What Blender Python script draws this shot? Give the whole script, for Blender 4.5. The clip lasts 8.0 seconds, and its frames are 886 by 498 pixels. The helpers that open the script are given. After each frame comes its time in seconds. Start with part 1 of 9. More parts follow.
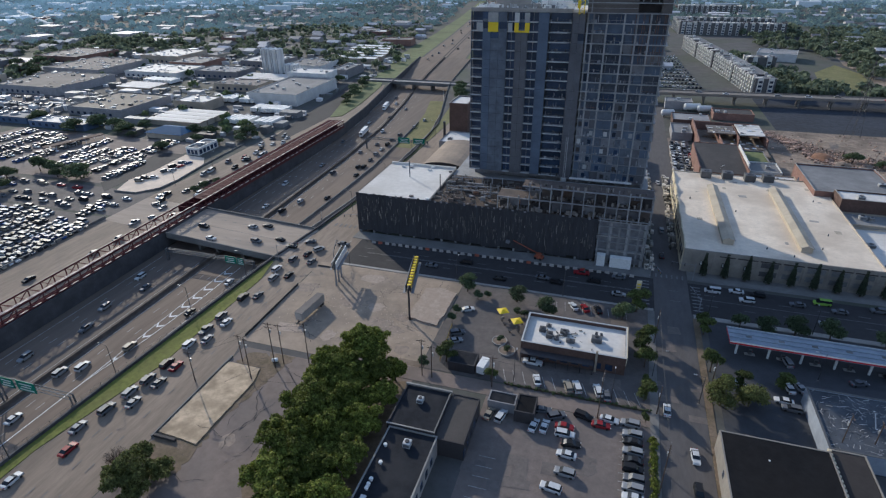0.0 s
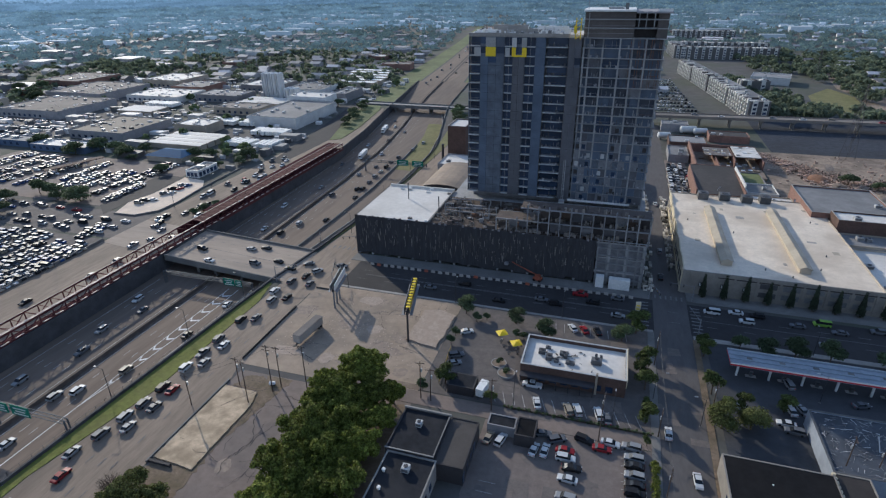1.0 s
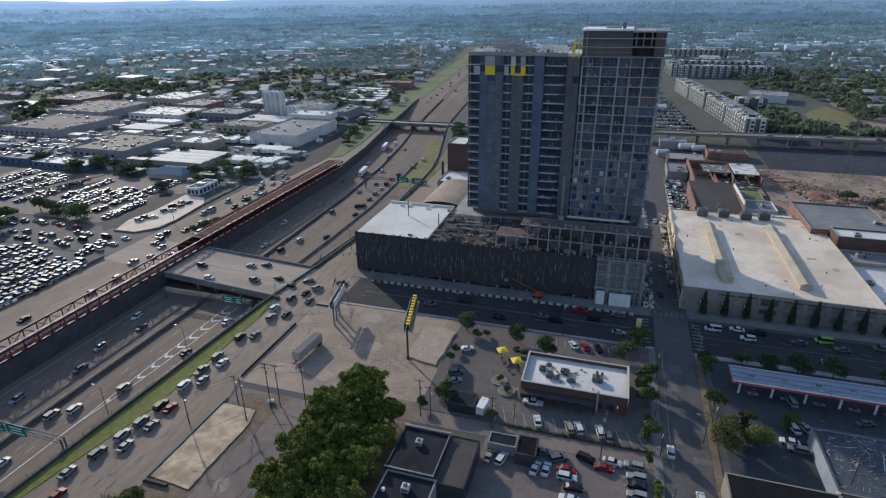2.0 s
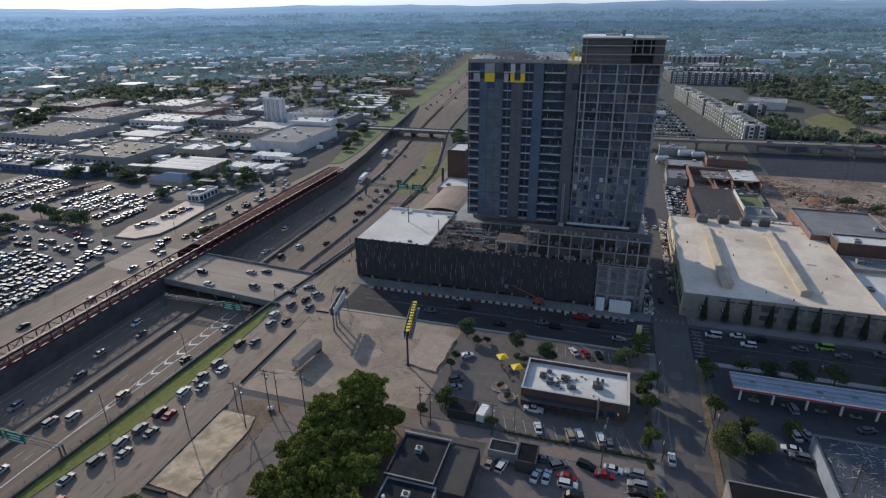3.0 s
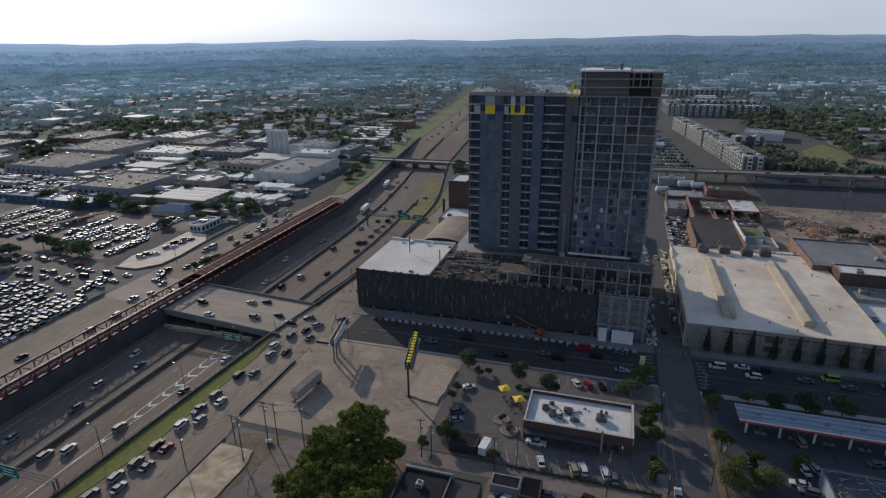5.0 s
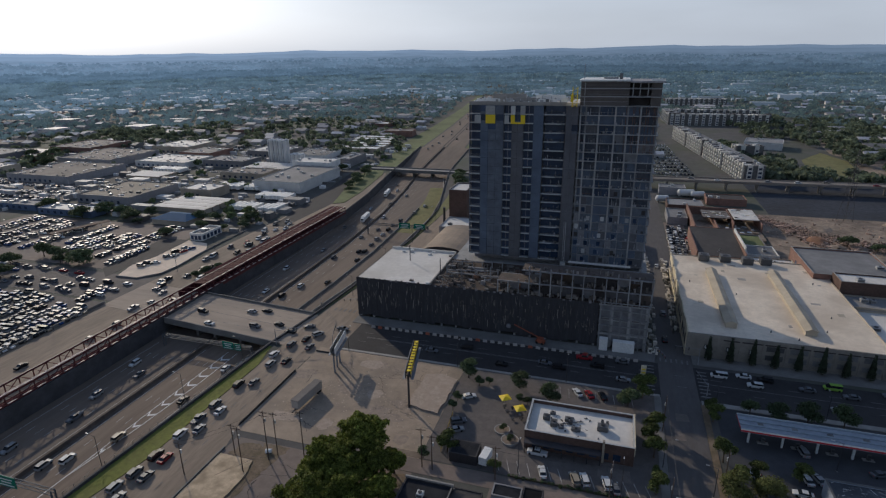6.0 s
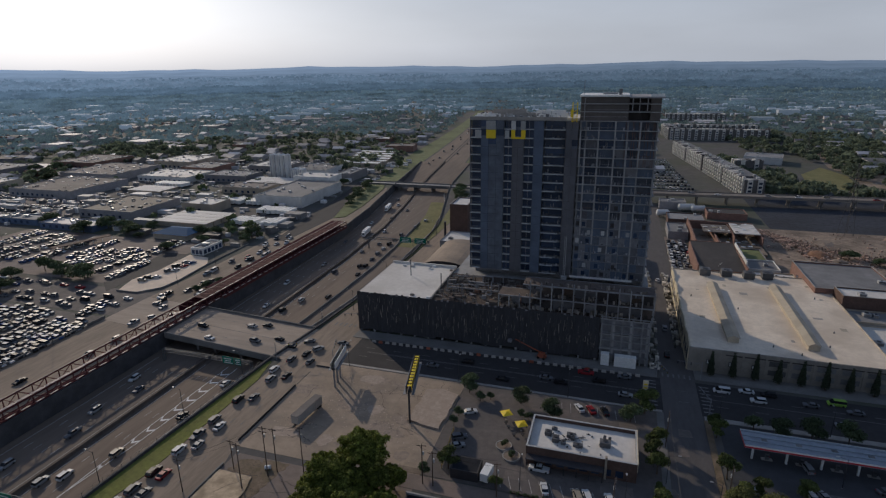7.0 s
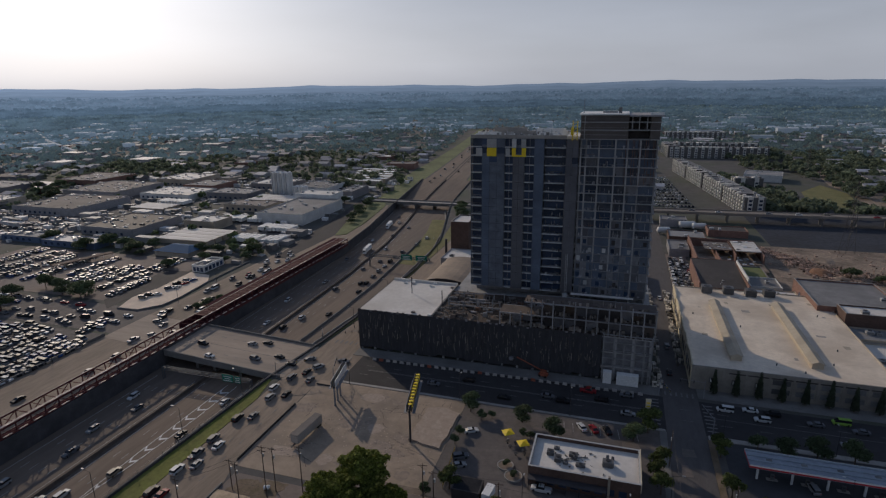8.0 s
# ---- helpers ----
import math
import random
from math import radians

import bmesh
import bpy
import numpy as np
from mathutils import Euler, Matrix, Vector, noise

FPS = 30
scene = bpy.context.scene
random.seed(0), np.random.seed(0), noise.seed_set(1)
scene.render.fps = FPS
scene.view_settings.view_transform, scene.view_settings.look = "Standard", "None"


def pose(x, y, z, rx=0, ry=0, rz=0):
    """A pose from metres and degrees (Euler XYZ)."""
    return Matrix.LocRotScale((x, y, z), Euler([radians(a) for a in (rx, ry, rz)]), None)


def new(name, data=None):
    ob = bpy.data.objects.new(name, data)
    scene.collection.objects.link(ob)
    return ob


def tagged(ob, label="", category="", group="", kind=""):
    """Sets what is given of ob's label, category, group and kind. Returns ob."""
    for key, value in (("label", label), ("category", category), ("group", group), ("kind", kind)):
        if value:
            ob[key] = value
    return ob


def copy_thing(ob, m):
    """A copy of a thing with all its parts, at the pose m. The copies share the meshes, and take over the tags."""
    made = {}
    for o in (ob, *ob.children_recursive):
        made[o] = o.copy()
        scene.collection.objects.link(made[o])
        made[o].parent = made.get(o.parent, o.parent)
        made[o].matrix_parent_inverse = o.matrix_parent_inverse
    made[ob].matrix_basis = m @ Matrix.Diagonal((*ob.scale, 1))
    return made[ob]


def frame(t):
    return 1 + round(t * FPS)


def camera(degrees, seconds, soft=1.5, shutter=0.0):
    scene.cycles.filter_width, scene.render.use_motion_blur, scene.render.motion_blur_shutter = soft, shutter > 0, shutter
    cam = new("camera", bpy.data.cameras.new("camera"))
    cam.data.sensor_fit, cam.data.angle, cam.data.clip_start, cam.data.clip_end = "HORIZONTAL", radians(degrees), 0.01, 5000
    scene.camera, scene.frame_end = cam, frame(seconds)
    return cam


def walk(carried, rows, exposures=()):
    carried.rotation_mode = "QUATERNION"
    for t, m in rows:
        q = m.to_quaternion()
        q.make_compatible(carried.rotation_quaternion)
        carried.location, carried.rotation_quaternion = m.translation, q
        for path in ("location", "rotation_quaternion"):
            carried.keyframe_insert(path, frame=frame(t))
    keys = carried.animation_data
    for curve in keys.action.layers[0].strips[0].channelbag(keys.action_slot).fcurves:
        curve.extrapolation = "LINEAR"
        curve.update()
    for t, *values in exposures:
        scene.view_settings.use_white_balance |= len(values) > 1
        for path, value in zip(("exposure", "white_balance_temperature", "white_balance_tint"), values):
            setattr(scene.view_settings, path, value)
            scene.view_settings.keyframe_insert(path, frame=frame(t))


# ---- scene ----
# World: y runs along the streets, x across them, camera above the origin.
cam = camera(76.43, 8.0, soft=1.25)
EYE = (0.0, 0.0, 105.0)
TURNS = [  # seconds, pitch, yaw, roll
    (0.0, -27.68, 17.17, 0.56), (0.5, -26.22, 17.04, 0.58), (1.0, -25.47, 17.0, 0.6), (1.5, -25.36, 17.0, 0.6), (1.7, -24.65, 16.98, 0.62),
    (2.8, -23.2, 16.96, 0.67), (3.0, -23.11, 16.96, 0.67), (3.5, -22.02, 16.98, 0.7), (4.0, -21.33, 17.0, 0.7), (4.5, -20.98, 17.01, 0.72),
    (5.0, -20.04, 17.06, 0.73), (5.2, -19.84, 17.07, 0.74), (6.3, -18.74, 17.13, 0.76), (6.5, -18.42, 17.15, 0.77), (7.0, -17.68, 17.18, 0.79),
    (7.5, -16.65, 17.23, 0.81), (8.0, -15.91, 17.28, 0.81)]
walk(cam, [(t, pose(EYE[0], EYE[1], EYE[2], 90 + p, r, y)) for t, p, y, r in TURNS],
     exposures=((0.0, -0.31, 5230, 6), (1.5, -0.34, 5260, 6), (3.5, -0.6, 5480, 7), (5.0, -0.88, 5560, 8), (6.5, -1.1, 5720, 9), (8.0, -1.38, 5860, 12)))

# ---- light: low afternoon sun ahead and to one side, hazy sky ----
SUN_AZ, SUN_EL = -49.5, 21.5
world = bpy.data.worlds.new("sky")
scene.world = world
world.use_nodes = True
sky = world.node_tree.nodes.new("ShaderNodeTexSky")
sky.sky_type = "NISHITA"
sky.sun_disc = False
sky.sun_elevation, sky.sun_rotation = radians(SUN_EL), radians(SUN_AZ)
sky.air_density, sky.dust_density, sky.ozone_density = 1.0, 3.0, 1.0
back = world.node_tree.nodes["Background"]
back.inputs["Strength"].default_value = 0.097
pale = world.node_tree.nodes.new("ShaderNodeHueSaturation")  # thin high cloud takes the colour out of the sky
pale.inputs["Saturation"].default_value = 0.5
veil = world.node_tree.nodes.new("ShaderNodeMix")
veil.data_type = "RGBA"
veil.inputs["Factor"].default_value = 0.56
where = world.node_tree.nodes.new("ShaderNodeTexCoord")
parts_ = world.node_tree.nodes.new("ShaderNodeSeparateXYZ")
height = world.node_tree.nodes.new("ShaderNodeMapRange")
height.interpolation_type = "SMOOTHSTEP"
height.inputs["From Min"].default_value, height.inputs["From Max"].default_value = 0.0, 0.45
haze = world.node_tree.nodes.new("ShaderNodeMix")  # pale towards the horizon, deeper overhead
haze.data_type = "RGBA"
haze.inputs[6].default_value = (17.6, 17.7, 18.1, 1)
haze.inputs[7].default_value = (3.8, 5.3, 8.4, 1)
clouds = world.node_tree.nodes.new("ShaderNodeTexNoise")
clouds.inputs["Scale"].default_value, clouds.inputs["Detail"].default_value = 3.0, 5.0
flat = world.node_tree.nodes.new("ShaderNodeMapping")
flat.inputs["Scale"].default_value = (1, 1, 5)
soft_ = world.node_tree.nodes.new("ShaderNodeMapRange")
soft_.inputs["To Min"].default_value, soft_.inputs["To Max"].default_value = 0.82, 1.18
shade = world.node_tree.nodes.new("ShaderNodeMix")
shade.data_type, shade.blend_type = "RGBA", "MULTIPLY"
shade.inputs["Factor"].default_value = 1.0
for a, b in ((where.outputs["Generated"], parts_.inputs[0]), (parts_.outputs["Z"], height.inputs["Value"]), (height.outputs["Result"], haze.inputs["Factor"]),
             (where.outputs["Generated"], flat.inputs["Vector"]), (flat.outputs["Vector"], clouds.inputs["Vector"]), (clouds.outputs["Fac"], soft_.inputs["Value"]),
             (haze.outputs[2], shade.inputs[6]), (soft_.outputs["Result"], shade.inputs[7]), (shade.outputs[2], veil.inputs[7])):
    world.node_tree.links.new(a, b)
world.node_tree.links.new(sky.outputs["Color"], pale.inputs["Color"])
world.node_tree.links.new(pale.outputs["Color"], veil.inputs[6])
world.node_tree.links.new(veil.outputs[2], back.inputs["Color"])
sun = new("sun", bpy.data.lights.new("sun", "SUN"))
sun.data.energy, sun.data.angle, sun.data.color = 5.2, radians(0.8), (1.0, 0.80, 0.575)
to_sun = Vector((math.cos(radians(SUN_EL)) * math.sin(radians(SUN_AZ)),
                 math.cos(radians(SUN_EL)) * math.cos(radians(SUN_AZ)), math.sin(radians(SUN_EL))))
sun.rotation_mode = "QUATERNION"
sun.rotation_quaternion = to_sun.to_track_quat("Z", "Y")
sun.location = (-150, 150, 160)


# ---- materials ----
def material(name, color, rough=0.85, metal=0.0, vary=0.25, scale=0.6, stain=0.0, stain_scale=0.06, bump=0.0,
             spread=0.0, tint=None, spec=0.3, stretch=(1, 1, 1)):
    """Noise at two sizes over one base colour; spread varies it from piece to piece."""
    m = bpy.data.materials.new(name)
    m.use_nodes = True
    nt = m.node_tree
    b = nt.nodes["Principled BSDF"]
    b.inputs["Roughness"].default_value = rough
    b.inputs["Metallic"].default_value = metal
    b.inputs["Specular IOR Level"].default_value = spec
    co = nt.nodes.new("ShaderNodeTexCoord")
    mp = nt.nodes.new("ShaderNodeMapping")
    mp.inputs["Scale"].default_value = stretch
    nt.links.new(co.outputs["Object"], mp.inputs["Vector"])
    fine = nt.nodes.new("ShaderNodeTexNoise")
    fine.inputs["Scale"].default_value = scale
    fine.inputs["Detail"].default_value = 9
    fine.inputs["Roughness"].default_value = 0.76
    nt.links.new(mp.outputs["Vector"], fine.inputs["Vector"])
    ramp = nt.nodes.new("ShaderNodeMapRange")
    ramp.inputs["From Min"].default_value, ramp.inputs["From Max"].default_value = 0.3, 0.7
    ramp.inputs["To Min"].default_value, ramp.inputs["To Max"].default_value = 1 - vary, 1 + vary
    nt.links.new(fine.outputs["Fac"], ramp.inputs["Value"])
    mul = nt.nodes.new("ShaderNodeMix")
    mul.data_type, mul.blend_type = "RGBA", "MULTIPLY"
    mul.inputs["Factor"].default_value = 1
    mul.inputs[6].default_value = (*color, 1)
    nt.links.new(ramp.outputs["Result"], mul.inputs[7])
    out = mul.outputs[2]
    if stain or tint:
        big = nt.nodes.new("ShaderNodeTexNoise")
        big.inputs["Scale"].default_value = stain_scale
        big.inputs["Detail"].default_value = 5
        nt.links.new(mp.outputs["Vector"], big.inputs["Vector"])
        st = nt.nodes.new("ShaderNodeMapRange")
        st.inputs["From Min"].default_value, st.inputs["From Max"].default_value = 0.42, 0.66
        st.inputs["To Min"].default_value, st.inputs["To Max"].default_value = 0.0, max(stain, 0.01)
        nt.links.new(big.outputs["Fac"], st.inputs["Value"])
        mx = nt.nodes.new("ShaderNodeMix")
        mx.data_type = "RGBA"
        nt.links.new(st.outputs["Result"], mx.inputs["Factor"])
        nt.links.new(out, mx.inputs[6])
        mx.inputs[7].default_value = (*(tint or [c * 0.45 for c in color]), 1)
        out = mx.outputs[2]
    if spread:
        info = nt.nodes.new("ShaderNodeObjectInfo")
        rr = nt.nodes.new("ShaderNodeMapRange")
        rr.inputs["To Min"].default_value, rr.inputs["To Max"].default_value = 1 - spread, 1 + spread
        nt.links.new(info.outputs["Random"], rr.inputs["Value"])
        m2 = nt.nodes.new("ShaderNodeMix")
        m2.data_type, m2.blend_type = "RGBA", "MULTIPLY"
        m2.inputs["Factor"].default_value = 1
        nt.links.new(out, m2.inputs[6])
        nt.links.new(rr.outputs["Result"], m2.inputs[7])
        out = m2.outputs[2]
    nt.links.new(out, b.inputs["Base Color"])
    if bump:
        bp = nt.nodes.new("ShaderNodeBump")
        bp.inputs["Strength"].default_value = bump
        bp.inputs["Distance"].default_value = 0.1
        nt.links.new(fine.outputs["Fac"], bp.inputs["Height"])
        nt.links.new(bp.outputs["Normal"], b.inputs["Normal"])
    return m


def islands(m, low, high):
    """Varies a joined mesh's colour from island to island."""
    nt = m.node_tree
    b = nt.nodes["Principled BSDF"]
    link = b.inputs["Base Color"].links[0]
    src = link.from_socket
    geo = nt.nodes.new("ShaderNodeNewGeometry")
    rr = nt.nodes.new("ShaderNodeMapRange")
    rr.inputs["To Min"].default_value, rr.inputs["To Max"].default_value = low, high
    nt.links.new(geo.outputs["Random Per Island"], rr.inputs["Value"])
    m2 = nt.nodes.new("ShaderNodeMix")
    m2.data_type, m2.blend_type = "RGBA", "MULTIPLY"
    m2.inputs["Factor"].default_value = 1
    nt.links.new(src, m2.inputs[6])
    nt.links.new(rr.outputs["Result"], m2.inputs[7])
    nt.links.new(m2.outputs[2], b.inputs["Base Color"])
    return m


EARTH = material("city_ground", (0.10, 0.094, 0.088), 0.95, vary=0.3, scale=0.08, stain=0.75, stain_scale=0.012, tint=(0.07, 0.085, 0.045))
ASPHALT = material("asphalt", (0.046, 0.043, 0.0435), 0.9, vary=0.22, scale=0.35, stain=0.35, stain_scale=0.05, bump=0.05)
ASPHALT_OLD = material("old_asphalt", (0.133, 0.115, 0.104), 0.9, vary=0.25, scale=0.4, stain=0.6, stain_scale=0.09, tint=(0.088, 0.082, 0.08), bump=0.08)
ASPHALT_DARK = material("dark_asphalt", (0.038, 0.038, 0.041), 0.92, vary=0.25, scale=0.4, stain=0.4, stain_scale=0.08)
CONCRETE_ROAD = material("concrete_road", (0.272, 0.212, 0.157), 0.88, vary=0.28, scale=0.6, stain=0.5, stain_scale=0.05, stretch=(1, 0.15, 1))
CONCRETE = material("concrete", (0.33, 0.31, 0.28), 0.88, vary=0.2, scale=0.5, stain=0.4, stain_scale=0.08)
CONCRETE_DARK = material("weathered_concrete", (0.20, 0.19, 0.175), 0.9, vary=0.25, scale=0.4, stain=0.5, stain_scale=0.1)
CONCRETE_LOT = material("concrete_lot", (0.34, 0.265, 0.193), 0.9, vary=0.22, scale=0.3, stain=0.6, stain_scale=0.08, tint=(0.20, 0.165, 0.13), bump=0.08)
GRASS = material("grass", (0.165, 0.175, 0.038), 0.95, vary=0.4, scale=0.7, stain=0.5, stain_scale=0.15, tint=(0.16, 0.15, 0.05))
DRY_GRASS = material("dry_grass", (0.19, 0.175, 0.07), 0.95, vary=0.35, scale=0.5, stain=0.5, stain_scale=0.1, tint=(0.10, 0.11, 0.04))
DIRT = material("dirt", (0.285, 0.222, 0.165), 0.95, vary=0.5, scale=0.3, stain=0.85, stain_scale=0.05, tint=(0.11, 0.085, 0.065))
LEAF = islands(material("leaves", (0.145, 0.165, 0.027), 0.8, vary=0.35, scale=0.8, spread=0.25), 0.4, 1.6)
# lightened and greyed to put the western trees' haze into the green
LEAF_DARK = islands(material("dark_leaves", (0.085, 0.115, 0.055), 0.8, vary=0.3, scale=0.5, spread=0.25), 0.5, 1.5)
# foliage colour lightened and greyed to imitate haze over far trees
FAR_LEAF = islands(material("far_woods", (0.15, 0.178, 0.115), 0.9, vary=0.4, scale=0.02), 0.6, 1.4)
BARK = material("bark", (0.10, 0.075, 0.055), 0.95, vary=0.3, scale=3)
WHITE_ROOF = material("white_membrane_roof", (0.66, 0.625, 0.57), 0.75, vary=0.12, scale=0.5, stain=0.55, stain_scale=0.05, tint=(0.45, 0.41, 0.35))
GREY_ROOF = material("grey_roof", (0.23, 0.225, 0.22), 0.85, vary=0.2, scale=0.3, stain=0.4, stain_scale=0.06, spread=0.25)
TAN_ROOF = material("tan_gravel_roof", (0.20, 0.175, 0.155), 0.9, vary=0.2, scale=0.3, stain=0.4, stain_scale=0.06, spread=0.25)
BLACK_ROOF = material("black_tar_roof", (0.017, 0.017, 0.018), 0.95, vary=0.3, scale=0.4, stain=0.4, stain_scale=0.08, tint=(0.024, 0.022, 0.021), spec=0.04)
METAL_ROOF = material("galvanised_roof", (0.55, 0.56, 0.57), 0.35, metal=0.6, vary=0.15, scale=0.4, stain=0.3, spread=0.2)
BRICK = material("red_brick", (0.23, 0.135, 0.105), 0.9, vary=0.3, scale=1.2, stain=0.4, stain_scale=0.2, spread=0.15)
STUCCO = material("tan_wall", (0.42, 0.36, 0.28), 0.9, vary=0.15, scale=0.5, stain=0.35, stain_scale=0.12, spread=0.2)
WHITE_WALL = material("white_wall", (0.66, 0.65, 0.62), 0.8, vary=0.1, scale=0.5, stain=0.3, stain_scale=0.12, spread=0.1)
GREY_WALL = material("grey_wall", (0.26, 0.25, 0.25), 0.85, vary=0.2, scale=0.5, stain=0.3, stain_scale=0.12, spread=0.25)
DARK_WALL = material("dark_wall", (0.055, 0.05, 0.05), 0.8, vary=0.25, scale=0.5, stain=0.3)
BLUE_ROOF = material("blue_metal_roof", (0.03, 0.095, 0.19), 0.85, vary=0.15, scale=0.5, stain=0.2, spec=0.1)
RED_STEEL = material("red_painted_steel", (0.125, 0.045, 0.043), 0.8, vary=0.25, scale=0.8, stain=0.3, spec=0.12)
STEEL = material("galvanised_steel", (0.24, 0.24, 0.25), 0.6, metal=0.2, vary=0.15, scale=2)
DARK_STEEL = material("dark_steel", (0.06, 0.06, 0.065), 0.5, metal=0.4, vary=0.2, scale=2)
WOOD_POLE = material("creosoted_pole", (0.09, 0.065, 0.05), 0.95, vary=0.25, scale=3)
SIGN_GREEN = material("green_sign", (0.0, 0.16, 0.10), 0.5, vary=0.05)
YELLOW = material("yellow_paint", (0.75, 0.55, 0.02), 0.6, vary=0.08)
WHITE_PAINT = material("white_paint", (0.75, 0.74, 0.70), 0.7, vary=0.2, scale=2)
ROAD_PAINT = material("road_marking", (0.74, 0.73, 0.69), 0.8, vary=0.2, scale=1.5)
RED_PAINT = material("red_paint", (0.45, 0.02, 0.03), 0.45, vary=0.1)
BLACK_MESH = material("black_debris_netting", (0.046, 0.046, 0.05), 0.9, vary=0.35, scale=0.8, stretch=(1, 1, 0.12))
GLASS_DARK = material("dark_blue_glazing", (0.034, 0.053, 0.095), 0.22, vary=0.3, scale=0.15, spec=0.5, spread=0.4)
SLAB = material("raw_concrete", (0.34, 0.335, 0.325), 0.85, vary=0.2, scale=0.5, stain=0.3, stain_scale=0.15)
SHEATHING = material("blue_grey_sheathing", (0.122, 0.138, 0.165), 0.8, vary=0.4, scale=0.3, stain=0.4, stain_scale=0.12)
# indoor shade, lifted for haze, is put into this grey base colour
INTERIOR = material("shade_grey_interior", (0.2, 0.2, 0.21), 0.9, vary=0.3, scale=0.5)
PROP = material("rusty_shoring", (0.20, 0.11, 0.07), 0.9, vary=0.3, scale=1.5, spread=0.3)
PENT = material("brown_grey_panels", (0.13, 0.115, 0.105), 0.8, vary=0.2, scale=0.4, stain=0.3)
RED_DARK = material("dark_red_mesh", (0.06, 0.02, 0.024), 0.97, vary=0.3, scale=0.5, spec=0.03)
ORANGE = material("orange_plastic", (0.30, 0.09, 0.05), 0.55, vary=0.15)
BRICK_DARK = material("brown_brick", (0.11, 0.07, 0.055), 0.9, vary=0.3, scale=1.2, stain=0.3, stain_scale=0.2)
CREAM = material("cream_render", (0.62, 0.54, 0.38), 0.85, vary=0.12, scale=0.6, stain=0.3, stain_scale=0.15)
OCHRE = material("ochre_timber", (0.42, 0.30, 0.10), 0.85, vary=0.3, scale=2, spread=0.2)
METAL_DARK = material("dark_standing_seam", (0.09, 0.085, 0.09), 0.45, metal=0.4, vary=0.2, scale=0.6)
TAR_BROWN = material("brown_tar_roof", (0.075, 0.066, 0.06), 0.8, vary=0.25, scale=0.3, stain=0.4, stain_scale=0.08)
# dim blue-grey base includes the tower's shade; darker patches are random
DEPOT_ROOF = material("patched_depot_roof", (0.075, 0.082, 0.095), 0.7, vary=0.3, scale=0.4, stain=0.7, stain_scale=0.18, tint=(0.03, 0.033, 0.04))
UNIT_DARK = material("dark_unit_metal", (0.14, 0.14, 0.14), 0.55, metal=0.2, vary=0.25, scale=1, spread=0.4)
BLUE_WALL = material("blue_grey_wall", (0.10, 0.14, 0.22), 0.8, vary=0.2, scale=0.5, stain=0.3)
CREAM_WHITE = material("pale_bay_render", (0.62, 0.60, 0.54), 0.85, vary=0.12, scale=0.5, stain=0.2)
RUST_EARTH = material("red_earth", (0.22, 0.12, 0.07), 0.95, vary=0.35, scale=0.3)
RUBBLE = islands(material("rubble", (0.31, 0.22, 0.168), 0.95, vary=0.3, scale=0.6), 0.2, 2.1)
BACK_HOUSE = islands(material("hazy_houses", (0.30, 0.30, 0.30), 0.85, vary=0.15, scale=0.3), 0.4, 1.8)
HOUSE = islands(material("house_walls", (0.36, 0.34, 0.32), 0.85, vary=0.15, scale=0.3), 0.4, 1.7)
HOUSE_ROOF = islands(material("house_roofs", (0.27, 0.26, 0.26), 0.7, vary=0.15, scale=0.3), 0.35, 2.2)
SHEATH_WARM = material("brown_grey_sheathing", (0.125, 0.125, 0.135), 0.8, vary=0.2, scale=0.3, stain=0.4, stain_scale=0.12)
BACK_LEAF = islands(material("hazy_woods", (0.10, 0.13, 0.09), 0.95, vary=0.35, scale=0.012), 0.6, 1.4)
SLAB_TAN = material("tan_old_slab", (0.52, 0.40, 0.265), 0.9, vary=0.3, scale=0.7, stain=0.75, stain_scale=0.22, tint=(0.25, 0.19, 0.12), bump=0.08)
YARD = material("worn_grey_asphalt", (0.21, 0.166, 0.138), 0.9, vary=0.2, scale=0.35, stain=0.5, stain_scale=0.07, tint=(0.14, 0.122, 0.11), bump=0.06)
RUSTY_BOARD = material("rusty_brown_boards", (0.088, 0.064, 0.048), 0.9, vary=0.45, scale=0.8, stain=0.5, stain_scale=0.4, tint=(0.06, 0.05, 0.045))
PLY = material("dark_formwork_ply", (0.125, 0.098, 0.082), 0.9, vary=0.35, scale=0.5, stain=0.5, stain_scale=0.15, tint=(0.07, 0.065, 0.062))
CLUTTER = islands(material("yard_clutter", (0.34, 0.33, 0.32), 0.7, vary=0.2, scale=0.5), 0.15, 2.2)
MOTORWAY = material("motorway_concrete", (0.188, 0.142, 0.106), 0.9, vary=0.3, scale=0.3, stain=0.45, stain_scale=0.05, tint=(0.10, 0.09, 0.082), stretch=(1, 0.08, 1))
BRIDGE = material("bridge_concrete", (0.36, 0.29, 0.225), 0.9, vary=0.2, scale=0.3, stain=0.45, stain_scale=0.08, tint=(0.22, 0.19, 0.16), stretch=(0.15, 1, 1))
CRUMBS = islands(material("paving_crumbs", (0.40, 0.32, 0.25), 0.95, vary=0.2, scale=0.6), 0.5, 1.5)
LOT_WORN = material("worn_lot_concrete", (0.275, 0.22, 0.172), 0.95, vary=0.35, scale=0.6, stain=0.6, stain_scale=0.3, tint=(0.34, 0.265, 0.203), bump=0.1)
LOT_PALE = material("scoured_lot_concrete", (0.38, 0.305, 0.24), 0.95, vary=0.3, scale=0.7, stain=0.6, stain_scale=0.3, tint=(0.36, 0.28, 0.215), bump=0.1)
# pale concrete, its colour brightened and warmed for sun glare
PALE_LOT = material("pale_glare_concrete", (0.74, 0.60, 0.46), 0.9, vary=0.15, scale=0.4, stain=0.3, stain_scale=0.1)
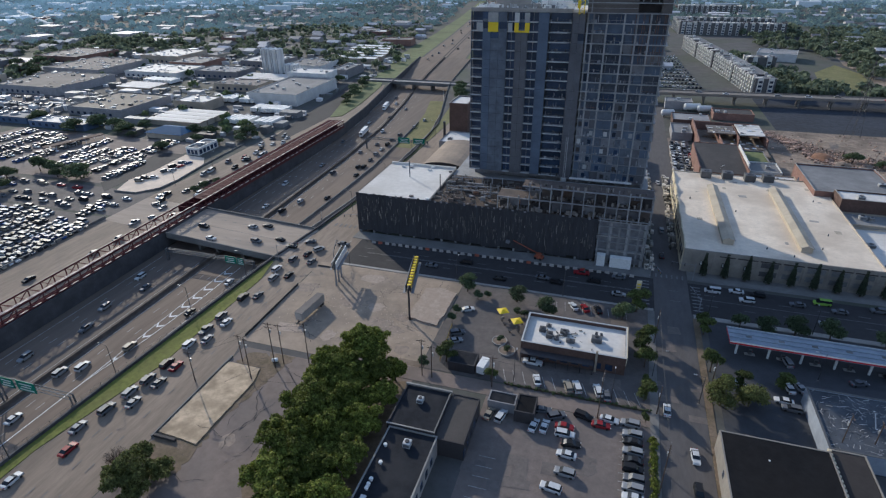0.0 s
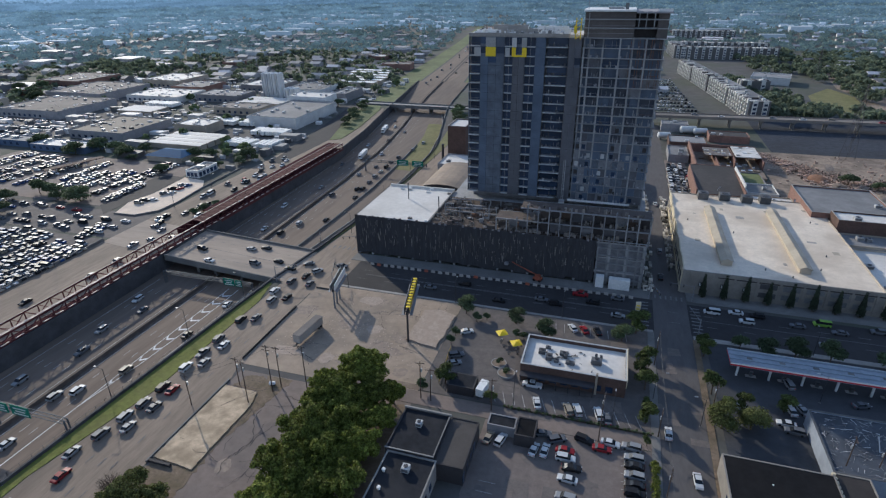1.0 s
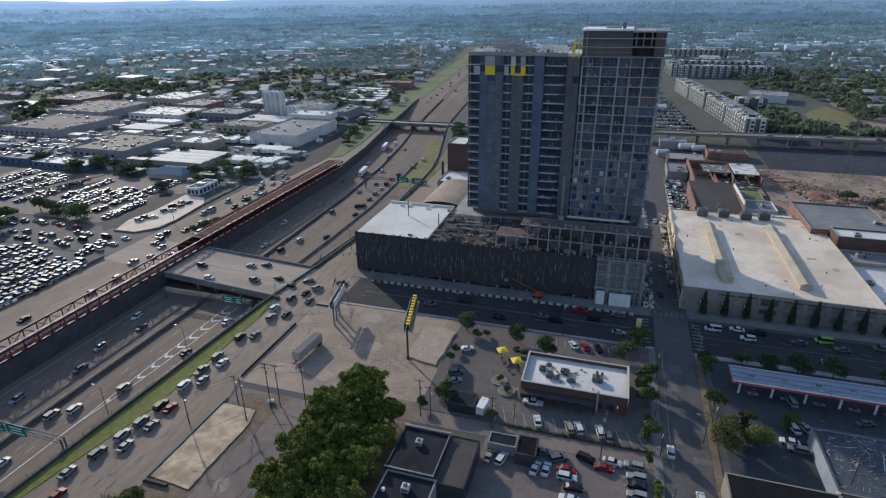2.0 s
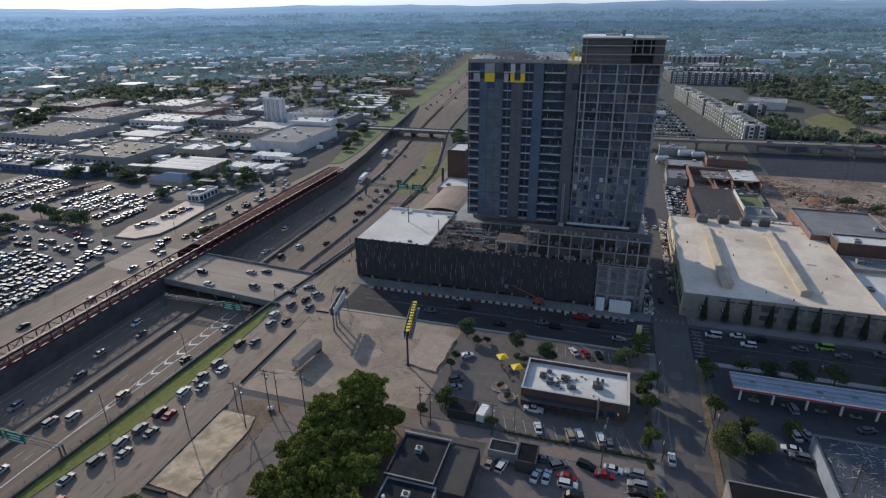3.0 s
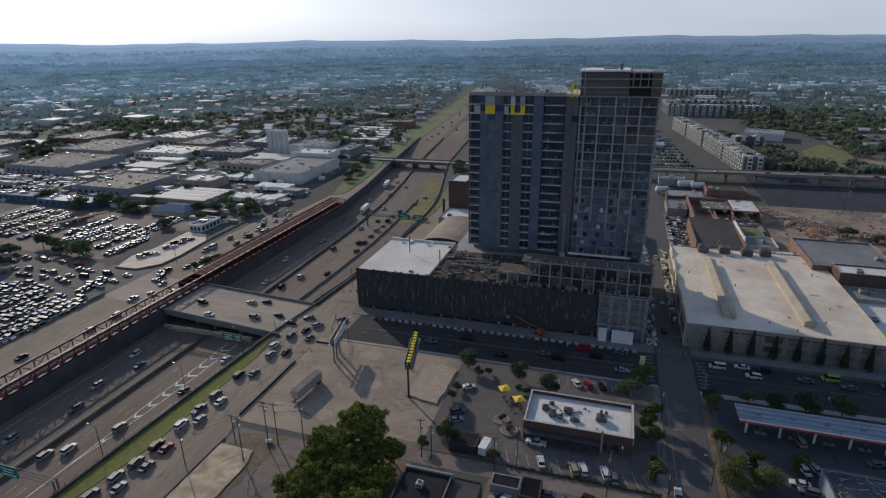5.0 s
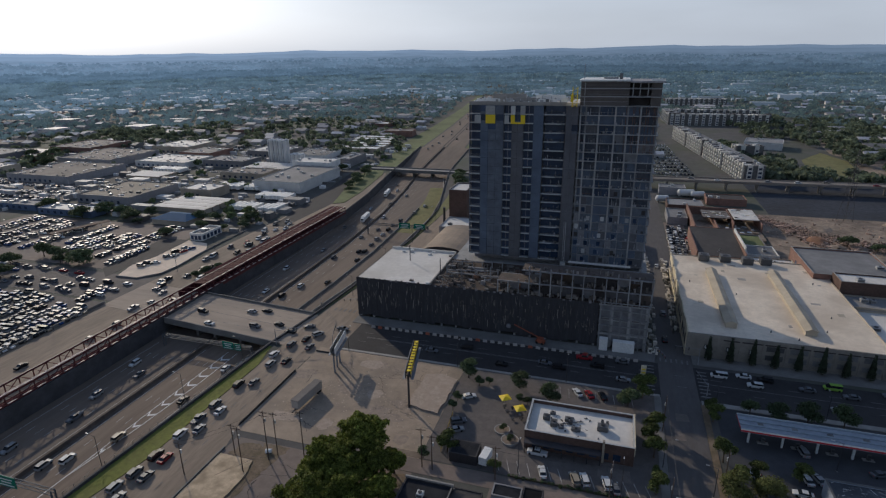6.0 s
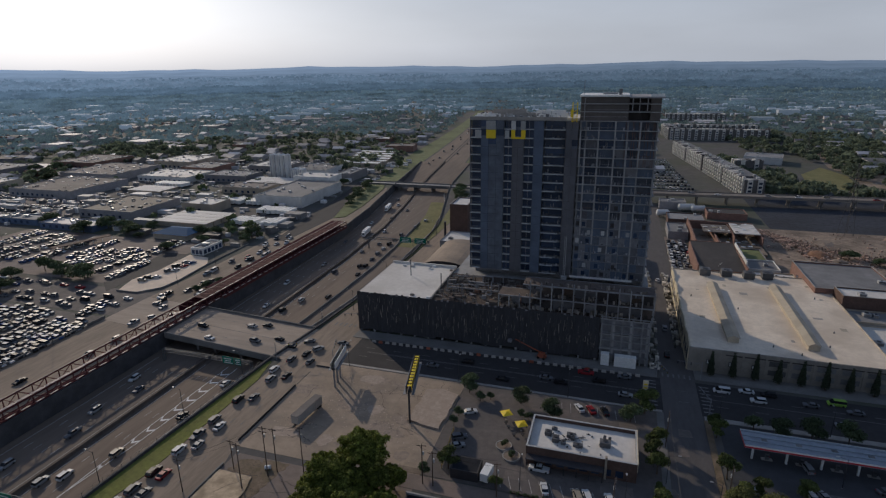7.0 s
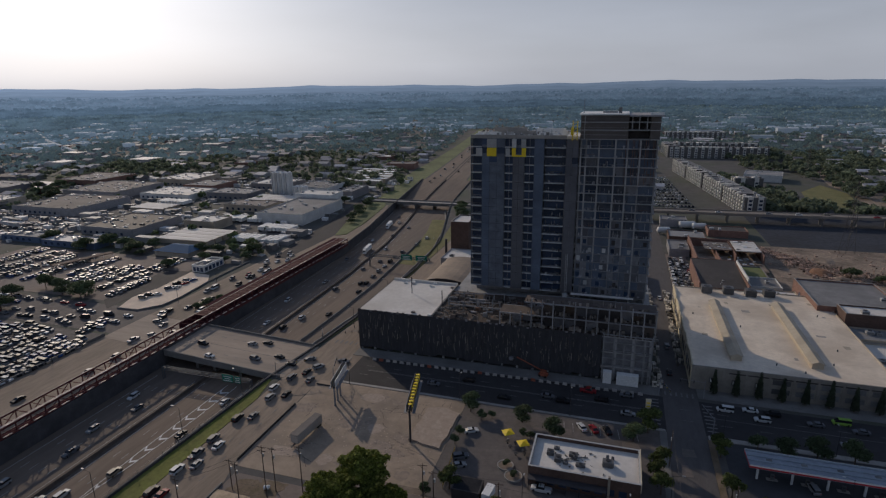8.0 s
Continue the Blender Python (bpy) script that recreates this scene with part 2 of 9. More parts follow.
SHEATH_BLUE = material("blue_sheathing", (0.108, 0.135, 0.182), 0.7, vary=0.2, scale=0.3, stain=0.4, stain_scale=0.12)
SLAB_DULL = material("dull_concrete", (0.26, 0.258, 0.258), 0.9, vary=0.25, scale=0.5, stain=0.4, stain_scale=0.15)
# base colour darkened to deepen the trench's shade; stains are random
TRENCH_WALL = material("shade_darkened_concrete", (0.085, 0.083, 0.086), 0.92, vary=0.3, scale=0.4, stain=0.6, stain_scale=0.12, tint=(0.045, 0.045, 0.048))
GANTRY_STEEL = material("dull_gantry_steel", (0.12, 0.125, 0.13), 0.7, metal=0.2, vary=0.3, scale=1.5)
RIB_GREY = material("blue_grey_roof_rib", (0.25, 0.29, 0.33), 0.6, vary=0.2, scale=0.8)
MEDIAN = material("dirty_brown_barrier", (0.125, 0.098, 0.078), 0.92, vary=0.3, scale=0.5, stain=0.4, stain_scale=0.1)
CAR_PARK = material("worn_car_park", (0.178, 0.146, 0.127), 0.92, vary=0.25, scale=0.5, stain=0.55, stain_scale=0.09, tint=(0.13, 0.112, 0.1), bump=0.08)
FORECOURT = material("forecourt_asphalt", (0.062, 0.063, 0.068), 0.9, vary=0.2, scale=0.4, stain=0.3, stain_scale=0.06)
LANE_PAINT = material("faded_lane_paint", (0.42, 0.40, 0.37), 0.85, vary=0.5, scale=0.8)
WORN_PAINT = material("worn_street_marking", (0.17, 0.165, 0.158), 0.85, vary=0.5, scale=1.2)
DEPOT_WALL = material("depot_wall", (0.29, 0.32, 0.37), 0.8, vary=0.15, scale=0.5, stain=0.35, stain_scale=0.2)
APART_WALL = material("apartment_wall", (0.13, 0.125, 0.12), 0.85, vary=0.2, scale=0.3)
MONITOR = material("tan_monitor_sheeting", (0.44, 0.38, 0.29), 0.8, vary=0.15, scale=0.6, stain=0.4, stain_scale=0.15)
DULL_WHITE = material("weathered_trailer_white", (0.40, 0.365, 0.32), 0.75, vary=0.15, scale=0.8, stain=0.4, stain_scale=0.2)
TOWER_BITS = islands(material("building_materials", (0.22, 0.22, 0.225), 0.8, vary=0.2, scale=0.5), 0.15, 1.7)
DECK_BITS = islands(material("deck_materials", (0.13, 0.115, 0.10), 0.85, vary=0.3, scale=0.8), 0.2, 2.4)
SITE_BITS = islands(material("stacked_site_materials", (0.33, 0.30, 0.25), 0.8, vary=0.3, scale=0.8), 0.2, 2.0)
VIADUCT = material("weathered_viaduct_concrete", (0.225, 0.195, 0.165), 0.9, vary=0.3, scale=0.3, stain=0.5, stain_scale=0.06, stretch=(0.2, 1, 1))
CRACK = material("cracked_joint", (0.075, 0.063, 0.055), 0.95, vary=0.3, scale=1.0)
ROOF_BITS = islands(material("rooftop_kit", (0.40, 0.40, 0.39), 0.8, vary=0.2, scale=0.8), 0.15, 2.0)
# dark blue stands in for the shade inside open bays
BAY_BLUE = material("painted_bay_shade", (0.052, 0.062, 0.085), 0.7, vary=0.5, scale=0.5, stain=0.5, stain_scale=0.3, tint=(0.12, 0.12, 0.125))
STRAP = islands(material("loose_straps", (0.24, 0.215, 0.18), 0.85, vary=0.2, scale=1.0), 0.2, 1.8)
# pale pink of the duct, also used for painted sun glints
PALE_PINK = material("pale_pink_duct_and_glints", (0.66, 0.54, 0.46), 0.7, vary=0.35, scale=1.2)
# pale red that paints sunlight along the truss chords
CHORD_GLINT = material("chord_glint_red", (0.31, 0.235, 0.205), 0.7, vary=0.3, scale=0.9, stain=0.4, stain_scale=0.3, spec=0.3)
OLIVE_LEAF = islands(material("olive_leaves", (0.125, 0.135, 0.04), 0.8, vary=0.3, scale=0.8, spread=0.2), 0.5, 1.6)
EVERGREEN = islands(material("evergreen_leaves", (0.03, 0.04, 0.022), 0.85, vary=0.3, scale=0.8), 0.5, 1.6)
STREET_LEAF = islands(material("street_leaves", (0.08, 0.1, 0.028), 0.8, vary=0.3, scale=0.8, spread=0.25), 0.45, 1.7)
RAIL_GROUND = material("dark_ballast", (0.065, 0.07, 0.082), 0.95, vary=0.35, scale=0.3, stain=0.5, stain_scale=0.03, tint=(0.05, 0.05, 0.053), spec=0.05)
VERGE = material("olive_verge", (0.15, 0.168, 0.07), 0.95, vary=0.35, scale=0.1, stain=0.5, stain_scale=0.02, tint=(0.07, 0.085, 0.04))
TAR_DIM = material("dim_brown_tar", (0.042, 0.036, 0.033), 0.9, vary=0.25, scale=0.3, stain=0.4, stain_scale=0.1)
TAR_GREY = material("grey_tar_roof", (0.02, 0.022, 0.027), 0.85, vary=0.35, scale=0.5, stain=0.6, stain_scale=0.14, tint=(0.042, 0.042, 0.045), spec=0.1)
STUCCO_DULL = material("dull_tan_wall", (0.27, 0.245, 0.21), 0.9, vary=0.2, scale=0.5, stain=0.35, stain_scale=0.12)
ASPHALT_STREET = material("street_asphalt", (0.105, 0.096, 0.092), 0.9, vary=0.2, scale=0.5, stain=0.35, stain_scale=0.08, tint=(0.115, 0.1, 0.092), stretch=(1, 0.25, 1), bump=0.06)
PATCH = material("asphalt_patch", (0.15, 0.128, 0.114), 0.9, vary=0.25, scale=0.6)
BEIGE_GRAVEL = material("brown_gravel_margin", (0.19, 0.142, 0.097), 0.95, vary=0.45, scale=1.2, stain=0.6, stain_scale=0.3, tint=(0.105, 0.086, 0.045), bump=0.1)
SLAB_PALE = material("pale_slab_edge", (0.46, 0.46, 0.455), 0.85, vary=0.2, scale=0.5)
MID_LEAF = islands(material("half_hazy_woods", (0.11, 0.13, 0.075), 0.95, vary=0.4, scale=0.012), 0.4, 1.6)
WARM_ROOF = material("warm_white_roof", (0.76, 0.655, 0.52), 0.8, vary=0.16, scale=0.5, stain=0.75, stain_scale=0.06, tint=(0.52, 0.425, 0.32))
RUBBER = material("tyre_rubber", (0.02, 0.02, 0.02), 0.9, vary=0.2)


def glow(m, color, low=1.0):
    """Paints haze on distant land as emission, more so towards the sun."""
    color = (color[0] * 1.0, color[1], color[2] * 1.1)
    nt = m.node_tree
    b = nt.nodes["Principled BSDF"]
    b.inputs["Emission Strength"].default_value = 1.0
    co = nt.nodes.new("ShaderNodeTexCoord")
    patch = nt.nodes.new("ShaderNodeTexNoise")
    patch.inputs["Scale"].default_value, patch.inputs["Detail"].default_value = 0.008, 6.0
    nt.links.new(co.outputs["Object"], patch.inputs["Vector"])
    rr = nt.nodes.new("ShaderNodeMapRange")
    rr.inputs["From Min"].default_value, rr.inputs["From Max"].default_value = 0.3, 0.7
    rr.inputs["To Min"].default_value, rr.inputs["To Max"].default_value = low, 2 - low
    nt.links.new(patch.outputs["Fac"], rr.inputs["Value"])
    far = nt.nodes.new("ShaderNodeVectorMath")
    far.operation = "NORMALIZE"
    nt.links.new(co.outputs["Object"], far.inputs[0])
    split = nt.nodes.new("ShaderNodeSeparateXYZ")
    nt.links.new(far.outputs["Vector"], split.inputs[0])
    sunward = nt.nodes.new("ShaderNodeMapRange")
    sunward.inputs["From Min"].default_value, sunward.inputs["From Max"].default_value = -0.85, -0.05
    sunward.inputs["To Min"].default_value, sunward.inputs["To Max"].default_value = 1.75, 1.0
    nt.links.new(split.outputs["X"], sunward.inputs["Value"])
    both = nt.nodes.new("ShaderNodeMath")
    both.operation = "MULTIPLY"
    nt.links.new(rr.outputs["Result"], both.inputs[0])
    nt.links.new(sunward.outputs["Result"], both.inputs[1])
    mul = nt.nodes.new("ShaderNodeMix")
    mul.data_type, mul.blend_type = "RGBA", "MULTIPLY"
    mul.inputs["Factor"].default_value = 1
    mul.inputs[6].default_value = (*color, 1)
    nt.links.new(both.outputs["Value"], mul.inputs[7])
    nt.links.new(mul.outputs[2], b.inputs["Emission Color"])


# horizon woods and hills carry painted haze that brightens with distance
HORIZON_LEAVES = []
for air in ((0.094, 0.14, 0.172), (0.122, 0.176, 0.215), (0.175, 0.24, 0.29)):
    m = islands(material("haze_glow_woods", (0.05, 0.07, 0.066), 1.0, vary=0.25, scale=0.01, spec=0.0), 0.8, 1.2)
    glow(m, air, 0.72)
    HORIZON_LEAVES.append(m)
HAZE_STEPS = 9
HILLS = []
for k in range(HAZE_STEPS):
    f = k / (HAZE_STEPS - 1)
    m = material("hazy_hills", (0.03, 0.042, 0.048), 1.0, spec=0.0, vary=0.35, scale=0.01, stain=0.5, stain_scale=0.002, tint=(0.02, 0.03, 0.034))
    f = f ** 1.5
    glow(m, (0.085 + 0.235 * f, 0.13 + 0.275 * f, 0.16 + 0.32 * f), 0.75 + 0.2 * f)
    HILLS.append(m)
# haze painted as emission on the far woods, houses and road
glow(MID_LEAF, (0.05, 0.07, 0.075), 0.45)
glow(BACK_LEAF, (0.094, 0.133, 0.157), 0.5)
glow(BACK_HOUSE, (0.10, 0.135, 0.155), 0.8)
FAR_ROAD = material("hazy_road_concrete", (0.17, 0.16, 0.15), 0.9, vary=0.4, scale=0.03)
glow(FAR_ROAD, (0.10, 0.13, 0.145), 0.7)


# ---- mesh helpers ----
class Geo:
    """A plain list of points and faces that becomes one mesh."""

    def __init__(self):
        self.v, self.f = [], []

    def face(self, *pts):
        n = len(self.v)
        self.v.extend(pts)
        self.f.append(tuple(range(n, n + len(pts))))
        return self

    def box(self, x0, x1, y0, y1, z0, z1):
        n = len(self.v)
        self.v += [(x0, y0, z0), (x1, y0, z0), (x1, y1, z0), (x0, y1, z0), (x0, y0, z1), (x1, y0, z1), (x1, y1, z1), (x0, y1, z1)]
        self.f += [tuple(n + i for i in q) for q in ((3, 2, 1, 0), (4, 5, 6, 7), (0, 1, 5, 4), (1, 2, 6, 5), (2, 3, 7, 6), (3, 0, 4, 7))]
        return self

    def beam(self, a, b, r, sides=4):
        """A straight bar from a to b, half thickness r."""
        a, b = Vector(a), Vector(b)
        d = (b - a).normalized()
        u = d.cross(Vector((0, 0, 1)) if abs(d.z) < 0.9 else Vector((1, 0, 0))).normalized()
        w = d.cross(u)
        return self.tube([(a, r), (b, r)], u, w, sides)

    def tube(self, rings, u=Vector((1, 0, 0)), w=Vector((0, 1, 0)), sides=8):
        n = len(self.v)
        for c, r in rings:
            c = Vector(c)
            for k in range(sides):
                a = 2 * math.pi * (k + 0.5) / sides
                self.v.append(tuple(c + u * (r * math.cos(a)) + w * (r * math.sin(a))))
        for i in range(len(rings) - 1):
            for k in range(sides):
                p, q = n + i * sides + k, n + i * sides + (k + 1) % sides
                self.f.append((p, q, q + sides, p + sides))
        self.f.append(tuple(n + k for k in reversed(range(sides))))
        self.f.append(tuple(n + (len(rings) - 1) * sides + k for k in range(sides)))
        return self

    def prism(self, pts, z0, z1):
        """An upright prism over a flat outline, counter-clockwise."""
        n, k = len(self.v), len(pts)
        self.v += [(x, y, z0) for x, y in pts] + [(x, y, z1) for x, y in pts]
        self.f += [tuple(n + i for i in reversed(range(k))), tuple(n + k + i for i in range(k))]
        self.f += [(n + i, n + (i + 1) % k, n + k + (i + 1) % k, n + k + i) for i in range(k)]
        return self

    def mesh(self, name, mat, smooth=False):
        me = bpy.data.meshes.new(name)
        me.from_pydata(self.v, [], self.f)
        me.materials.append(mat)
        if smooth:
            me.polygons.foreach_set("use_smooth", [True] * len(me.polygons))
        me.update()
        return me


def thing(name, label, category, at=(0, 0, 0), turn=0, group="", kind=""):
    ob = tagged(new(name), label, category, group, kind)
    ob.empty_display_size = 0.5
    ob.matrix_basis = pose(*at, 0, 0, turn)
    return ob


def part(name, geo, mat, parent, label="", smooth=False):
    ob = new(name, geo if isinstance(geo, bpy.types.Mesh) else geo.mesh(name, mat, smooth))
    ob.parent = parent
    if label:
        ob["label"] = label
    return ob


def solid(name, geo, mat, label, category, kind="structure", smooth=False, group=""):
    return tagged(new(name, geo.mesh(name, mat, smooth)), label, category, group, kind)



# ---- ground with the sunken motorway ----
def west_edge(y):
    return float(np.interp(y, [-400, 97, 340, 400, 485, 640], [-178, -178, -180, -187, -202, -226]))


def east_edge(y):
    return float(np.interp(y, [-400, 60, 165, 196, 235, 305, 368, 500, 640], [-127.5, -127.5, -122, -118, -115, -114, -119, -150, -166]))


def floor_z(y):
    return float(np.interp(y, [-400, 500, 640], [-6.2, -6.2, 0.0]))


YS = [-400, -100, 0, 60, 97, 130, 165, 196, 235, 270, 305, 340, 368, 400, 440, 485, 520, 560, 600, 640]
g = Geo()
for a, b in zip(YS, YS[1:]):
    for x0, x1 in ((-4800, -900), (-900, None)):
        g.face((x0, a, 0), (x1 if x1 else west_edge(a), a, 0), (x1 if x1 else west_edge(b), b, 0), (x0, b, 0))
    g.face((east_edge(a), a, 0), (900, a, 0), (900, b, 0), (east_edge(b), b, 0))
    g.face((900, a, 0), (4800, a, 0), (4800, b, 0), (900, b, 0))
g.face((-4800, 640, 0), (4800, 640, 0), (4800, 4900, 0), (-4800, 4900, 0))
g.face((-4800, -2500, 0), (4800, -2500, 0), (4800, -400, 0), (-4800, -400, 0))
solid("ground", g, EARTH, "flat city ground of worn asphalt and earth", "ground")

g = Geo()
for a, b in zip(YS, YS[1:]):
    g.face((west_edge(a), a, floor_z(a)), (east_edge(a), a, floor_z(a)), (east_edge(b), b, floor_z(b)), (west_edge(b), b, floor_z(b)))
solid("motorway", g, MOTORWAY, "worn concrete motorway in a sunken trench", "road")
for side, edge, dx in (("west", west_edge, -0.6), ("east", east_edge, 0.6)):
    g = Geo()
    for a, b in zip(YS, YS[1:]):
        xa, xb = edge(a), edge(b)
        g.face((xa, a, floor_z(a) - 0.3), (xb, b, floor_z(b) - 0.3), (xb, b, 0.9), (xa, a, 0.9))
        g.face((xa, a, 0.9), (xb, b, 0.9), (xb + dx, b, 0.9), (xa + dx, a, 0.9))
        g.face((xa + dx, a, 0.9), (xb + dx, b, 0.9), (xb + dx, b, -0.2), (xa + dx, a, -0.2))
    solid("retaining_wall_" + side, g, TRENCH_WALL, "stained concrete retaining wall of the sunken motorway, darkened for its shade", "retaining wall")


def sheet(name, x0, x1, y0, y1, mat, label, category="pavement", z=0.03):
    """A slab that lies on the ground."""
    return solid(name, Geo().box(x0, x1, y0, y1, -0.1, z), mat, label, category)


def ragged(pts, amp, step, seed):
    """An outline broken up into short uneven pieces."""
    rr = random.Random(seed)
    out = []
    for (xa, ya), (xb, yb) in zip(pts, pts[1:] + pts[:1]):
        n = max(1, int(math.hypot(xb - xa, yb - ya) / step))
        for k in range(n):
            j = amp if k else 0.0
            out.append((xa + (xb - xa) * k / n + rr.uniform(-j, j), ya + (yb - ya) * k / n + rr.uniform(-j, j) * 0.6))
    return out


def sheet_poly(name, pts, mat, label, category="pavement", z=0.03):
    return solid(name, Geo().prism(pts, -0.1, z), mat, label, category)


# a pale road far off to the west, banked up to fit the camera's view
g = Geo()
ROAD = [(-951, 790), (-1197, 938), (-1440, 1105), (-1829, 1389)]
for (xa, ya), (xb, yb) in zip(ROAD, ROAD[1:]):
    g.face((xa - 4, ya + 6, 6), (xa + 4, ya - 6, 6), (xb + 4, yb - 6, 7), (xb - 4, yb + 6, 7))
    g.face((xa + 4, ya - 6, 6), (xa + 10, ya - 15, 0), (xb + 10, yb - 15, 0), (xb + 4, yb - 6, 7))
    g.face((xb - 4, yb + 6, 7), (xb - 10, yb + 15, 0), (xa - 10, ya + 15, 0), (xa - 4, ya + 6, 6))
# its material glows to imitate haze
solid("far_road", g, FAR_ROAD, "far road banked up into view, haze painted as glow", "road")


# the motorway past the far overpass, at ground level and bending away
def far_axis(y):
    return float(np.interp(y, [600, 640, 860, 1100, 1500, 2200], [-194, -197, -226, -262, -330, -470]))


FAR = [640, 700, 780, 860, 960, 1100, 1300, 1500]
for n, off, half, m, lab in (("far_motorway", 0, 25, MOTORWAY, "pale motorway running to the horizon"),
                             ("far_verge_west", -43, 15, VERGE, "dry green verge beside the motorway"),
                             ("far_verge_east", 35, 8, VERGE, "dry green verge beside the motorway")):
    g = Geo()
    for a, b in zip(FAR, FAR[1:]):
        sh = np.interp([a, b], [600, 1100, 2200], [1, 0.75, 0.3])
        xa, xb = far_axis(a), far_axis(b)
        g.face((xa + (off - half) * sh[0], a, 0.04), (xa + (off + half) * sh[0], a, 0.04), (xb + (off + half) * sh[1], b, 0.04), (xb + (off - half) * sh[1], b, 0.04))
    solid(n, g, m, lab, "road" if half > 20 else "verge")
g = Geo()
for a, b in zip(FAR, FAR[1:]):
    for off in (-2.5, 1.5):
        g.face((far_axis(a) + off, a, 0.07), (far_axis(a) + off + 1.6, a, 0.07), (far_axis(b) + off + 1.2, b, 0.07), (far_axis(b) + off, b, 0.07))
solid("far_median", g, ASPHALT_DARK, "dark joint of the motorway median", "road")

sheet_poly("frontage_road_east", [(-124, -100), (-99.5, -100), (-99.5, 108), (-102.3, 118), (-102.3, 160), (-95, 167), (-95, 200), (-99.5, 230), (-99.5, 420), (-112, 420), (-112, 235), (-116, 200), (-117, 165), (-117.2, 98), (-123.5, 64)], CONCRETE_ROAD, "grey concrete frontage road with queueing cars", "road", 0.02)
sheet("frontage_road_west", -216, -181, -100, 330, CONCRETE_ROAD, "pale concrete frontage road beside the red truss", "road")
sheet_poly("grass_verge", [(-126.85, -100), (-124.2, -100), (-123.7, 64), (-117.4, 98), (-117.3, 150), (-120.2, 163), (-121.3, 163), (-126.8, 60)], GRASS, "strip of green grass beside the sunken motorway", "verge", 0.12)
sheet_poly("grass_verge_north", [(-117, 198), (-112.5, 236), (-112.5, 420), (-125, 420), (-118.3, 368), (-113.3, 305), (-114.3, 235)], DRY_GRASS, "dry grass verge beside the motorway", "verge", 0.12)
sheet("cross_street", -95, 400, 169.5, 190, ASPHALT, "wide grey asphalt cross street", "road", 0.035)
sheet("cross_street_west", -420, -216, 180, 208, ASPHALT_OLD, "asphalt cross street west of the bridge", "road", 0.035)
sheet("side_street", 20, 31.5, -100, 470, ASPHALT_STREET, "narrow patched asphalt side street", "road", 0.045)
sheet("vacant_lot", -101.9, -45, 116, 167.9, CONCRETE_LOT, "cracked tan concrete vacant lot", "lot", 0.045)
sheet("restaurant_lot", -44.8, 19, 119.5, 168, ASPHALT_OLD, "asphalt car park round the restaurant", "car park", 0.06)
sheet("alley", -66, 20, 113.6, 119, YARD, "narrow concrete alley", "road", 0.055)
sheet("near_car_park", -24, 18.5, 40, 113.4, CAR_PARK, "old asphalt car park with parked cars", "car park", 0.04)
sheet_poly("old_slab", ragged([(-99.2, 77.2), (-94, 77.0), (-87.4, 76.5), (-87.4, 85), (-87.0, 100), (-88.6, 105.4), (-99.2, 105.6)], 0.16, 0.7, 9), SLAB_TAN, "raised beige concrete slab of a cleared building", "slab", 0.35)
sheet("asphalt_yard", -99.2, -45, 30, 113.4, YARD, "cracked grey asphalt yard", "lot", 0.02)
sheet("fuel_forecourt", 35.5, 110, 113, 167, FORECOURT, "dark asphalt forecourt of the fuel station", "forecourt", 0.04)
sheet("tower_footway", -99.5, 19, 190.2, 196.7, CONCRETE_DARK, "concrete footway along the podium", "pavement", 0.15)
sheet("north_footway", 31.7, 100, 192, 198.75, CONCRETE_DARK, "concrete footway along the warehouse", "pavement", 0.15)
sheet("south_footway", -95, 19.6, 168.2, 169.4, CONCRETE, "concrete footway with kerb", "pavement", 0.17)
sheet("forecourt_footway", 32, 200, 167.2, 169.4, CONCRETE, "concrete footway with kerb", "pavement", 0.17)
sheet("street_footway", 17.8, 19.9, 40, 168, CONCRETE_DARK, "narrow concrete footway beside the side street", "pavement", 0.16)
sheet("street_footway_east", 31.6, 33.4, 40, 167, BEIGE_GRAVEL, "narrow concrete footway beside the side street", "pavement", 0.16)
sheet_poly("dry_strip", ragged([(-63, 40), (-44.5, 40), (-44.5, 112), (-58, 112), (-66, 96), (-69, 70)], 0.9, 2.0, 4), BEIGE_GRAVEL, "strip of dry grass under the large trees", "verge", 0.07)
sheet("car_lot_south", -300, -217, 120, 178, ASPHALT_OLD, "asphalt car sales lot packed with cars", "car park", 0.05)
sheet("lot_wall", -216.6, -216.1, 116, 177, CONCRETE_DARK, "stained retaining wall along the car lot", "low wall", 1.3)
sheet("car_lot_north", -400, -247, 212, 285, YARD, "asphalt car sales lot packed with cars", "car park", 0.05)
sheet("far_car_lot", -560, -412, 312, 372, ASPHALT_OLD, "pale lot packed with cars", "car park", 0.05)
sheet_poly("corner_lot", [(-238.5, 205), (-226, 205.5), (-218.9, 214), (-218.2, 226), (-221, 251), (-229, 262), (-244, 264), (-241.3, 235), (-244, 220)], PALE_LOT, "bright concrete corner lot", "lot", 0.12)
lot_edge = [(-238.5, 204.8), (-226, 205.3), (-218.7, 213.9), (-218.0, 226), (-220.8, 251), (-222.4, 292)]
for (xa, ya), (xb, yb) in zip(lot_edge, lot_edge[1:]):
    L_ = math.hypot(xb - xa, yb - ya)
    kb = solid("lot_kerb_wall", Geo().box(0, L_, -0.2, 0.2, -0.1, 0.75), CONCRETE_DARK, "low concrete kerb wall round the corner lot", "kerb wall", "structure")
    kb.location, kb.rotation_euler.z = (xa, ya, 0), math.atan2(yb - ya, xb - xa)
sheet("north_yard", -60, 20, 262, 470, ASPHALT_OLD, "asphalt yards behind the tower", "lot", 0.02)
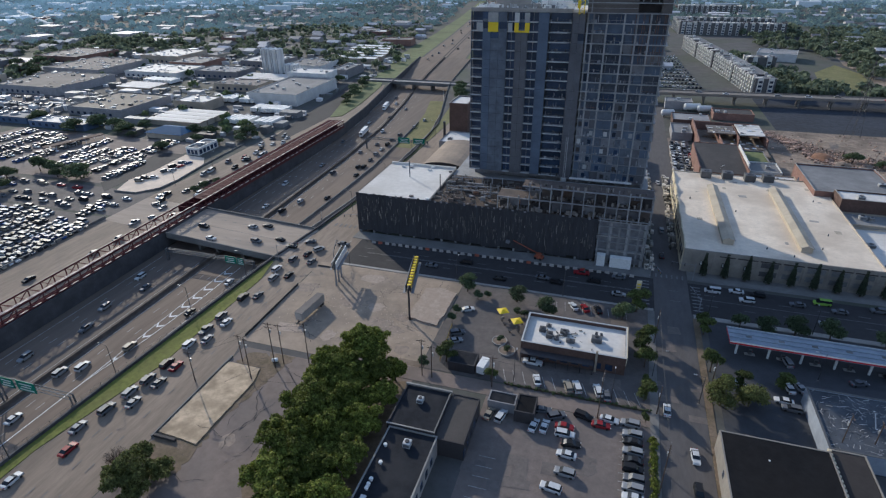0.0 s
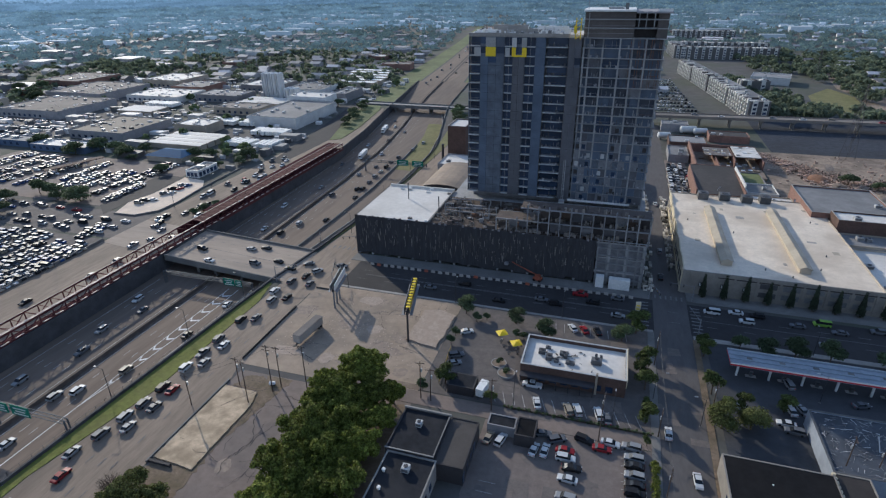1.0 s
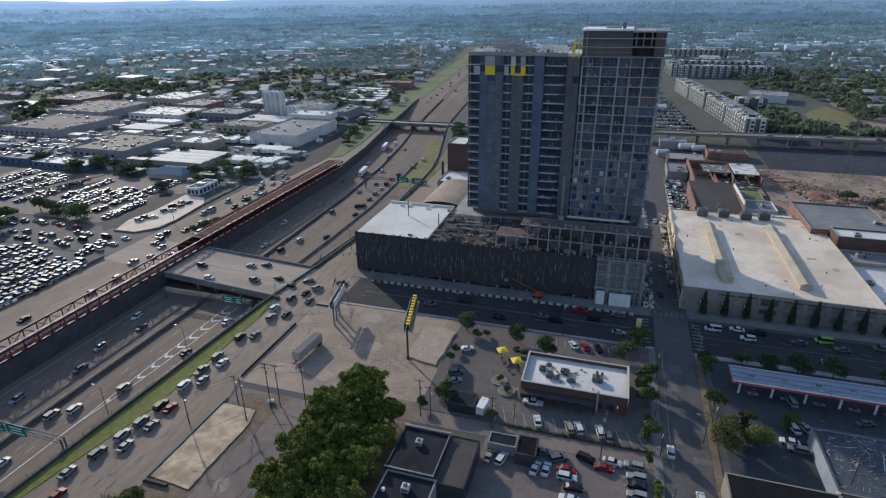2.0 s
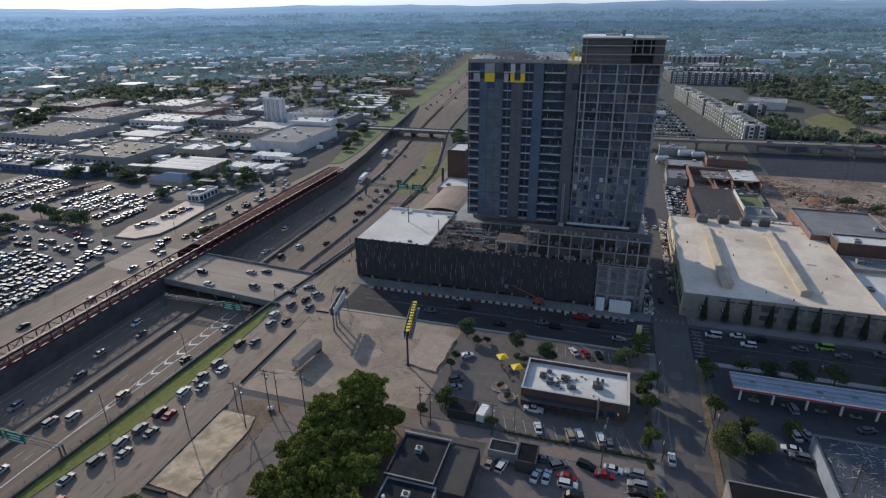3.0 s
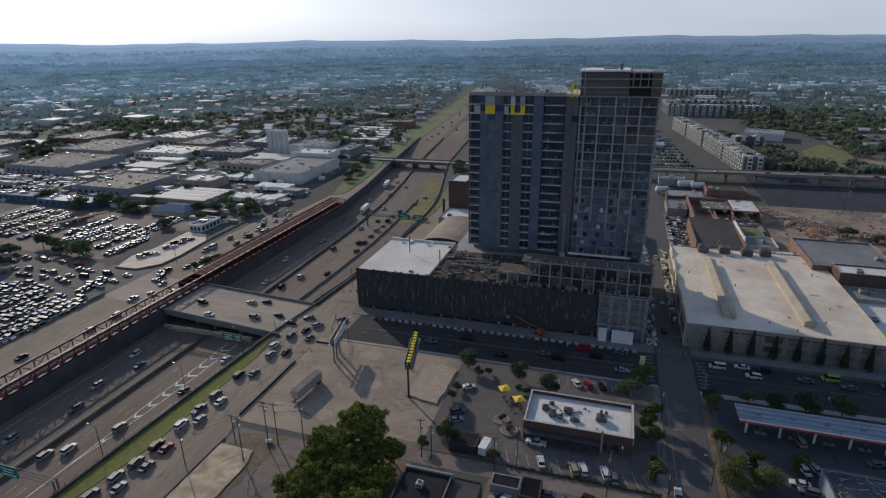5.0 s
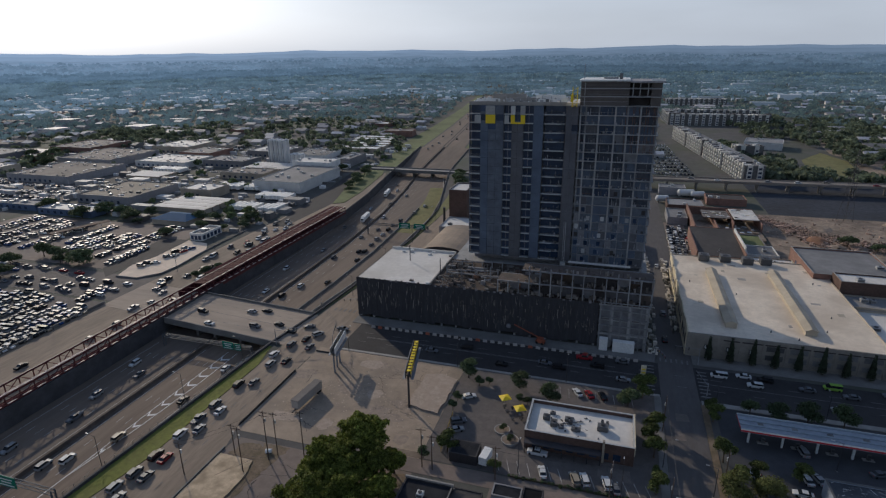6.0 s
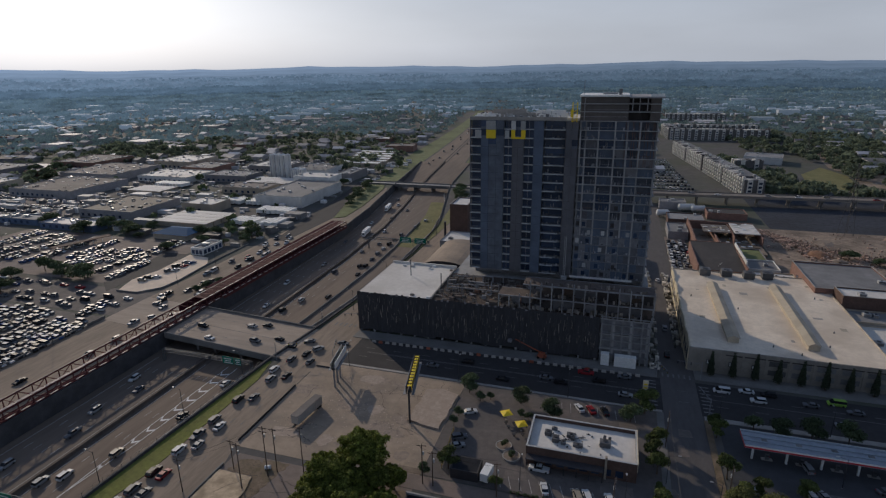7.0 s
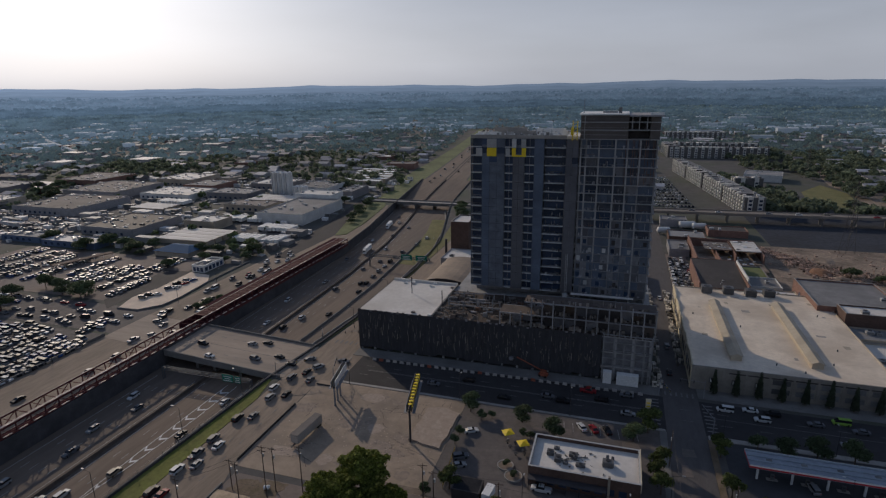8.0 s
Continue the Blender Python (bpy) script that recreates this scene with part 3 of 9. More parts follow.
sheet("rail_yard", 101, 420, 413, 540, RAIL_GROUND, "dark open yard beneath the elevated road", "lot", 0.03)
sheet("dirt_field", 88, 330, 306, 411.5, DIRT, "bare brown earth of a cleared site", "field", 0.05)
sheet_poly("meadow", [(164, 560), (204, 562), (216, 640), (206, 690), (176, 640)], DRY_GRASS, "olive meadow beyond the elevated road", "field", 0.05)
sheet_poly("dirt_track", [(205, 550), (262, 560), (262, 690), (252, 815), (232, 815), (214, 690), (220, 640)], DIRT, "bare brown track beside the meadow", "field", 0.06)
sheet("rear_car_yard", 32, 44, 286, 376, YARD, "pale worn car yard behind the warehouse", "car park", 0.04)
sheet("storm_yard", 33, 88, 340, 345, ASPHALT_DARK, "dark asphalt passage", "lot", 0.03)

# bridge over the motorway
def skew(x):
    """The bridge crosses the motorway at a slight angle."""
    return 0.104 * max(0.0, -119 - x)


def skewed(x0, x1, y0, y1, z0, z1):
    return Geo().prism([(x0, y0 + skew(x0)), (x1, y0 + skew(x1)), (x1, y1 + skew(x1)), (x0, y1 + skew(x0))], z0, z1)


solid("bridge_deck", skewed(-216, -116.5, 165.4, 192.6, -1.6, 0.065), BRIDGE, "pale concrete road bridge over the motorway", "bridge")
for n, y in (("south", 164.9), ("north", 192.6)):
    solid("bridge_parapet_" + n, skewed(-178, -118, y, y + 0.45, -1.7, 1.0), CONCRETE_DARK, "concrete bridge parapet", "parapet")
for n, x in (("west", -163), ("middle", -153.6), ("east", -140)):
    solid("bridge_pier_" + n, Geo().box(x - 0.6, x + 0.6, 168 + skew(x), 191 + skew(x), -6.3, -1.7), CONCRETE_DARK, "concrete bridge pier wall", "pier")
solid("far_bridge_deck", Geo().box(-236, -128, 496, 507, -1.4, 0.3), CONCRETE, "pale concrete overpass across the motorway", "bridge")
for n, y in (("south", 495.6), ("north", 507.0)):
    solid("far_bridge_parapet_" + n, Geo().box(-236, -128, y, y + 0.4, -1.5, 1.2), CONCRETE_DARK, "concrete overpass parapet", "parapet")
for n, x in (("west", -200), ("middle", -184), ("east", -166)):
    solid("far_bridge_pier_" + n, Geo().box(x - 0.6, x + 0.6, 497, 506, -6.3, -1.5), CONCRETE_DARK, "concrete overpass pier wall", "pier")

# median barrier and shoulder barriers of the motorway
def ribbon(name, xs, ys, half, z0, z1, mat, label, category):
    g = Geo()
    for (xa, a), (xb, b) in zip(zip(xs, ys), zip(xs[1:], ys[1:])):
        za, zb = floor_z(a), floor_z(b)
        g.face((xa - half, a, za + z1), (xa + half, a, za + z1), (xb + half, b, zb + z1), (xb - half, b, zb + z1))
        for s in (-1, 1):
            g.face((xa + s * half, a, za + z1), (xa + s * half * 2.2, a, za + z0), (xb + s * half * 2.2, b, zb + z0), (xb + s * half, b, zb + z1))
    return solid(name, g, mat, label, category)


MY = [-100, 160, 200, 240, 300, 370, 440, 500, 560, 640]
MX = [-153.6, -153.6, -154.5, -155.5, -157, -162, -172, -183, -190, -197]
ribbon("median_barrier", MX, MY, 0.3, -0.02, 1.1, MEDIAN, "dark stained concrete median barrier", "barrier")
ribbon("median_shoulder", MX, MY, 1.3, 0.0, 0.03, MEDIAN, "dark stained median shoulder", "road")
ribbon("shoulder_barrier", [-131.6, -131.6, -130, -128, -124, -122, -124, -136, -155], [-100, 60, 165, 200, 240, 300, 368, 440, 500], 0.2, -0.02, 1.0, CONCRETE, "pale concrete shoulder barrier", "barrier")
ribbon("ramp_barrier", [-135, -134, -134, -137, -141], [200, 240, 290, 340, 390], 0.25, -0.02, 1.0, CONCRETE_DARK, "concrete barrier beside the slip road", "barrier")
ribbon("gore_verge", [-131, -130, -133, -139, -148], [330, 350, 380, 420, 460], 3.0, 0.0, 0.1, DRY_GRASS, "grass island in the motorway fork", "verge")

# lane markings
def mark(name, label, quads, z=0.0, mat=None):
    g = Geo()
    for q in quads:
        g.face(*[(x, y, (floor_z(y) if z is None else z)) for x, y in q])
    return solid(name, g, mat or ROAD_PAINT, label, "road marking")


def stripe(xa, ya, xb, yb, w=0.16):
    d = Vector((xb - xa, yb - ya)).normalized()
    n = Vector((-d.y, d.x)) * w
    return [(xa - n.x, ya - n.y), (xb - n.x, yb - n.y), (xb + n.x, yb + n.y), (xa + n.x, ya + n.y)][::-1]


quads = []
for x in (-147.6, -144.2, -160.0, -163.7, -167.4, -171.1):
    for k in range(40):
        y = 30 + k * 12.2
        if not 160 < y < 198 and y < 480:
            dx = float(np.interp(y + 1.5, MY, MX)) + 153.6
            quads.append(stripe(x + dx, y, x + dx, y + 3.0, 0.1))
for y0, y1 in ((30, 163), (198, 480)):
    for x in (-151.3, -156.0, -174.6):
        ys = np.linspace(y0, y1, 9)
        for a, b in zip(ys, ys[1:]):
            quads.append(stripe(x + float(np.interp(a, MY, MX)) + 153.6, a, x + float(np.interp(b, MY, MX)) + 153.6, b, 0.12))
quads.append(stripe(-133.4, 30, -133.4, 120, 0.14))
quads.append(stripe(-133.4, 120, -131.6, 163, 0.14))
mark("motorway_lane_lines", "worn white lane lines on the motorway", [[(x, y) for x, y in q] for q in quads], None, LANE_PAINT).location.z = 0.02
quads = [stripe(-141, 66, -140.9, 92, 0.15), stripe(-140.9, 92, -141.4, 120, 0.12), stripe(-140.8, 92, -138.5, 115, 0.12), stripe(-141.4, 120, -141.5, 164, 0.12), stripe(-138.5, 115, -137.3, 140, 0.12), stripe(-137.3, 140, -137.3, 164, 0.12)]
for k in range(10):
    y = 102.6 + k * 6.15
    xl, xm = -141.3, -140.3
    xr = float(np.interp(y, [100, 115, 140], [-139.8, -138.6, -137.5]))
    quads.append([(xl, y + 2.4), (xl, y + 1.5), (xm, y - 0.5), (xm, y + 0.5)][::-1])
    quads.append([(xm, y + 0.5), (xm, y - 0.5), (xr, y + 0.8), (xr, y + 1.6)][::-1])
mark("gore_chevrons", "bold white chevrons in the motorway gore", quads, -6.2).location.z = 0.025
quads = []
for x in (-113.9, -110.2, -106.5):
    for k in range(14):
        quads.append(stripe(x, 44 + k * 9, x, 46.8 + k * 9, 0.1))
for y in (176.2, 183):
    for k in range(16):
        quads.append(stripe(-90 + k * 11.5, y, -86.5 + k * 11.5, y, 0.1))
quads.append(stripe(-88, 179.5, 15, 179.5, 0.1))
quads.append(stripe(-88, 180.0, 15, 180.0, 0.1))
quads.append(stripe(34, 180, 105, 180, 0.1))
for k in range(8):
    quads.append(stripe(32.2 + 0 * k, 172 + k * 2.2, 35.4, 172 + k * 2.2, 0.32))
    quads.append(stripe(15.2, 172 + k * 2.2, 18.4, 172 + k * 2.2, 0.32))
for k in range(6):
    quads.append(stripe(-112 + k * 2.3, 198.5, -112 + k * 2.3, 201.5, 0.35))
    quads.append(stripe(21 + k * 1.8, 191.6, 21 + k * 1.8, 194.4, 0.28))
quads.append(stripe(-121.5, 168, -117.5, 168, 0.25))
for k in range(10):
    quads.append(stripe(-176 + k * 6, 172 + skew(-176 + k * 6), -173 + k * 6, 172 + skew(-173 + k * 6), 0.1))
    quads.append(stripe(-176 + k * 6, 185.5 + skew(-176 + k * 6), -173 + k * 6, 185.5 + skew(-173 + k * 6), 0.1))
quads.append(stripe(-177, 178.5 + skew(-177), -119, 178.5, 0.12))
mark("street_lane_lines", "worn white street lines and crossings", quads, 0.105, WORN_PAINT)
quads = []
for k in range(15):
    quads.append(stripe(-23 + k * 2.75, 120.6, -24.6 + k * 2.75, 125.4, 0.07))
for k in range(9):
    quads.append(stripe(-11 + k * 2.8, 160, -11.6 + k * 2.8, 165, 0.07))
for k in range(10):
    quads.append(stripe(10.6, 90 + k * 2.4, 16.2, 90 + k * 2.4, 0.06))
for k in range(12):
    quads.append(stripe(-22 + k * 0.1, 60 + k * 3, -17, 60 + k * 3, 0.06))
mark("parking_bay_lines", "thin white parking bay lines", quads, 0.11, LANE_PAINT)

# asphalt patches and cracks
rp = random.Random(12)
g = Geo()
for i in range(46):
    x, y = rp.uniform(-22, 31), rp.uniform(60, 168)
    a, b = rp.uniform(0.5, 3.2), rp.uniform(0.5, 2.5)
    z = 0.066 + 0.0007 * i
    g.face((x - a, y - b, z), (x + a, y - b * rp.uniform(0.6, 1), z), (x + a * rp.uniform(0.7, 1), y + b, z), (x - a, y + b, z))
solid("asphalt_patches", g, PATCH, "darker repair patches in the asphalt", "road patch")
g = Geo()
for k_ in range(64):
    x, y = rp.uniform(-96, -46), rp.uniform(60, 166)
    d = rp.choice([0, 0, 1.57, rp.uniform(0, 3)])
    for _ in range(rp.randint(3, 9)):
        d2 = d + rp.uniform(-0.5, 0.5)
        l = rp.uniform(1, 2.6)
        x2, y2 = x + l * math.cos(d2), y + l * math.sin(d2)
        if not (-98 < x2 < -46 and 40 < y2 < 167) or (112.5 < y2 < 120):
            break
        zz = 0.36 + k_ * 0.0004 if (-100 < x < -86 and 75 < y < 107) else 0.06 + k_ * 0.0004
        q = stripe(x, y, x2, y2, rp.uniform(0.02, 0.075))
        g.face(*[(u, v, zz) for u, v in q])
        x, y = x2, y2
for k in range(26):  # one long crack wandering down the yard
    ya, yb = 99.5 - k * 0.87, 99.5 - (k + 1) * 0.87
    xa, xb = [float(np.interp(y, [77, 81, 89, 96, 100], [-80.4, -81.9, -78.9, -83.2, -83.6])) + 0.25 * math.sin(y * 2.1) for y in (ya, yb)]
    g.face(*[(u, v, 0.092) for u, v in stripe(xa, ya, xb, yb, 0.09 + 0.04 * math.sin(k * 1.7))])
solid("pavement_cracks", g, CRACK, "dark cracks in old paving", "crack")

# worn, uneven areas in the old paving
rq = random.Random(44)
for i in range(34):
    if i < 16:
        cx_, cy_, rad, z0 = rq.uniform(-98, -50), rq.uniform(122, 164), rq.uniform(2, 6), 0.047
        m = rq.choice([LOT_WORN, LOT_PALE])
    elif i < 26:
        cx_, cy_, rad, z0 = rq.uniform(-84, -68), rq.uniform(62, 110), rq.uniform(1.5, 4), 0.062
        m = rq.choice([YARD, LOT_WORN, YARD])
    else:
        cx_, cy_, rad, z0 = rq.uniform(-18, 12), rq.uniform(64, 104), rq.uniform(1.5, 4), 0.07
        m = rq.choice([CAR_PARK, PATCH])
    n = 10
    st = rq.uniform(0.5, 1.0)
    base = [(cx_ + rad * rq.uniform(0.6, 1.1) * math.cos(6.283 * k / n), cy_ + st * rad * rq.uniform(0.6, 1.1) * math.sin(6.283 * k / n)) for k in range(n)]
    g = Geo()
    g.face(*[(x, y, z0 + 0.004 * (i % 8)) for x, y in ragged(base, 0.25, 0.6, 60 + i)])
    solid("worn_area", g, m, "worn uneven area of old paving", "paving patch")

# broken crumbs of paving
g = Geo()
for i in range(700):
    if i % 3 == 0:
        x, y = rq.gauss(-58, 5), rq.gauss(138, 3.5)
    elif i % 3 == 1:
        x, y = rq.gauss(-78, 8), rq.gauss(143, 7)
    else:
        x, y = rq.uniform(-100, -47), rq.uniform(121, 165)
    if not (-101 < x < -46 and 120 < y < 166):
        continue
    a = rq.uniform(0.05, 0.2)
    g.prism([(x - a, y - a * 0.6), (x + a * 0.9, y - a * 0.8), (x + a * 0.6, y + a), (x - a * 0.8, y + a * 0.7)], 0.03, 0.06 + rq.uniform(0.02, 0.1))
solid("paving_crumbs", g, CRUMBS, "crumbled paving and rubble strewn over the vacant lot", "rubble", "stuff")

# kerbs, pads and low walls of the vacant lot
sheet_poly("concrete_pad", ragged([(-57, 141.5), (-46.2, 139.5), (-45.2, 159.5), (-51, 161.5), (-56.5, 160)], 0.35, 1.5, 71), LOT_PALE, "raised tan concrete pad with broken edges", "pad", 0.6)
sheet("low_wall_west", -102.15, -101.9, 118, 150, ASPHALT_DARK, "low dark wall along the frontage road", "low wall", 0.7)
sheet("low_wall_north", -101.9, -96, 164.4, 164.7, ASPHALT_DARK, "low dark wall end", "low wall", 0.5)
sheet_poly("dirt_margin", ragged([(-88.4, 66), (-86.2, 68), (-86.4, 88), (-84.0, 100), (-81.5, 113), (-90, 113), (-88, 100), (-88, 80)], 0.6, 1.2, 1), BEIGE_GRAVEL, "bare brown earth beside the old slab", "verge", 0.06)
sheet_poly("dirt_margin_south", ragged([(-99, 70), (-93, 67.5), (-88.5, 66), (-87.8, 77.4), (-99, 77.4)], 0.7, 1.2, 2), BEIGE_GRAVEL, "dry grass and gravel at the end of the old slab", "verge", 0.065)
solid("slab_beam", Geo().box(-99.2, -93.0, 75.6, 76.3, 0, 0.8), DARK_WALL, "dark concrete beam lying at the slab end", "beam")
solid("slab_kerb_wall", Geo().box(-99.9, -99.45, 75.4, 108, 0, 0.6), CONCRETE_DARK, "low stained wall along the old slab", "low wall")
sheet_poly("dirt_margin_north", ragged([(-97, 106.1), (-88.6, 106.1), (-88.6, 110), (-91, 112.4), (-96, 111)], 0.8, 1.2, 3), BEIGE_GRAVEL, "brown gravel and dry weeds at the end of the old slab", "verge", 0.07)
sheet("dirt_margin_alley", -64, -44.9, 119.2, 121.5, DIRT, "brown earth margin along the alley", "verge", 0.08)
sheet_poly("west_bank", [(-200.5, 366), (-193.5, 371), (-196, 410), (-206, 474), (-212, 492), (-229, 492), (-219, 434)], VERGE, "overgrown olive bank beside the motorway", "verge", 0.35)
sheet_poly("west_slip_road", [(-203, 300), (-181, 300), (-181, 344), (-188, 400), (-196, 450), (-205, 482), (-207, 482), (-197, 410), (-194.5, 371), (-201, 366)], CONCRETE_ROAD, "pale concrete slip road", "road", 0.05)
# dark sheet paints the shade that lies over this road
sheet_poly("west_back_road", [(-212, 304), (-203.2, 304), (-201, 366), (-219.5, 434), (-229.5, 492), (-234, 510), (-246, 510), (-239, 481), (-222, 375)], ASPHALT, "back road along the works, dark asphalt standing in for shade", "road", 0.055)
sheet_poly("overpass_verge", [(-229, 512), (-207.5, 512), (-216, 570), (-222, 600), (-227.5, 640), (-255, 640), (-238, 573)], VERGE, "dry olive verge beyond the overpass", "verge", 0.2)
sheet_poly("lot_lane", [(-256, 213), (-243.5, 203), (-244.3, 220), (-241.6, 235), (-244.5, 264.5), (-263, 264), (-254, 219)], ASPHALT, "dark asphalt lane beside the bright corner lot", "road", 0.075)


# ---- buildings ----
def ring(w, d, t, z0, z1):
    """A closed four-sided wall round a rectangle, in one piece."""
    g = Geo()
    for z in (z0, z1):
        for a, b in ((w, d), (w - t, d - t)):
            g.v += [(-a, -b, z), (a, -b, z), (a, b, z), (-a, b, z)]
    for i in range(4):
        j = (i + 1) % 4
        g.f += [(i, j, 8 + j, 8 + i), (4 + j, 4 + i, 12 + i, 12 + j), (8 + i, 8 + j, 12 + j, 12 + i), (j, i, 4 + i, 4 + j)]
    return g


def building(name, x0, x1, y0, y1, h, wall, roof, label, category="building", parapet=0.6, group="", cap=None, units=0, turn=0,
             openings=(), pane=None):
    """Four walls with a parapet round a sunken flat roof. openings: (side, along, z, wide, high) frames on the walls."""
    cx, cy = (x0 + x1) / 2, (y0 + y1) / 2
    w, d = (x1 - x0) / 2, (y1 - y0) / 2
    ob = thing(name, label, category, (cx, cy, 0), turn, group)
    t = 0.35
    part("wall", ring(w, d, t, -0.2, h), wall, ob)
    part("roof", Geo().box(-w + t, w - t, -d + t, d - t, h - parapet - 0.3, h - parapet), roof, ob)
    if cap:
        part("coping", ring(w + 0.08, d + 0.08, t + 0.16, h, h + 0.12), cap, ob)
    rnd = random.Random(int(abs(x0 * 7 + y0 * 13)))
    for _ in range(units):
        ux, uy = rnd.uniform(-w + 2.5, w - 2.5), rnd.uniform(-d + 2.5, d - 2.5)
        hvac(ob, ux, uy, h - parapet, rnd.uniform(0.8, 1.5), rnd.uniform(0.8, 1.4), rnd.uniform(1.0, 1.7))
    for side, along, z, wide, high in openings:
        if side in "sn":
            y = -d if side == "s" else d
            box = (along - wide / 2 - cx, along + wide / 2 - cx, y - 0.06, y + 0.06)
        else:
            x = -w if side == "w" else w
            box = (x - 0.06, x + 0.06, along - wide / 2 - cy, along + wide / 2 - cy)
        part("window", Geo().box(*box, z, z + high), pane or GLASS_DARK, ob)
    return ob


def hvac(parent, x, y, z, a, b, c, mat=None):
    """A rooftop air conditioner: a cabinet on a curb; larger ones show a fan collar and a louvred panel."""
    g = Geo()
    for k, (s, zz) in enumerate(((0.9, z - 0.02), (0.9, z + 0.25), (1.0, z + 0.3), (1.0, z + c - 0.06), (0.95, z + c))):
        g.v += [(x - a * s, y - b * s, zz), (x + a * s, y - b * s, zz), (x + a * s, y + b * s, zz), (x - a * s, y + b * s, zz)]
        if k:
            n = k * 4
            g.f += [(n - 4 + i, n - 4 + (i + 1) % 4, n + (i + 1) % 4, n + i) for i in range(4)]
    g.f.append((16, 17, 18, 19))
    unit = part("rooftop_unit", g, mat or UNIT_METAL, parent)
    if parent.location.length < 330:
        part("fan_collar", Geo().tube([((x, y, z + c), min(a, b) * 0.6), ((x, y, z + c + 0.2), min(a, b) * 0.6)], sides=10), DARK_STEEL, unit)
        part("louvre_panel", Geo().box(x - a * 0.8, x + a * 0.8, y - b - 0.05, y - b, z + 0.4, z + c - 0.25), UNIT_DARK, unit)
    return unit


UNIT_METAL = material("unit_metal", (0.42, 0.42, 0.41), 0.5, metal=0.3, vary=0.2, scale=1, spread=0.3)

# ---- the tower under construction ----
TY = 229.0
LEVELS = [85.4 - 3.55 * k for k in range(19)]
tower = thing("tower", "unfinished concrete high-rise tower with dark glazing and raw slabs", "tower", (-23, TY, 0))
ox = 23.0


def tbox(name, x0, x1, y0, y1, z0, z1, mat, label="", parent=None):
    return part(name, Geo().box(x0 + ox, x1 + ox, y0, y1, z0, z1), mat, parent or tower, label)


rt = random.Random(4)
for k, z in enumerate(LEVELS):
    tbox("slab", -59.5, -15.5, 0.4, 20, z - 0.28, z, SLAB)
    tbox("slab", -15.5, 14.2, 0.0 if k < 12 else 0.35, 20, z - 0.28, z, SLAB)
for z in (88.9, 91.9):
    tbox("slab", -15.5, 14.2, -0.4, 20, z - 0.3, z, SLAB)
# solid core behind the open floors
part("core", Geo().box(-58.5 + ox, 13.2 + ox, 6.5, 19.5, 17.4, 85.1), INTERIOR, tower, "inner walls with shade put into their grey")
for k, z in enumerate(LEVELS[1:]):
    top = LEVELS[k] - 0.28
    # sheathed bays
    for x0, x1 in ((-54.8, -45.2), (-41.8, -37.1), (-33.1, -29.1), (-20.5, -15.7)):
        upper = k == 0 and x0 in (-54.8, -41.8)
        n = 3 if x1 - x0 > 6 else 2 if x1 - x0 > 4.5 else 1
        for i in range(n):
            a = x0 + (x1 - x0) * i / n
            b = x0 + (x1 - x0) * (i + 1) / n
            glass = k < 3 and rt.random() < 0.3 and n > 1
            tbox("glazing_panel" if glass else "sheathing_panel", a + 0.03, b - 0.03, 0.16 if glass else 0.02 + 0.05 * (i % 2), 0.38, z - 0.25, top - 0.03, GLASS_DARK if glass else SHEATH_WARM if x0 in (-41.8, -20.5) else SHEATH_BLUE if (x0 == -33.1 or (x0 == -54.8 and i == 0)) else SHEATHING)
            if glass:
                tbox("spandrel", a + 0.03, b - 0.03, 0.04, 0.16, z - 0.25, z + 0.75, SHEATHING)
    # recessed windows
    for x0, x1 in ((-45.1, -41.9), (-37.0, -33.2)):
        tbox("window", x0 + 0.1, x1 - 0.1, 1.5, 1.65, z + 0.05, top - 0.05, GLASS_DARK)
        tbox("window_frame", x0 + (x1 - x0) * 0.5 - 0.07, x0 + (x1 - x0) * 0.5 + 0.07, 1.35, 1.5, z + 0.05, top - 0.05, STEEL)
        tbox("sill_edge", x0, x1, -0.05, 0.4, z - 0.34, z + 0.02, SLAB_PALE)
        tbox("side_jamb", x0, x0 + 0.12, 0.3, 1.6, z + 0.02, top, SHEATHING)
    # balconies
    for x0, x1 in ((-59.3, -54.9), (-29.0, -20.6)):
        tbox("balcony_door", x0 + 0.2, x1 - 0.2, 2.1, 2.25, z + 0.03, top - 0.03, GLASS_DARK)
        g = Geo()
        for i in range(int((x1 - x0) / 0.5) + 1):
            x = x0 + 0.05 + i * 0.5 + ox
            g.box(x, x + 0.05, 0.08, 0.13, z, z + 1.05)
        g.box(x0 + ox, x1 + ox, 0.05, 0.16, z + 1.05, z + 1.12)
        part("balcony_railing", g, STEEL if x0 < -50 and k > 4 else DARK_STEEL, tower)
        tbox("balcony_edge", x0, x1 - (0 if x0 < -50 else rt.choice([0, 0, 1.5, 3.0])), -0.12, 0.4, z - 0.32, z + 0.05, SLAB_PALE)
    tbox("balcony_wall", -59.5, -59.25, 0.0, 2.2, z + 0.01, top, SHEATHING)
# bare frame of the taller half: pale columns where the facade is still open, dull ones elsewhere
for x, pale_from, pale_to in ((-14.9, 1, 5), (-12.9, 3, 13), (-8.0, 1, 14), (-1.9, 0, 15), (2.6, 2, 13), (7.2, 0, 5), (7.2, 9, 18), (13.2, 6, 9)):
    part("column", Geo().box(x - 0.3 + ox, x + 0.3 + ox, -0.34, 0.4, LEVELS[pale_to] + 0.02, LEVELS[pale_from] - 0.3), SLAB, tower, "pale raw concrete column")
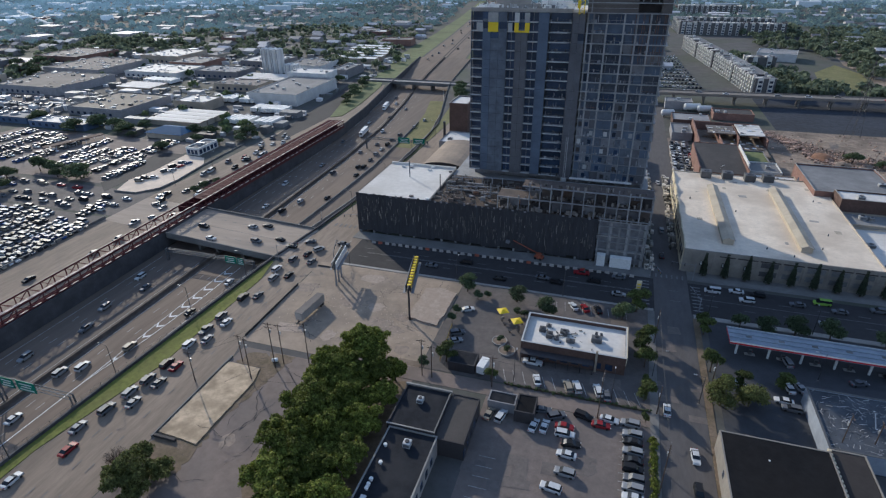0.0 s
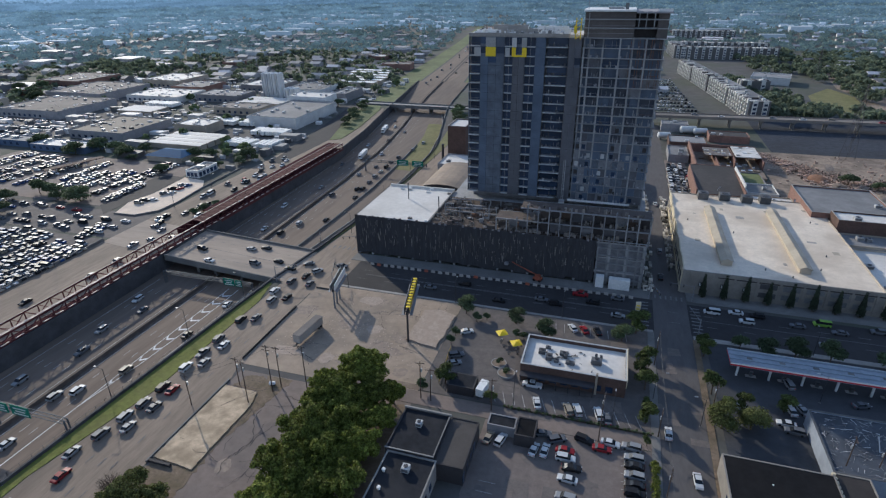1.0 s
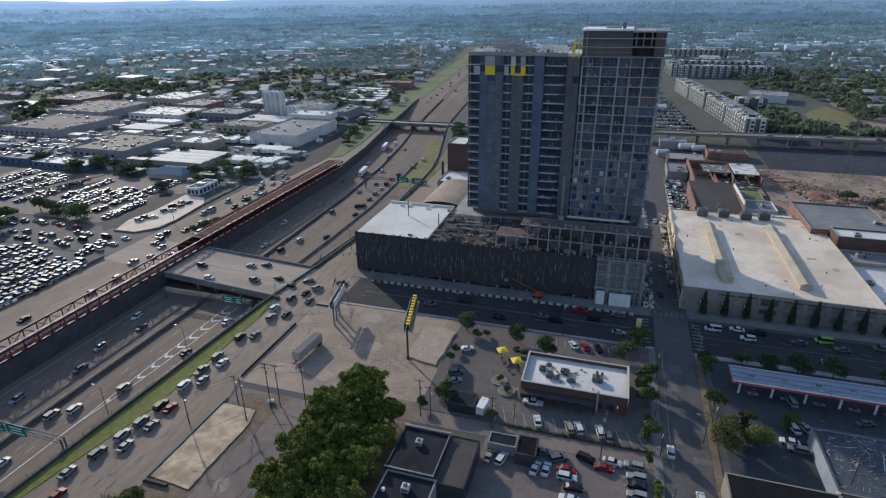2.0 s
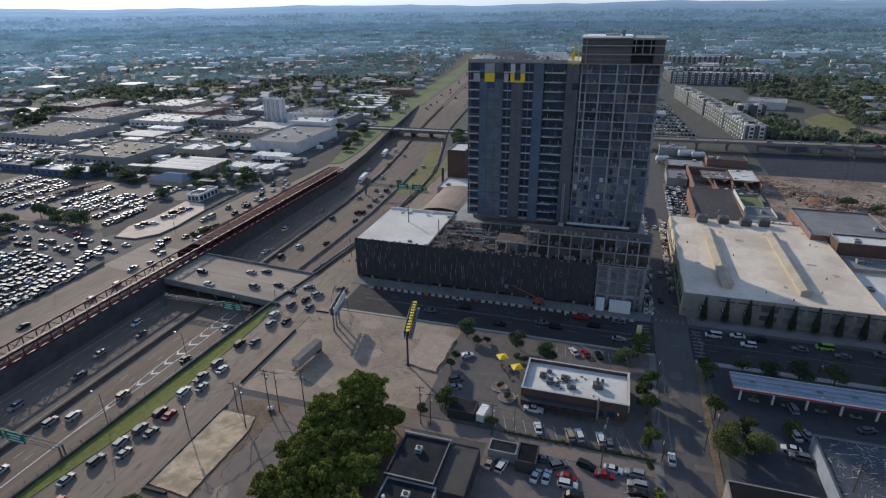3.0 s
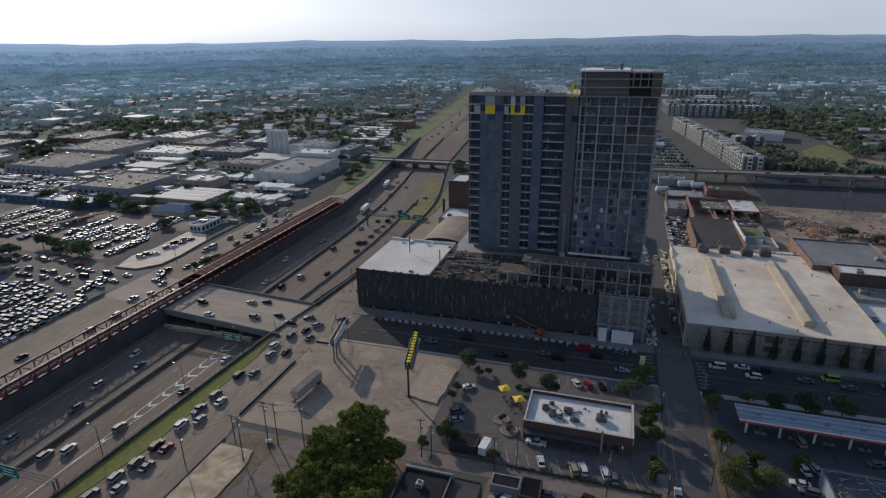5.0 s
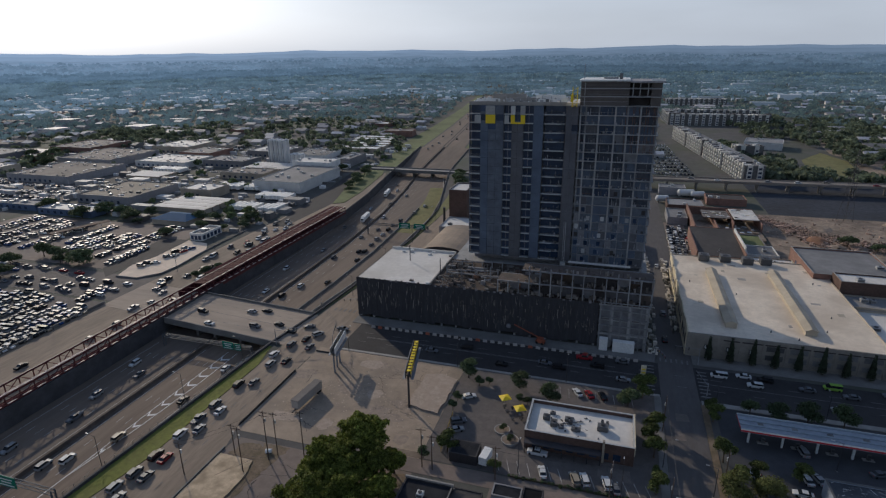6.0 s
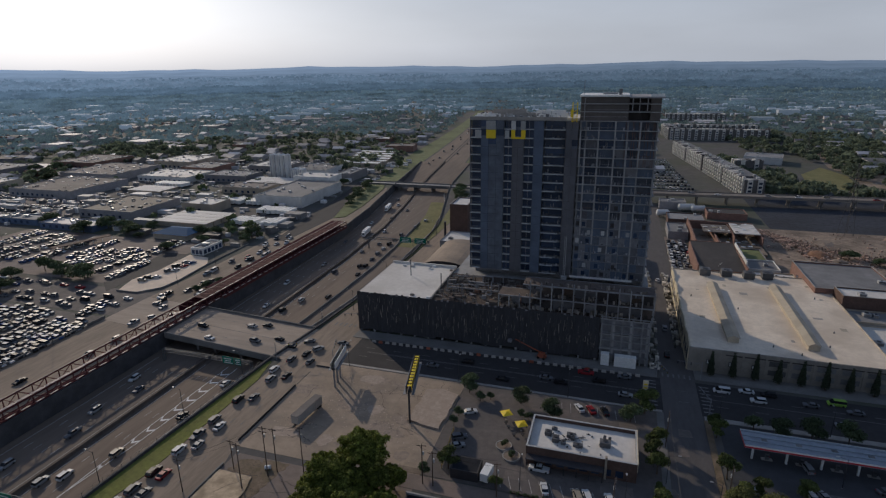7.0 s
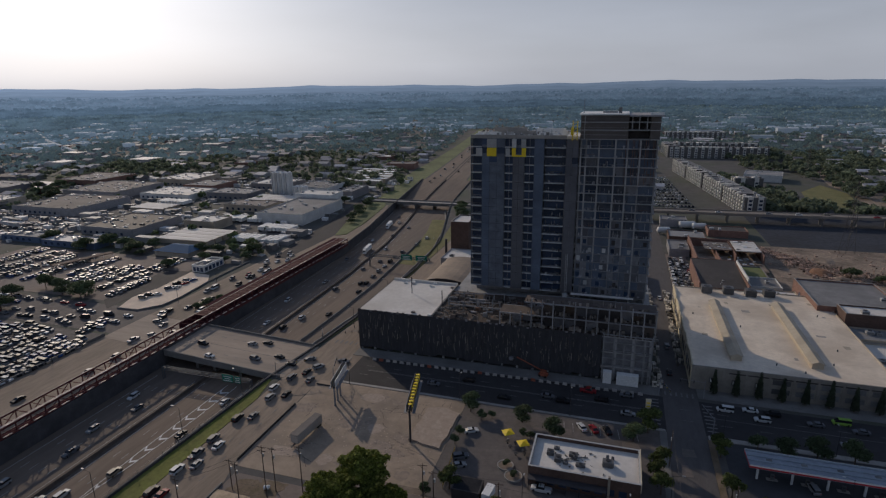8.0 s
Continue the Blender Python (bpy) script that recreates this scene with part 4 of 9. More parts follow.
for x in (-14.9, -12.9, -8.0, -1.9, 2.6, 7.2, 13.2):
    part("column", Geo().box(x - 0.28 + ox, x + 0.28 + ox, 0.44, 0.8, 17.4, 85.1), SLAB_DULL, tower, "dull concrete column")
    part("rear_column", Geo().box(x - 0.3 + ox, x + 0.3 + ox, 5.2, 5.9, 17.4, 85.1), SLAB, tower)
bays = [(-14.5, -13.2), (-12.5, -8.4), (-7.6, -2.3), (-1.5, 2.2), (3.0, 6.8), (7.6, 12.8)]
for k, z in enumerate(LEVELS[1:]):
    top = LEVELS[k] - 0.30
    tbox("floor_edge", -15.4, 14.3, -0.42, -0.02, LEVELS[k] - 0.26, LEVELS[k] - (0.02 if k < 10 else 0.1), SLAB if k < 9 else SLAB_DULL)
    for i, (a, b) in enumerate(bays):
        shut = k > 10 or (k in (9, 10) and rt.random() < 0.4)
        if shut:
            n = 2 if b - a > 3 else 1
            for j in range(n):
                p, q = a - 0.3 + (b - a + 0.6) * j / n, a - 0.3 + (b - a + 0.6) * (j + 1) / n
                tbox("infill_panel", p + 0.02, q - 0.02, 0.08 + 0.05 * (j % 2), 0.3, z - 0.2, top - 0.02, rt.choice([SHEATHING, SHEATH_WARM, SHEATH_BLUE, SHEATHING, INTERIOR]))
            if rt.random() < 0.55:
                c = rt.uniform(a + 0.7, b - 0.7) if b - a > 2 else (a + b) / 2
                tbox("opening_board", c - 0.7, c + 0.7, 0.0, 0.07, z + 0.5, z + 2.3, rt.choice([GLASS_DARK, UNIT_METAL, DARK_WALL, GLASS_DARK]))
        else:
            # recessed closing panel; the dark blue ones paint the bay's inner shade
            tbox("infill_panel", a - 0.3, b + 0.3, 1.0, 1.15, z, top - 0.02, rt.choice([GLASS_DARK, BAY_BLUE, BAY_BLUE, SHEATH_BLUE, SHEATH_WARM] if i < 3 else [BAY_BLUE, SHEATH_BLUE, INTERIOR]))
            if rt.random() < 0.55:
                part("edge_rail", Geo().box(a + ox, b + ox, 0.0, 0.05, z + 1.0, z + 1.08), rt.choice([STEEL, PROP, STEEL]), tower)
# brown shoring props near the top
g = Geo()
for k in range(5):
    z = LEVELS[k + 1]
    for i in range(15):
        x = 1.0 + i * 0.82 + rt.uniform(-0.2, 0.2)
        part("shoring_prop", Geo().box(x - 0.07 + ox, x + 0.07 + ox, 0.6, 0.74, z, LEVELS[k] - 0.3), PROP, tower) if i % 3 else None
# stacked materials along the open floor edges
g = Geo()
for k, z in enumerate(LEVELS[1:]):
    busy = 46 if 6 < k < 12 else 30
    for i in range(busy):
        x = rt.uniform(-14.5, 13.0) + ox if i < busy * 0.82 else rt.uniform(-29, -21) + ox
        a, h = rt.uniform(0.08, 0.4), rt.uniform(0.15, 1.2) if i % 3 else rt.uniform(1.5, 2.8)
        a = a * 0.3 if h > 1.5 else a
        y = rt.uniform(0.45, 0.75) if k < 12 else rt.uniform(0.0, 0.06)
        g.box(x - a, x + a, y, y + 0.3, z, z + h)
sm = part("stacked_material", g, TOWER_BITS, tower, "scattered building materials on open floors")
sm["kind"] = "stuff"
# penthouse
tbox("penthouse_wall", -15.4, 2.4, 0.3, 0.7, 85.4, 94.4, PENT, "dark brown panelled penthouse wall")
tbox("penthouse_wall", 10.2, 13.8, 0.3, 0.7, 85.4, 94.4, PENT)
# recess wall coloured darker to paint the shade inside it
tbox("penthouse_wall", 2.4, 10.2, 4.0, 4.4, 85.4, 94.4, DARK_WALL)
tbox("penthouse_wall", 13.4, 13.8, 0.7, 19.4, 85.4, 94.4, PENT)
tbox("penthouse_wall", -15.4, -15.0, 0.7, 19.4, 85.4, 94.4, PENT)
tbox("penthouse_wall", -15.0, 13.4, 19.0, 19.4, 85.4, 94.4, PENT)
for z in (86.9, 88.2, 89.6, 91.0, 92.4, 93.5):
    tbox("panel_joint", -15.3, 2.3, 0.24, 0.3, z, z + 0.12, DARK_STEEL if z > 90 else GREY_WALL)
tbox("roof_slab", -16.0, 2.4, -0.8, 20, 94.4, 95.0, WHITE_PAINT, "pale roof slab edge")
tbox("roof_slab", 2.4, 14.8, -1.2, 20, 93.9, 94.5, GREY_WALL)
tbox("roof_upstand", 9.8, 14.6, -1.0, -0.4, 94.5, 95.4, WHITE_PAINT)
for x in (-14, 3.5, 6, 8.8):
    tbox("penthouse_post", x, x + 0.3, -0.2, 0.1, 88.9 if x > 0 else 85.4, 94.0, SLAB)
tbox("roof_aerial", -14.6, -14.4, 2.0, 2.2, 95.0, 100.6, STEEL, "thin steel roof aerial")
tbox("roof_box", -1.6, -0.4, 3.0, 4.6, 95.0, 97.2, UNIT_DARK, "dark rooftop unit")
tbox("roof_box", -7.5, -2.0, 6.0, 9.0, 95.0, 95.7, UNIT_METAL, "low pale rooftop unit")
# roof edge clutter of the lower half
tbox("roof_parapet", -59.5, -20.5, 0.0, 0.4, 85.4, 86.6, CONCRETE, "pale concrete parapet")
tbox("roof_deck", -59.2, -15.6, 0.45, 19.8, 85.4, 86.3, WHITE_ROOF, "pale roof deck")
for x0, x1, y, h in ((-57.5, -49.0, 4.5, 1.2), (-47.5, -45.0, 3.0, 2.3), (-44.2, -33.0, 5.0, 1.5), (-32.0, -24.5, 4.0, 1.1), (-23.0, -20.5, 3.0, 1.9), (-52, -38, 11.0, 2.6), (-34, -22, 12.0, 2.2)):
    tbox("roof_upstand", x0, x1, y, y + 0.5, 86.3, 86.3 + h, rt.choice([WHITE_PAINT, CONCRETE, WHITE_PAINT]), "pale rooftop upstand")
g = Geo()
for i in range(150):
    x, y, a, h = rt.uniform(-58.5, -21), rt.uniform(0.8, 17), rt.uniform(0.1, 0.7), rt.uniform(0.2, 1.3)
    h = 2.4 if i % 12 == 0 else h
    a = 0.05 if i % 12 == 0 else a
    g.box(x - a + ox, x + a + ox, y, y + rt.uniform(0.1, 0.8), 86.3, 86.3 + h)
part("roof_kit", g, ROOF_BITS, tower, "scattered pale boards and kit on the roof")["kind"] = "stuff"
# yellow safety screens and grey boards above them
for x0, x1, z0, z1, m in ((-52.6, -48.6, 77.9, 81.4, YELLOW), (-42.2, -40.6, 77.9, 81.4, YELLOW), (-38.2, -36.4, 77.9, 81.4, YELLOW), (-40.6, -38.2, 77.9, 78.6, YELLOW),
                          (-52.6, -48.6, 81.5, 85.0, UNIT_METAL), (-42.2, -40.4, 81.5, 85.0, UNIT_METAL), (-38.4, -36.4, 81.5, 85.0, UNIT_METAL), (-44.8, -43.0, 77.9, 81.2, UNIT_METAL), (-57.2, -54.6, 77.9, 81.2, UNIT_METAL)):
    tbox("safety_screen", x0, x1, -0.2, -0.08, z0, z1, m, "yellow safety screen" if m is YELLOW else "pale grey screen board")
hoist = thing("hoist_mast", "yellow lattice hoist mast standing at the tower's roof edge", "hoist", (-17.4, TY - 1.0, 84.9))
for dx in (-0.9, 0.9):
    for dy in (-0.4, 0.4):
        part("mast_leg", Geo().box(dx - 0.14, dx + 0.14, dy - 0.1, dy + 0.1, 0, 7.4), YELLOW, hoist)
for i in range(6):
    for dy in (-0.4, 0.4):
        part("lattice_bar", Geo().beam((-0.9, dy, i * 1.2), (0.9, dy, i * 1.2 + 1.2), 0.1), YELLOW, hoist)
part("hoist_cab", Geo().box(-1.5, -0.5, -1.2, 0.4, 2.0, 4.6), YELLOW, hoist)
mast = thing("service_hoist", "pale steel service hoist mast fixed to the tower front", "hoist", (-18.3, TY - 0.8, 17.45))
for dx in (-0.35, 0.35):
    part("mast_leg", Geo().box(dx - 0.12, dx + 0.12, -0.12, 0.12, 0, 21), UNIT_METAL, mast)
for i in range(14):
    part("lattice_bar", Geo().beam((-0.35, 0, i * 1.5), (0.35, 0, i * 1.5 + 1.5), 0.08), UNIT_METAL, mast)
part("hoist_cab", Geo().box(-1.1, 1.1, -1.6, -0.2, 1.2, 3.8), UNIT_METAL, mast)

# ---- podium ----
pod = thing("podium", "five-level parking podium wrapped in black debris netting", "podium", (-41, 197, 0))
px = 41.0
for z in (5.6, 11.4, 17.4):
    part("slab", Geo().box(-99.4 + px, -67 + px, 0.1, 39.4, z - 0.35, z), SLAB, pod)
    part("slab", Geo().box(-67 + px, 16 + px, 0.1, 62, z - 0.35, z), SLAB, pod)
part("core", Geo().box(-96 + px, -67 + px, 9, 38.5, 0, 17.0), INTERIOR, pod, "parking levels with shade put into their grey")
part("core", Geo().box(-67 + px, 14 + px, 9, 60, 0, 17.0), INTERIOR, pod, "parking levels with shade put into their grey")
part("end_wall", Geo().box(-99.5 + px, -99.1 + px, 0.0, 39.4, 0, 17.4), CONCRETE_DARK, pod)
for i in range(20):
    x = -98.8 + i * 6.0
    part("column", Geo().box(x - 0.4 + px, x + 0.4 + px, 0.3, 1.1, 0, 17.0), SLAB, pod)
rn = random.Random(9)
x = -99.6
while x < -2.5:
    w = rn.uniform(3.2, 4.6)
    x1 = min(x + w, -1.8)
    g = Geo()
    n = 8
    lo = rn.uniform(0.4, 1.4)
    for j in range(n):
        for kk in range(5):
            pts = []
            for (u, v) in ((j, kk), (j + 1, kk), (j + 1, kk + 1), (j, kk + 1)):
                xx = x + (x1 - x) * u / n
                zz = lo + (17.8 - lo) * v / 5
                pts.append((xx + px, -0.12 - 0.12 * math.sin(xx * 2.3) * math.sin(zz * 0.6 + xx), zz))
            g.face(*pts)
    part("netting_sheet", g, BLACK_MESH, pod, "black debris netting")
    x = x1
g = Geo()
for i in range(330):
    x = rn.uniform(-98, -3)
    z = rn.uniform(7, 17) if rn.random() < 0.8 else rn.uniform(4, 10)
    l = rn.uniform(0.6, 3.2)
    w = rn.uniform(0.04, 0.13)
    g.box(x + px, x + w + px, -0.34, -0.28, z - l, z)
part("loose_strap", g, STRAP, pod, "countless thin tan straps hanging down the netting")["kind"] = "stuff"
for i in range(40):
    x = -99 + i * 2.4
    part("edge_batten", Geo().box(x + px, x + 0.9 + px, -0.32, -0.24, 17.3, 17.3 + rn.uniform(0.4, 1.0)), rn.choice([DARK_WALL, GREY_WALL, DARK_WALL]), pod)
# open frame at the corner
for z in (3.2, 6.2, 9.2, 12.4, 15.4, 18.4):
    part("edge_beam", Geo().box(-1.6 + px, 16.2 + px, -0.2, 0.3, z - 0.3, z), SLAB_DULL, pod)
for x in (-1.0, 2.6, 6.2, 9.8, 13.2, 15.7):
    part("corner_column", Geo().box(x - 0.25 + px, x + 0.25 + px, -0.15, 0.3, 0, 18.1), SLAB_DULL, pod)
for z in (3, 8.5, 14.4):
    part("infill_wall", Geo().box(-1.4 + px, 15.6 + px, 1.2, 1.4, z - 2.6, z + 2.2), INTERIOR, pod)
part("deck_floor", Geo().box(-67.2 + px, 15.8 + px, 0.6, 31.8, 17.4, 17.5), RUSTY_BOARD, pod, "dark stained formwork boards")
# upper deck frames and formwork
for i in range(13):
    x = -64 + i * 6.2
    y = 12.5
    part("deck_column", Geo().box(x - 0.22 + px, x + 0.22 + px, y, y + 0.45, 17.5, 20.2 + (2.6 if i % 3 == 0 else 0.4 * (i % 4))), SLAB_DULL, pod)
part("deck_beam", Geo().box(-64 + px, 10 + px, 12.42, 12.98, 18.4, 18.9), SLAB_DULL, pod)
for i in range(110):
    x = rn.uniform(-66, 14)
    y = rn.uniform(1.5, 28)
    a = rn.uniform(0.4, 2.0)
    m = rn.choice([TAR_BROWN, PROP, PLY, PLY, PLY, GREY_WALL, DARK_WALL, DARK_STEEL, SLAB_DULL])
    part("formwork_panel", Geo().box(x - a + px, x + a + px, y - 0.5, y + 0.5, 17.5, 17.5 + rn.uniform(0.3, 1.6)), m, pod)
# rising frames of the next level beside the tower
for i in range(6):
    for j in range(2):
        x, y = -65 + i * 4.4, 16 + j * 9
        h = 1.2 + 0.3 * i + 0.6 * j
        part("starter_column", Geo().box(x - 0.2 + px, x + 0.2 + px, y - 0.2, y + 0.2, 17.5, 17.5 + h), SLAB_DULL, pod)
        if i:
            part("starter_beam", Geo().box(x - 4.3 + px, x + px, y - 0.15, y + 0.15, 16.8 + h, 17.2 + h), rn.choice([SLAB_DULL, STEEL, GREY_WALL]), pod)
# two open storeys rising along the street front
for x0, x1, z in ((-40, 16.2, 22.9), (-30.5, 16.2, 28.0)):
    part("edge_beam", Geo().box(x0 + px, x1 + px, 0.0, 0.45, z - 0.45, z), SLAB_DULL, pod)
    part("slab", Geo().box(x0 + px, x1 + px, 0.46, 8.0, z - 0.3, z - 0.02), PLY, pod)
    part("edge_beam", Geo().box(x0 + px, x1 + px, 8.01, 8.4, z - 0.5, z), SLAB_DULL, pod)
for i in range(15):
    x = -39.8 + i * 4.0
    top = 28.0 if x > -31 else 22.9
    part("frame_column", Geo().box(x - 0.2 + px, x + 0.2 + px, -0.04, 0.5, 17.5, top + rn.choice([0.02, 0.02, 0.9, 1.4])), rn.choice([SLAB, SLAB_DULL, SLAB_DULL]), pod)
    part("rear_frame_column", Geo().box(x - 0.2 + px, x + 0.2 + px, 6.8, 7.2, 17.5, top - 0.3), SLAB_DULL, pod)
    for z0, z1 in ((17.5, 22.4), (22.95, 27.5)):
        if x < 15 and z1 < top:
            part("frame_infill", Geo().box(x + 0.25 + px, x + 3.75 + px, 3.4, 3.6, z0, z1 - rn.choice([0.1, 0.1, 1.6, 2.4])), rn.choice([PLY, RUSTY_BOARD, SHEATH_WARM, INTERIOR, DARK_WALL]), pod)
g = Geo()
for i in range(240):
    x, k = rn.uniform(-39, 15), rn.random()
    z = 17.5 if k < 0.45 or x < -30 else 22.95 if k < 0.85 else 28.0
    a, h = rn.uniform(0.08, 0.6), rn.uniform(0.2, 1.9)
    y = rn.uniform(0.5, 2.8)
    g.box(x - a + px, x + a + px, y, y + rn.uniform(0.1, 0.6), z, z + h)
for i in range(420):
    x, y = rn.uniform(-66.5, -20), rn.uniform(1.0, 30)
    a, b, h = rn.uniform(0.1, 1.1), rn.uniform(0.1, 0.7), rn.uniform(0.1, 0.9)
    if rn.random() < 0.25:
        a, b, h = rn.uniform(0.06, 0.14), rn.uniform(0.06, 0.14), rn.uniform(1.2, 2.8)
    g.box(x - a + px, x + a + px, y, y + b, 17.5, 17.5 + h)
part("stacked_material", g, DECK_BITS, pod, "boards, crates and shoring stacked on the open storeys")["kind"] = "stuff"
part("white_fascia", Geo().box(-16 + px, 9 + px, 31.0, 31.3, 20.9, 21.7), WHITE_PAINT, pod)
part("white_fascia", Geo().box(-8 + px, 9 + px, 30.2, 30.5, 18.6, 19.2), WHITE_PAINT, pod)
# white roof over the end bay
part("roof_membrane", Geo().box(-98.9 + px, -67.5 + px, 0.5, 39, 17.4, 17.55), WHITE_ROOF, pod, "bright white roof membrane")
part("roof_kerb", Geo().box(-98.9 + px, -67.5 + px, 38.6, 39.2, 17.55, 18.5), WHITE_ROOF, pod)
part("roof_kerb", Geo().box(-67.7 + px, -67.2 + px, 0.5, 38.6, 17.55, 18.3), CONCRETE, pod)
for x, y, h in ((-84.5, 24, 7.5), (-66, 10, 8.0)):
    part("roof_post", Geo().box(x - 0.15 + px, x + 0.15 + px, y - 0.15, y + 0.15, 17.5, 17.5 + h), DARK_STEEL, pod)
for i in range(9):
    x, y = rn.uniform(-97, -64), rn.choice([rn.uniform(1, 3), rn.uniform(33, 38)])
    part("roof_pack", Geo().box(x - 0.8 + px, x + 0.8 + px, y - 0.5, y + 0.5, 17.55, 18.2), rn.choice([UNIT_METAL, WHITE_PAINT, TAN_ROOF]), pod)
# site boxes at the foot
for x0, x1, h in ((-0.6, 2.4, 4.6), (4.2, 11.8, 4.2)):
    c = thing("site_container", "white site container standing at the podium's foot", "container", ((x0 + x1) / 2, 195.2, 0), group="site containers")
    w = (x1 - x0) / 2
    part("shell", Geo().box(-w, w, -1.2, 1.2, 0.12, h), WHITE_PAINT, c)
    part("base_rail", Geo().box(-w, w, -1.1, 1.1, 0, 0.12), DARK_STEEL, c)
    for i in range(int(w * 2 / 0.5)):
        part("rib", Geo().box(-w + 0.1 + i * 0.5, -w + 0.3 + i * 0.5, -1.26, -1.2, 0.2, h - 0.1), WHITE_PAINT, c)


# ---- red truss beside the motorway ----
truss = thing("truss_walkway", "long red steel box truss carrying a covered walkway", "truss bridge", (-182.8, 40, 0))
L, BAY = 305, 5.0
N = int(L / BAY)
for x, z, r, m in ((3.4, 0.35, 0.36, RED_STEEL), (3.4, 4.3, 0.28, RED_STEEL), (-3.4, 0.35, 0.36, RED_STEEL), (-3.4, 4.3, 0.28, RED_STEEL)):
    part("chord", Geo().box(x - r, x + r, 0, L, z - r, z + r), m, truss)
part("deck", Geo().box(-3.1, 3.1, 0, L, 0.5, 0.75), RED_DARK, truss, "dark red deck")
part("edge_plate", Geo().box(3.78, 3.86, 0, L, -0.3, 1.5), RED_STEEL, truss, "dull red edge plate")
part("dusty_walkway", Geo().box(-1.6, 0.2, 0, 158, 0.76, 0.84), CONCRETE_LOT, truss, "dusty tan walkway boards")
g = Geo()
for i in range(160):
    y = 160 + i * 0.9
    g.box(-3.7, 3.1, y, y + (0.5 if i % 5 else 0.8), 4.44, 4.5)
part("roof_grating", g, RED_STEEL, truss, "dark red roof grating")
part("side_canopy", Geo().box(-7.0, -3.7, 172, L, 4.1, 4.3), RED_DARK, truss, "dark red side canopy")
for i in range(27):
    part("canopy_post", Geo().box(-6.95, -6.75, 172.2 + i * 5, 172.4 + i * 5, 0, 4.1), RED_STEEL, truss)
    part("canopy_purlin", Geo().box(-7.05, -3.7, 172.15 + i * 5, 172.4 + i * 5, 4.3, 4.42), RED_STEEL, truss)
part("duct", Geo().tube([((-2.3, 0, 1.4), 0.55), ((-2.3, 150, 1.4), 0.55)], Vector((1, 0, 0)), Vector((0, 0, 1)), 10), PALE_PINK, truss, "long pale duct", True)
vert, diag, cross = Geo().box(-0.15, 0.15, -0.15, 0.15, 0.6, 4.1).mesh("post", RED_STEEL), Geo().beam((0, 0, 0.5), (0, BAY, 4.2), 0.16).mesh("diagonal", RED_STEEL), Geo().beam((-3.3, 0, 4.3), (3.3, 0, 4.3), 0.12).mesh("cross_beam", RED_STEEL)
# added pale panels and caps imitate sun glints on the chords
light = Geo().box(-0.3, 0.3, 0.2, 3.1, 0.0, 0.09).mesh("pale_panel", PALE_PINK)
for x, z in ((3.4, 4.59), (3.4, 0.72), (-3.4, 4.59)):
    part("chord_cap", Geo().box(x - 0.24, x + 0.24, 0, L, z, z + 0.05), CHORD_GLINT, truss, "pale strip painting sunlight on the chord's top")
for i in range(N + 1):
    for x in (3.4, -3.4):
        part("post", vert, None, truss).location = (x, i * BAY, 0)
        if i < N:
            d = part("diagonal", diag, None, truss)
            d.location = (x, i * BAY + (BAY if i % 2 else 0), 0)
            d.scale = (1, -1 if i % 2 else 1, 1)
    part("cross_beam", cross, None, truss).location = (0, i * BAY, 0)
    if i < N:
        part("pale_panel", light, None, truss).location = (4.0, i * BAY, 1.5)
        part("pale_panel", light, None, truss).location = (3.4, i * BAY + 1.6, 4.65)
part("hand_rail", Geo().box(3.5, 3.66, 0, L, 2.0, 2.14), RED_STEEL, truss)
part("mesh_screen", Geo().box(-3.38, -3.3, 150, L, 0.6, 3.9), RED_DARK, truss, "dark red screen")
part("mesh_screen", Geo().box(3.2, 3.26, 160, L, 0.6, 2.0), RED_DARK, truss, "dark red screen")


# ---- sign gantries ----
def gantry(x0, x1, y, z_foot, z, signs, label, deep=1.2):
    """A lattice beam on two legs; signs: (x, wide, high, facing)."""
    ob = thing("sign_gantry", label, "sign gantry", ((x0 + x1) / 2, y, z_foot))
    cx, h = (x0 + x1) / 2, z - z_foot
    for dy in (-0.5, 0.5):
        for dz in (0, deep):
            part("chord", Geo().box(x0 - cx, x1 - cx, dy - 0.09, dy + 0.09, h + dz - 0.09, h + dz + 0.09), GANTRY_STEEL, ob)
    n = int((x1 - x0) / 2.4)
    for i in range(n):
        a, b = x0 - cx + (x1 - x0) * i / n, x0 - cx + (x1 - x0) * (i + 1) / n
        for dy in (-0.5, 0.5):
            part("lattice_bar", Geo().beam((a, dy, h + (deep if i % 2 else 0)), (b, dy, h + (0 if i % 2 else deep)), 0.06), GANTRY_STEEL, ob)
        part("lattice_bar", Geo().beam((a, -0.5, h + deep), (b, 0.5, h + deep), 0.05), GANTRY_STEEL, ob)
    for x in (x0, x1):
        for dy in (-0.5, 0.5):
            part("leg", Geo().box(x - cx - 0.16, x - cx + 0.16, dy - 0.16, dy + 0.16, 0, h + deep), GANTRY_STEEL, ob)
    for x, w, hh, dy in signs:
        s = part("sign_panel", Geo().box(x - cx - w / 2, x - cx + w / 2, dy - 0.06, dy + 0.06, h - 0.8, h - 0.8 + hh), SIGN_GREEN, ob, "green road sign")
        f = 1 if dy > 0 else -1
        for k in range(3):
            wd = w * (0.8, 0.55, 0.7)[k]
            part("lettering_bar", Geo().box(x - cx - wd / 2, x - cx + wd / 2, dy + f * 0.06, dy + f * 0.08, h - 0.4 + k * hh * 0.27, h - 0.4 + k * hh * 0.27 + hh * 0.1), WHITE_PAINT, s)
    return ob


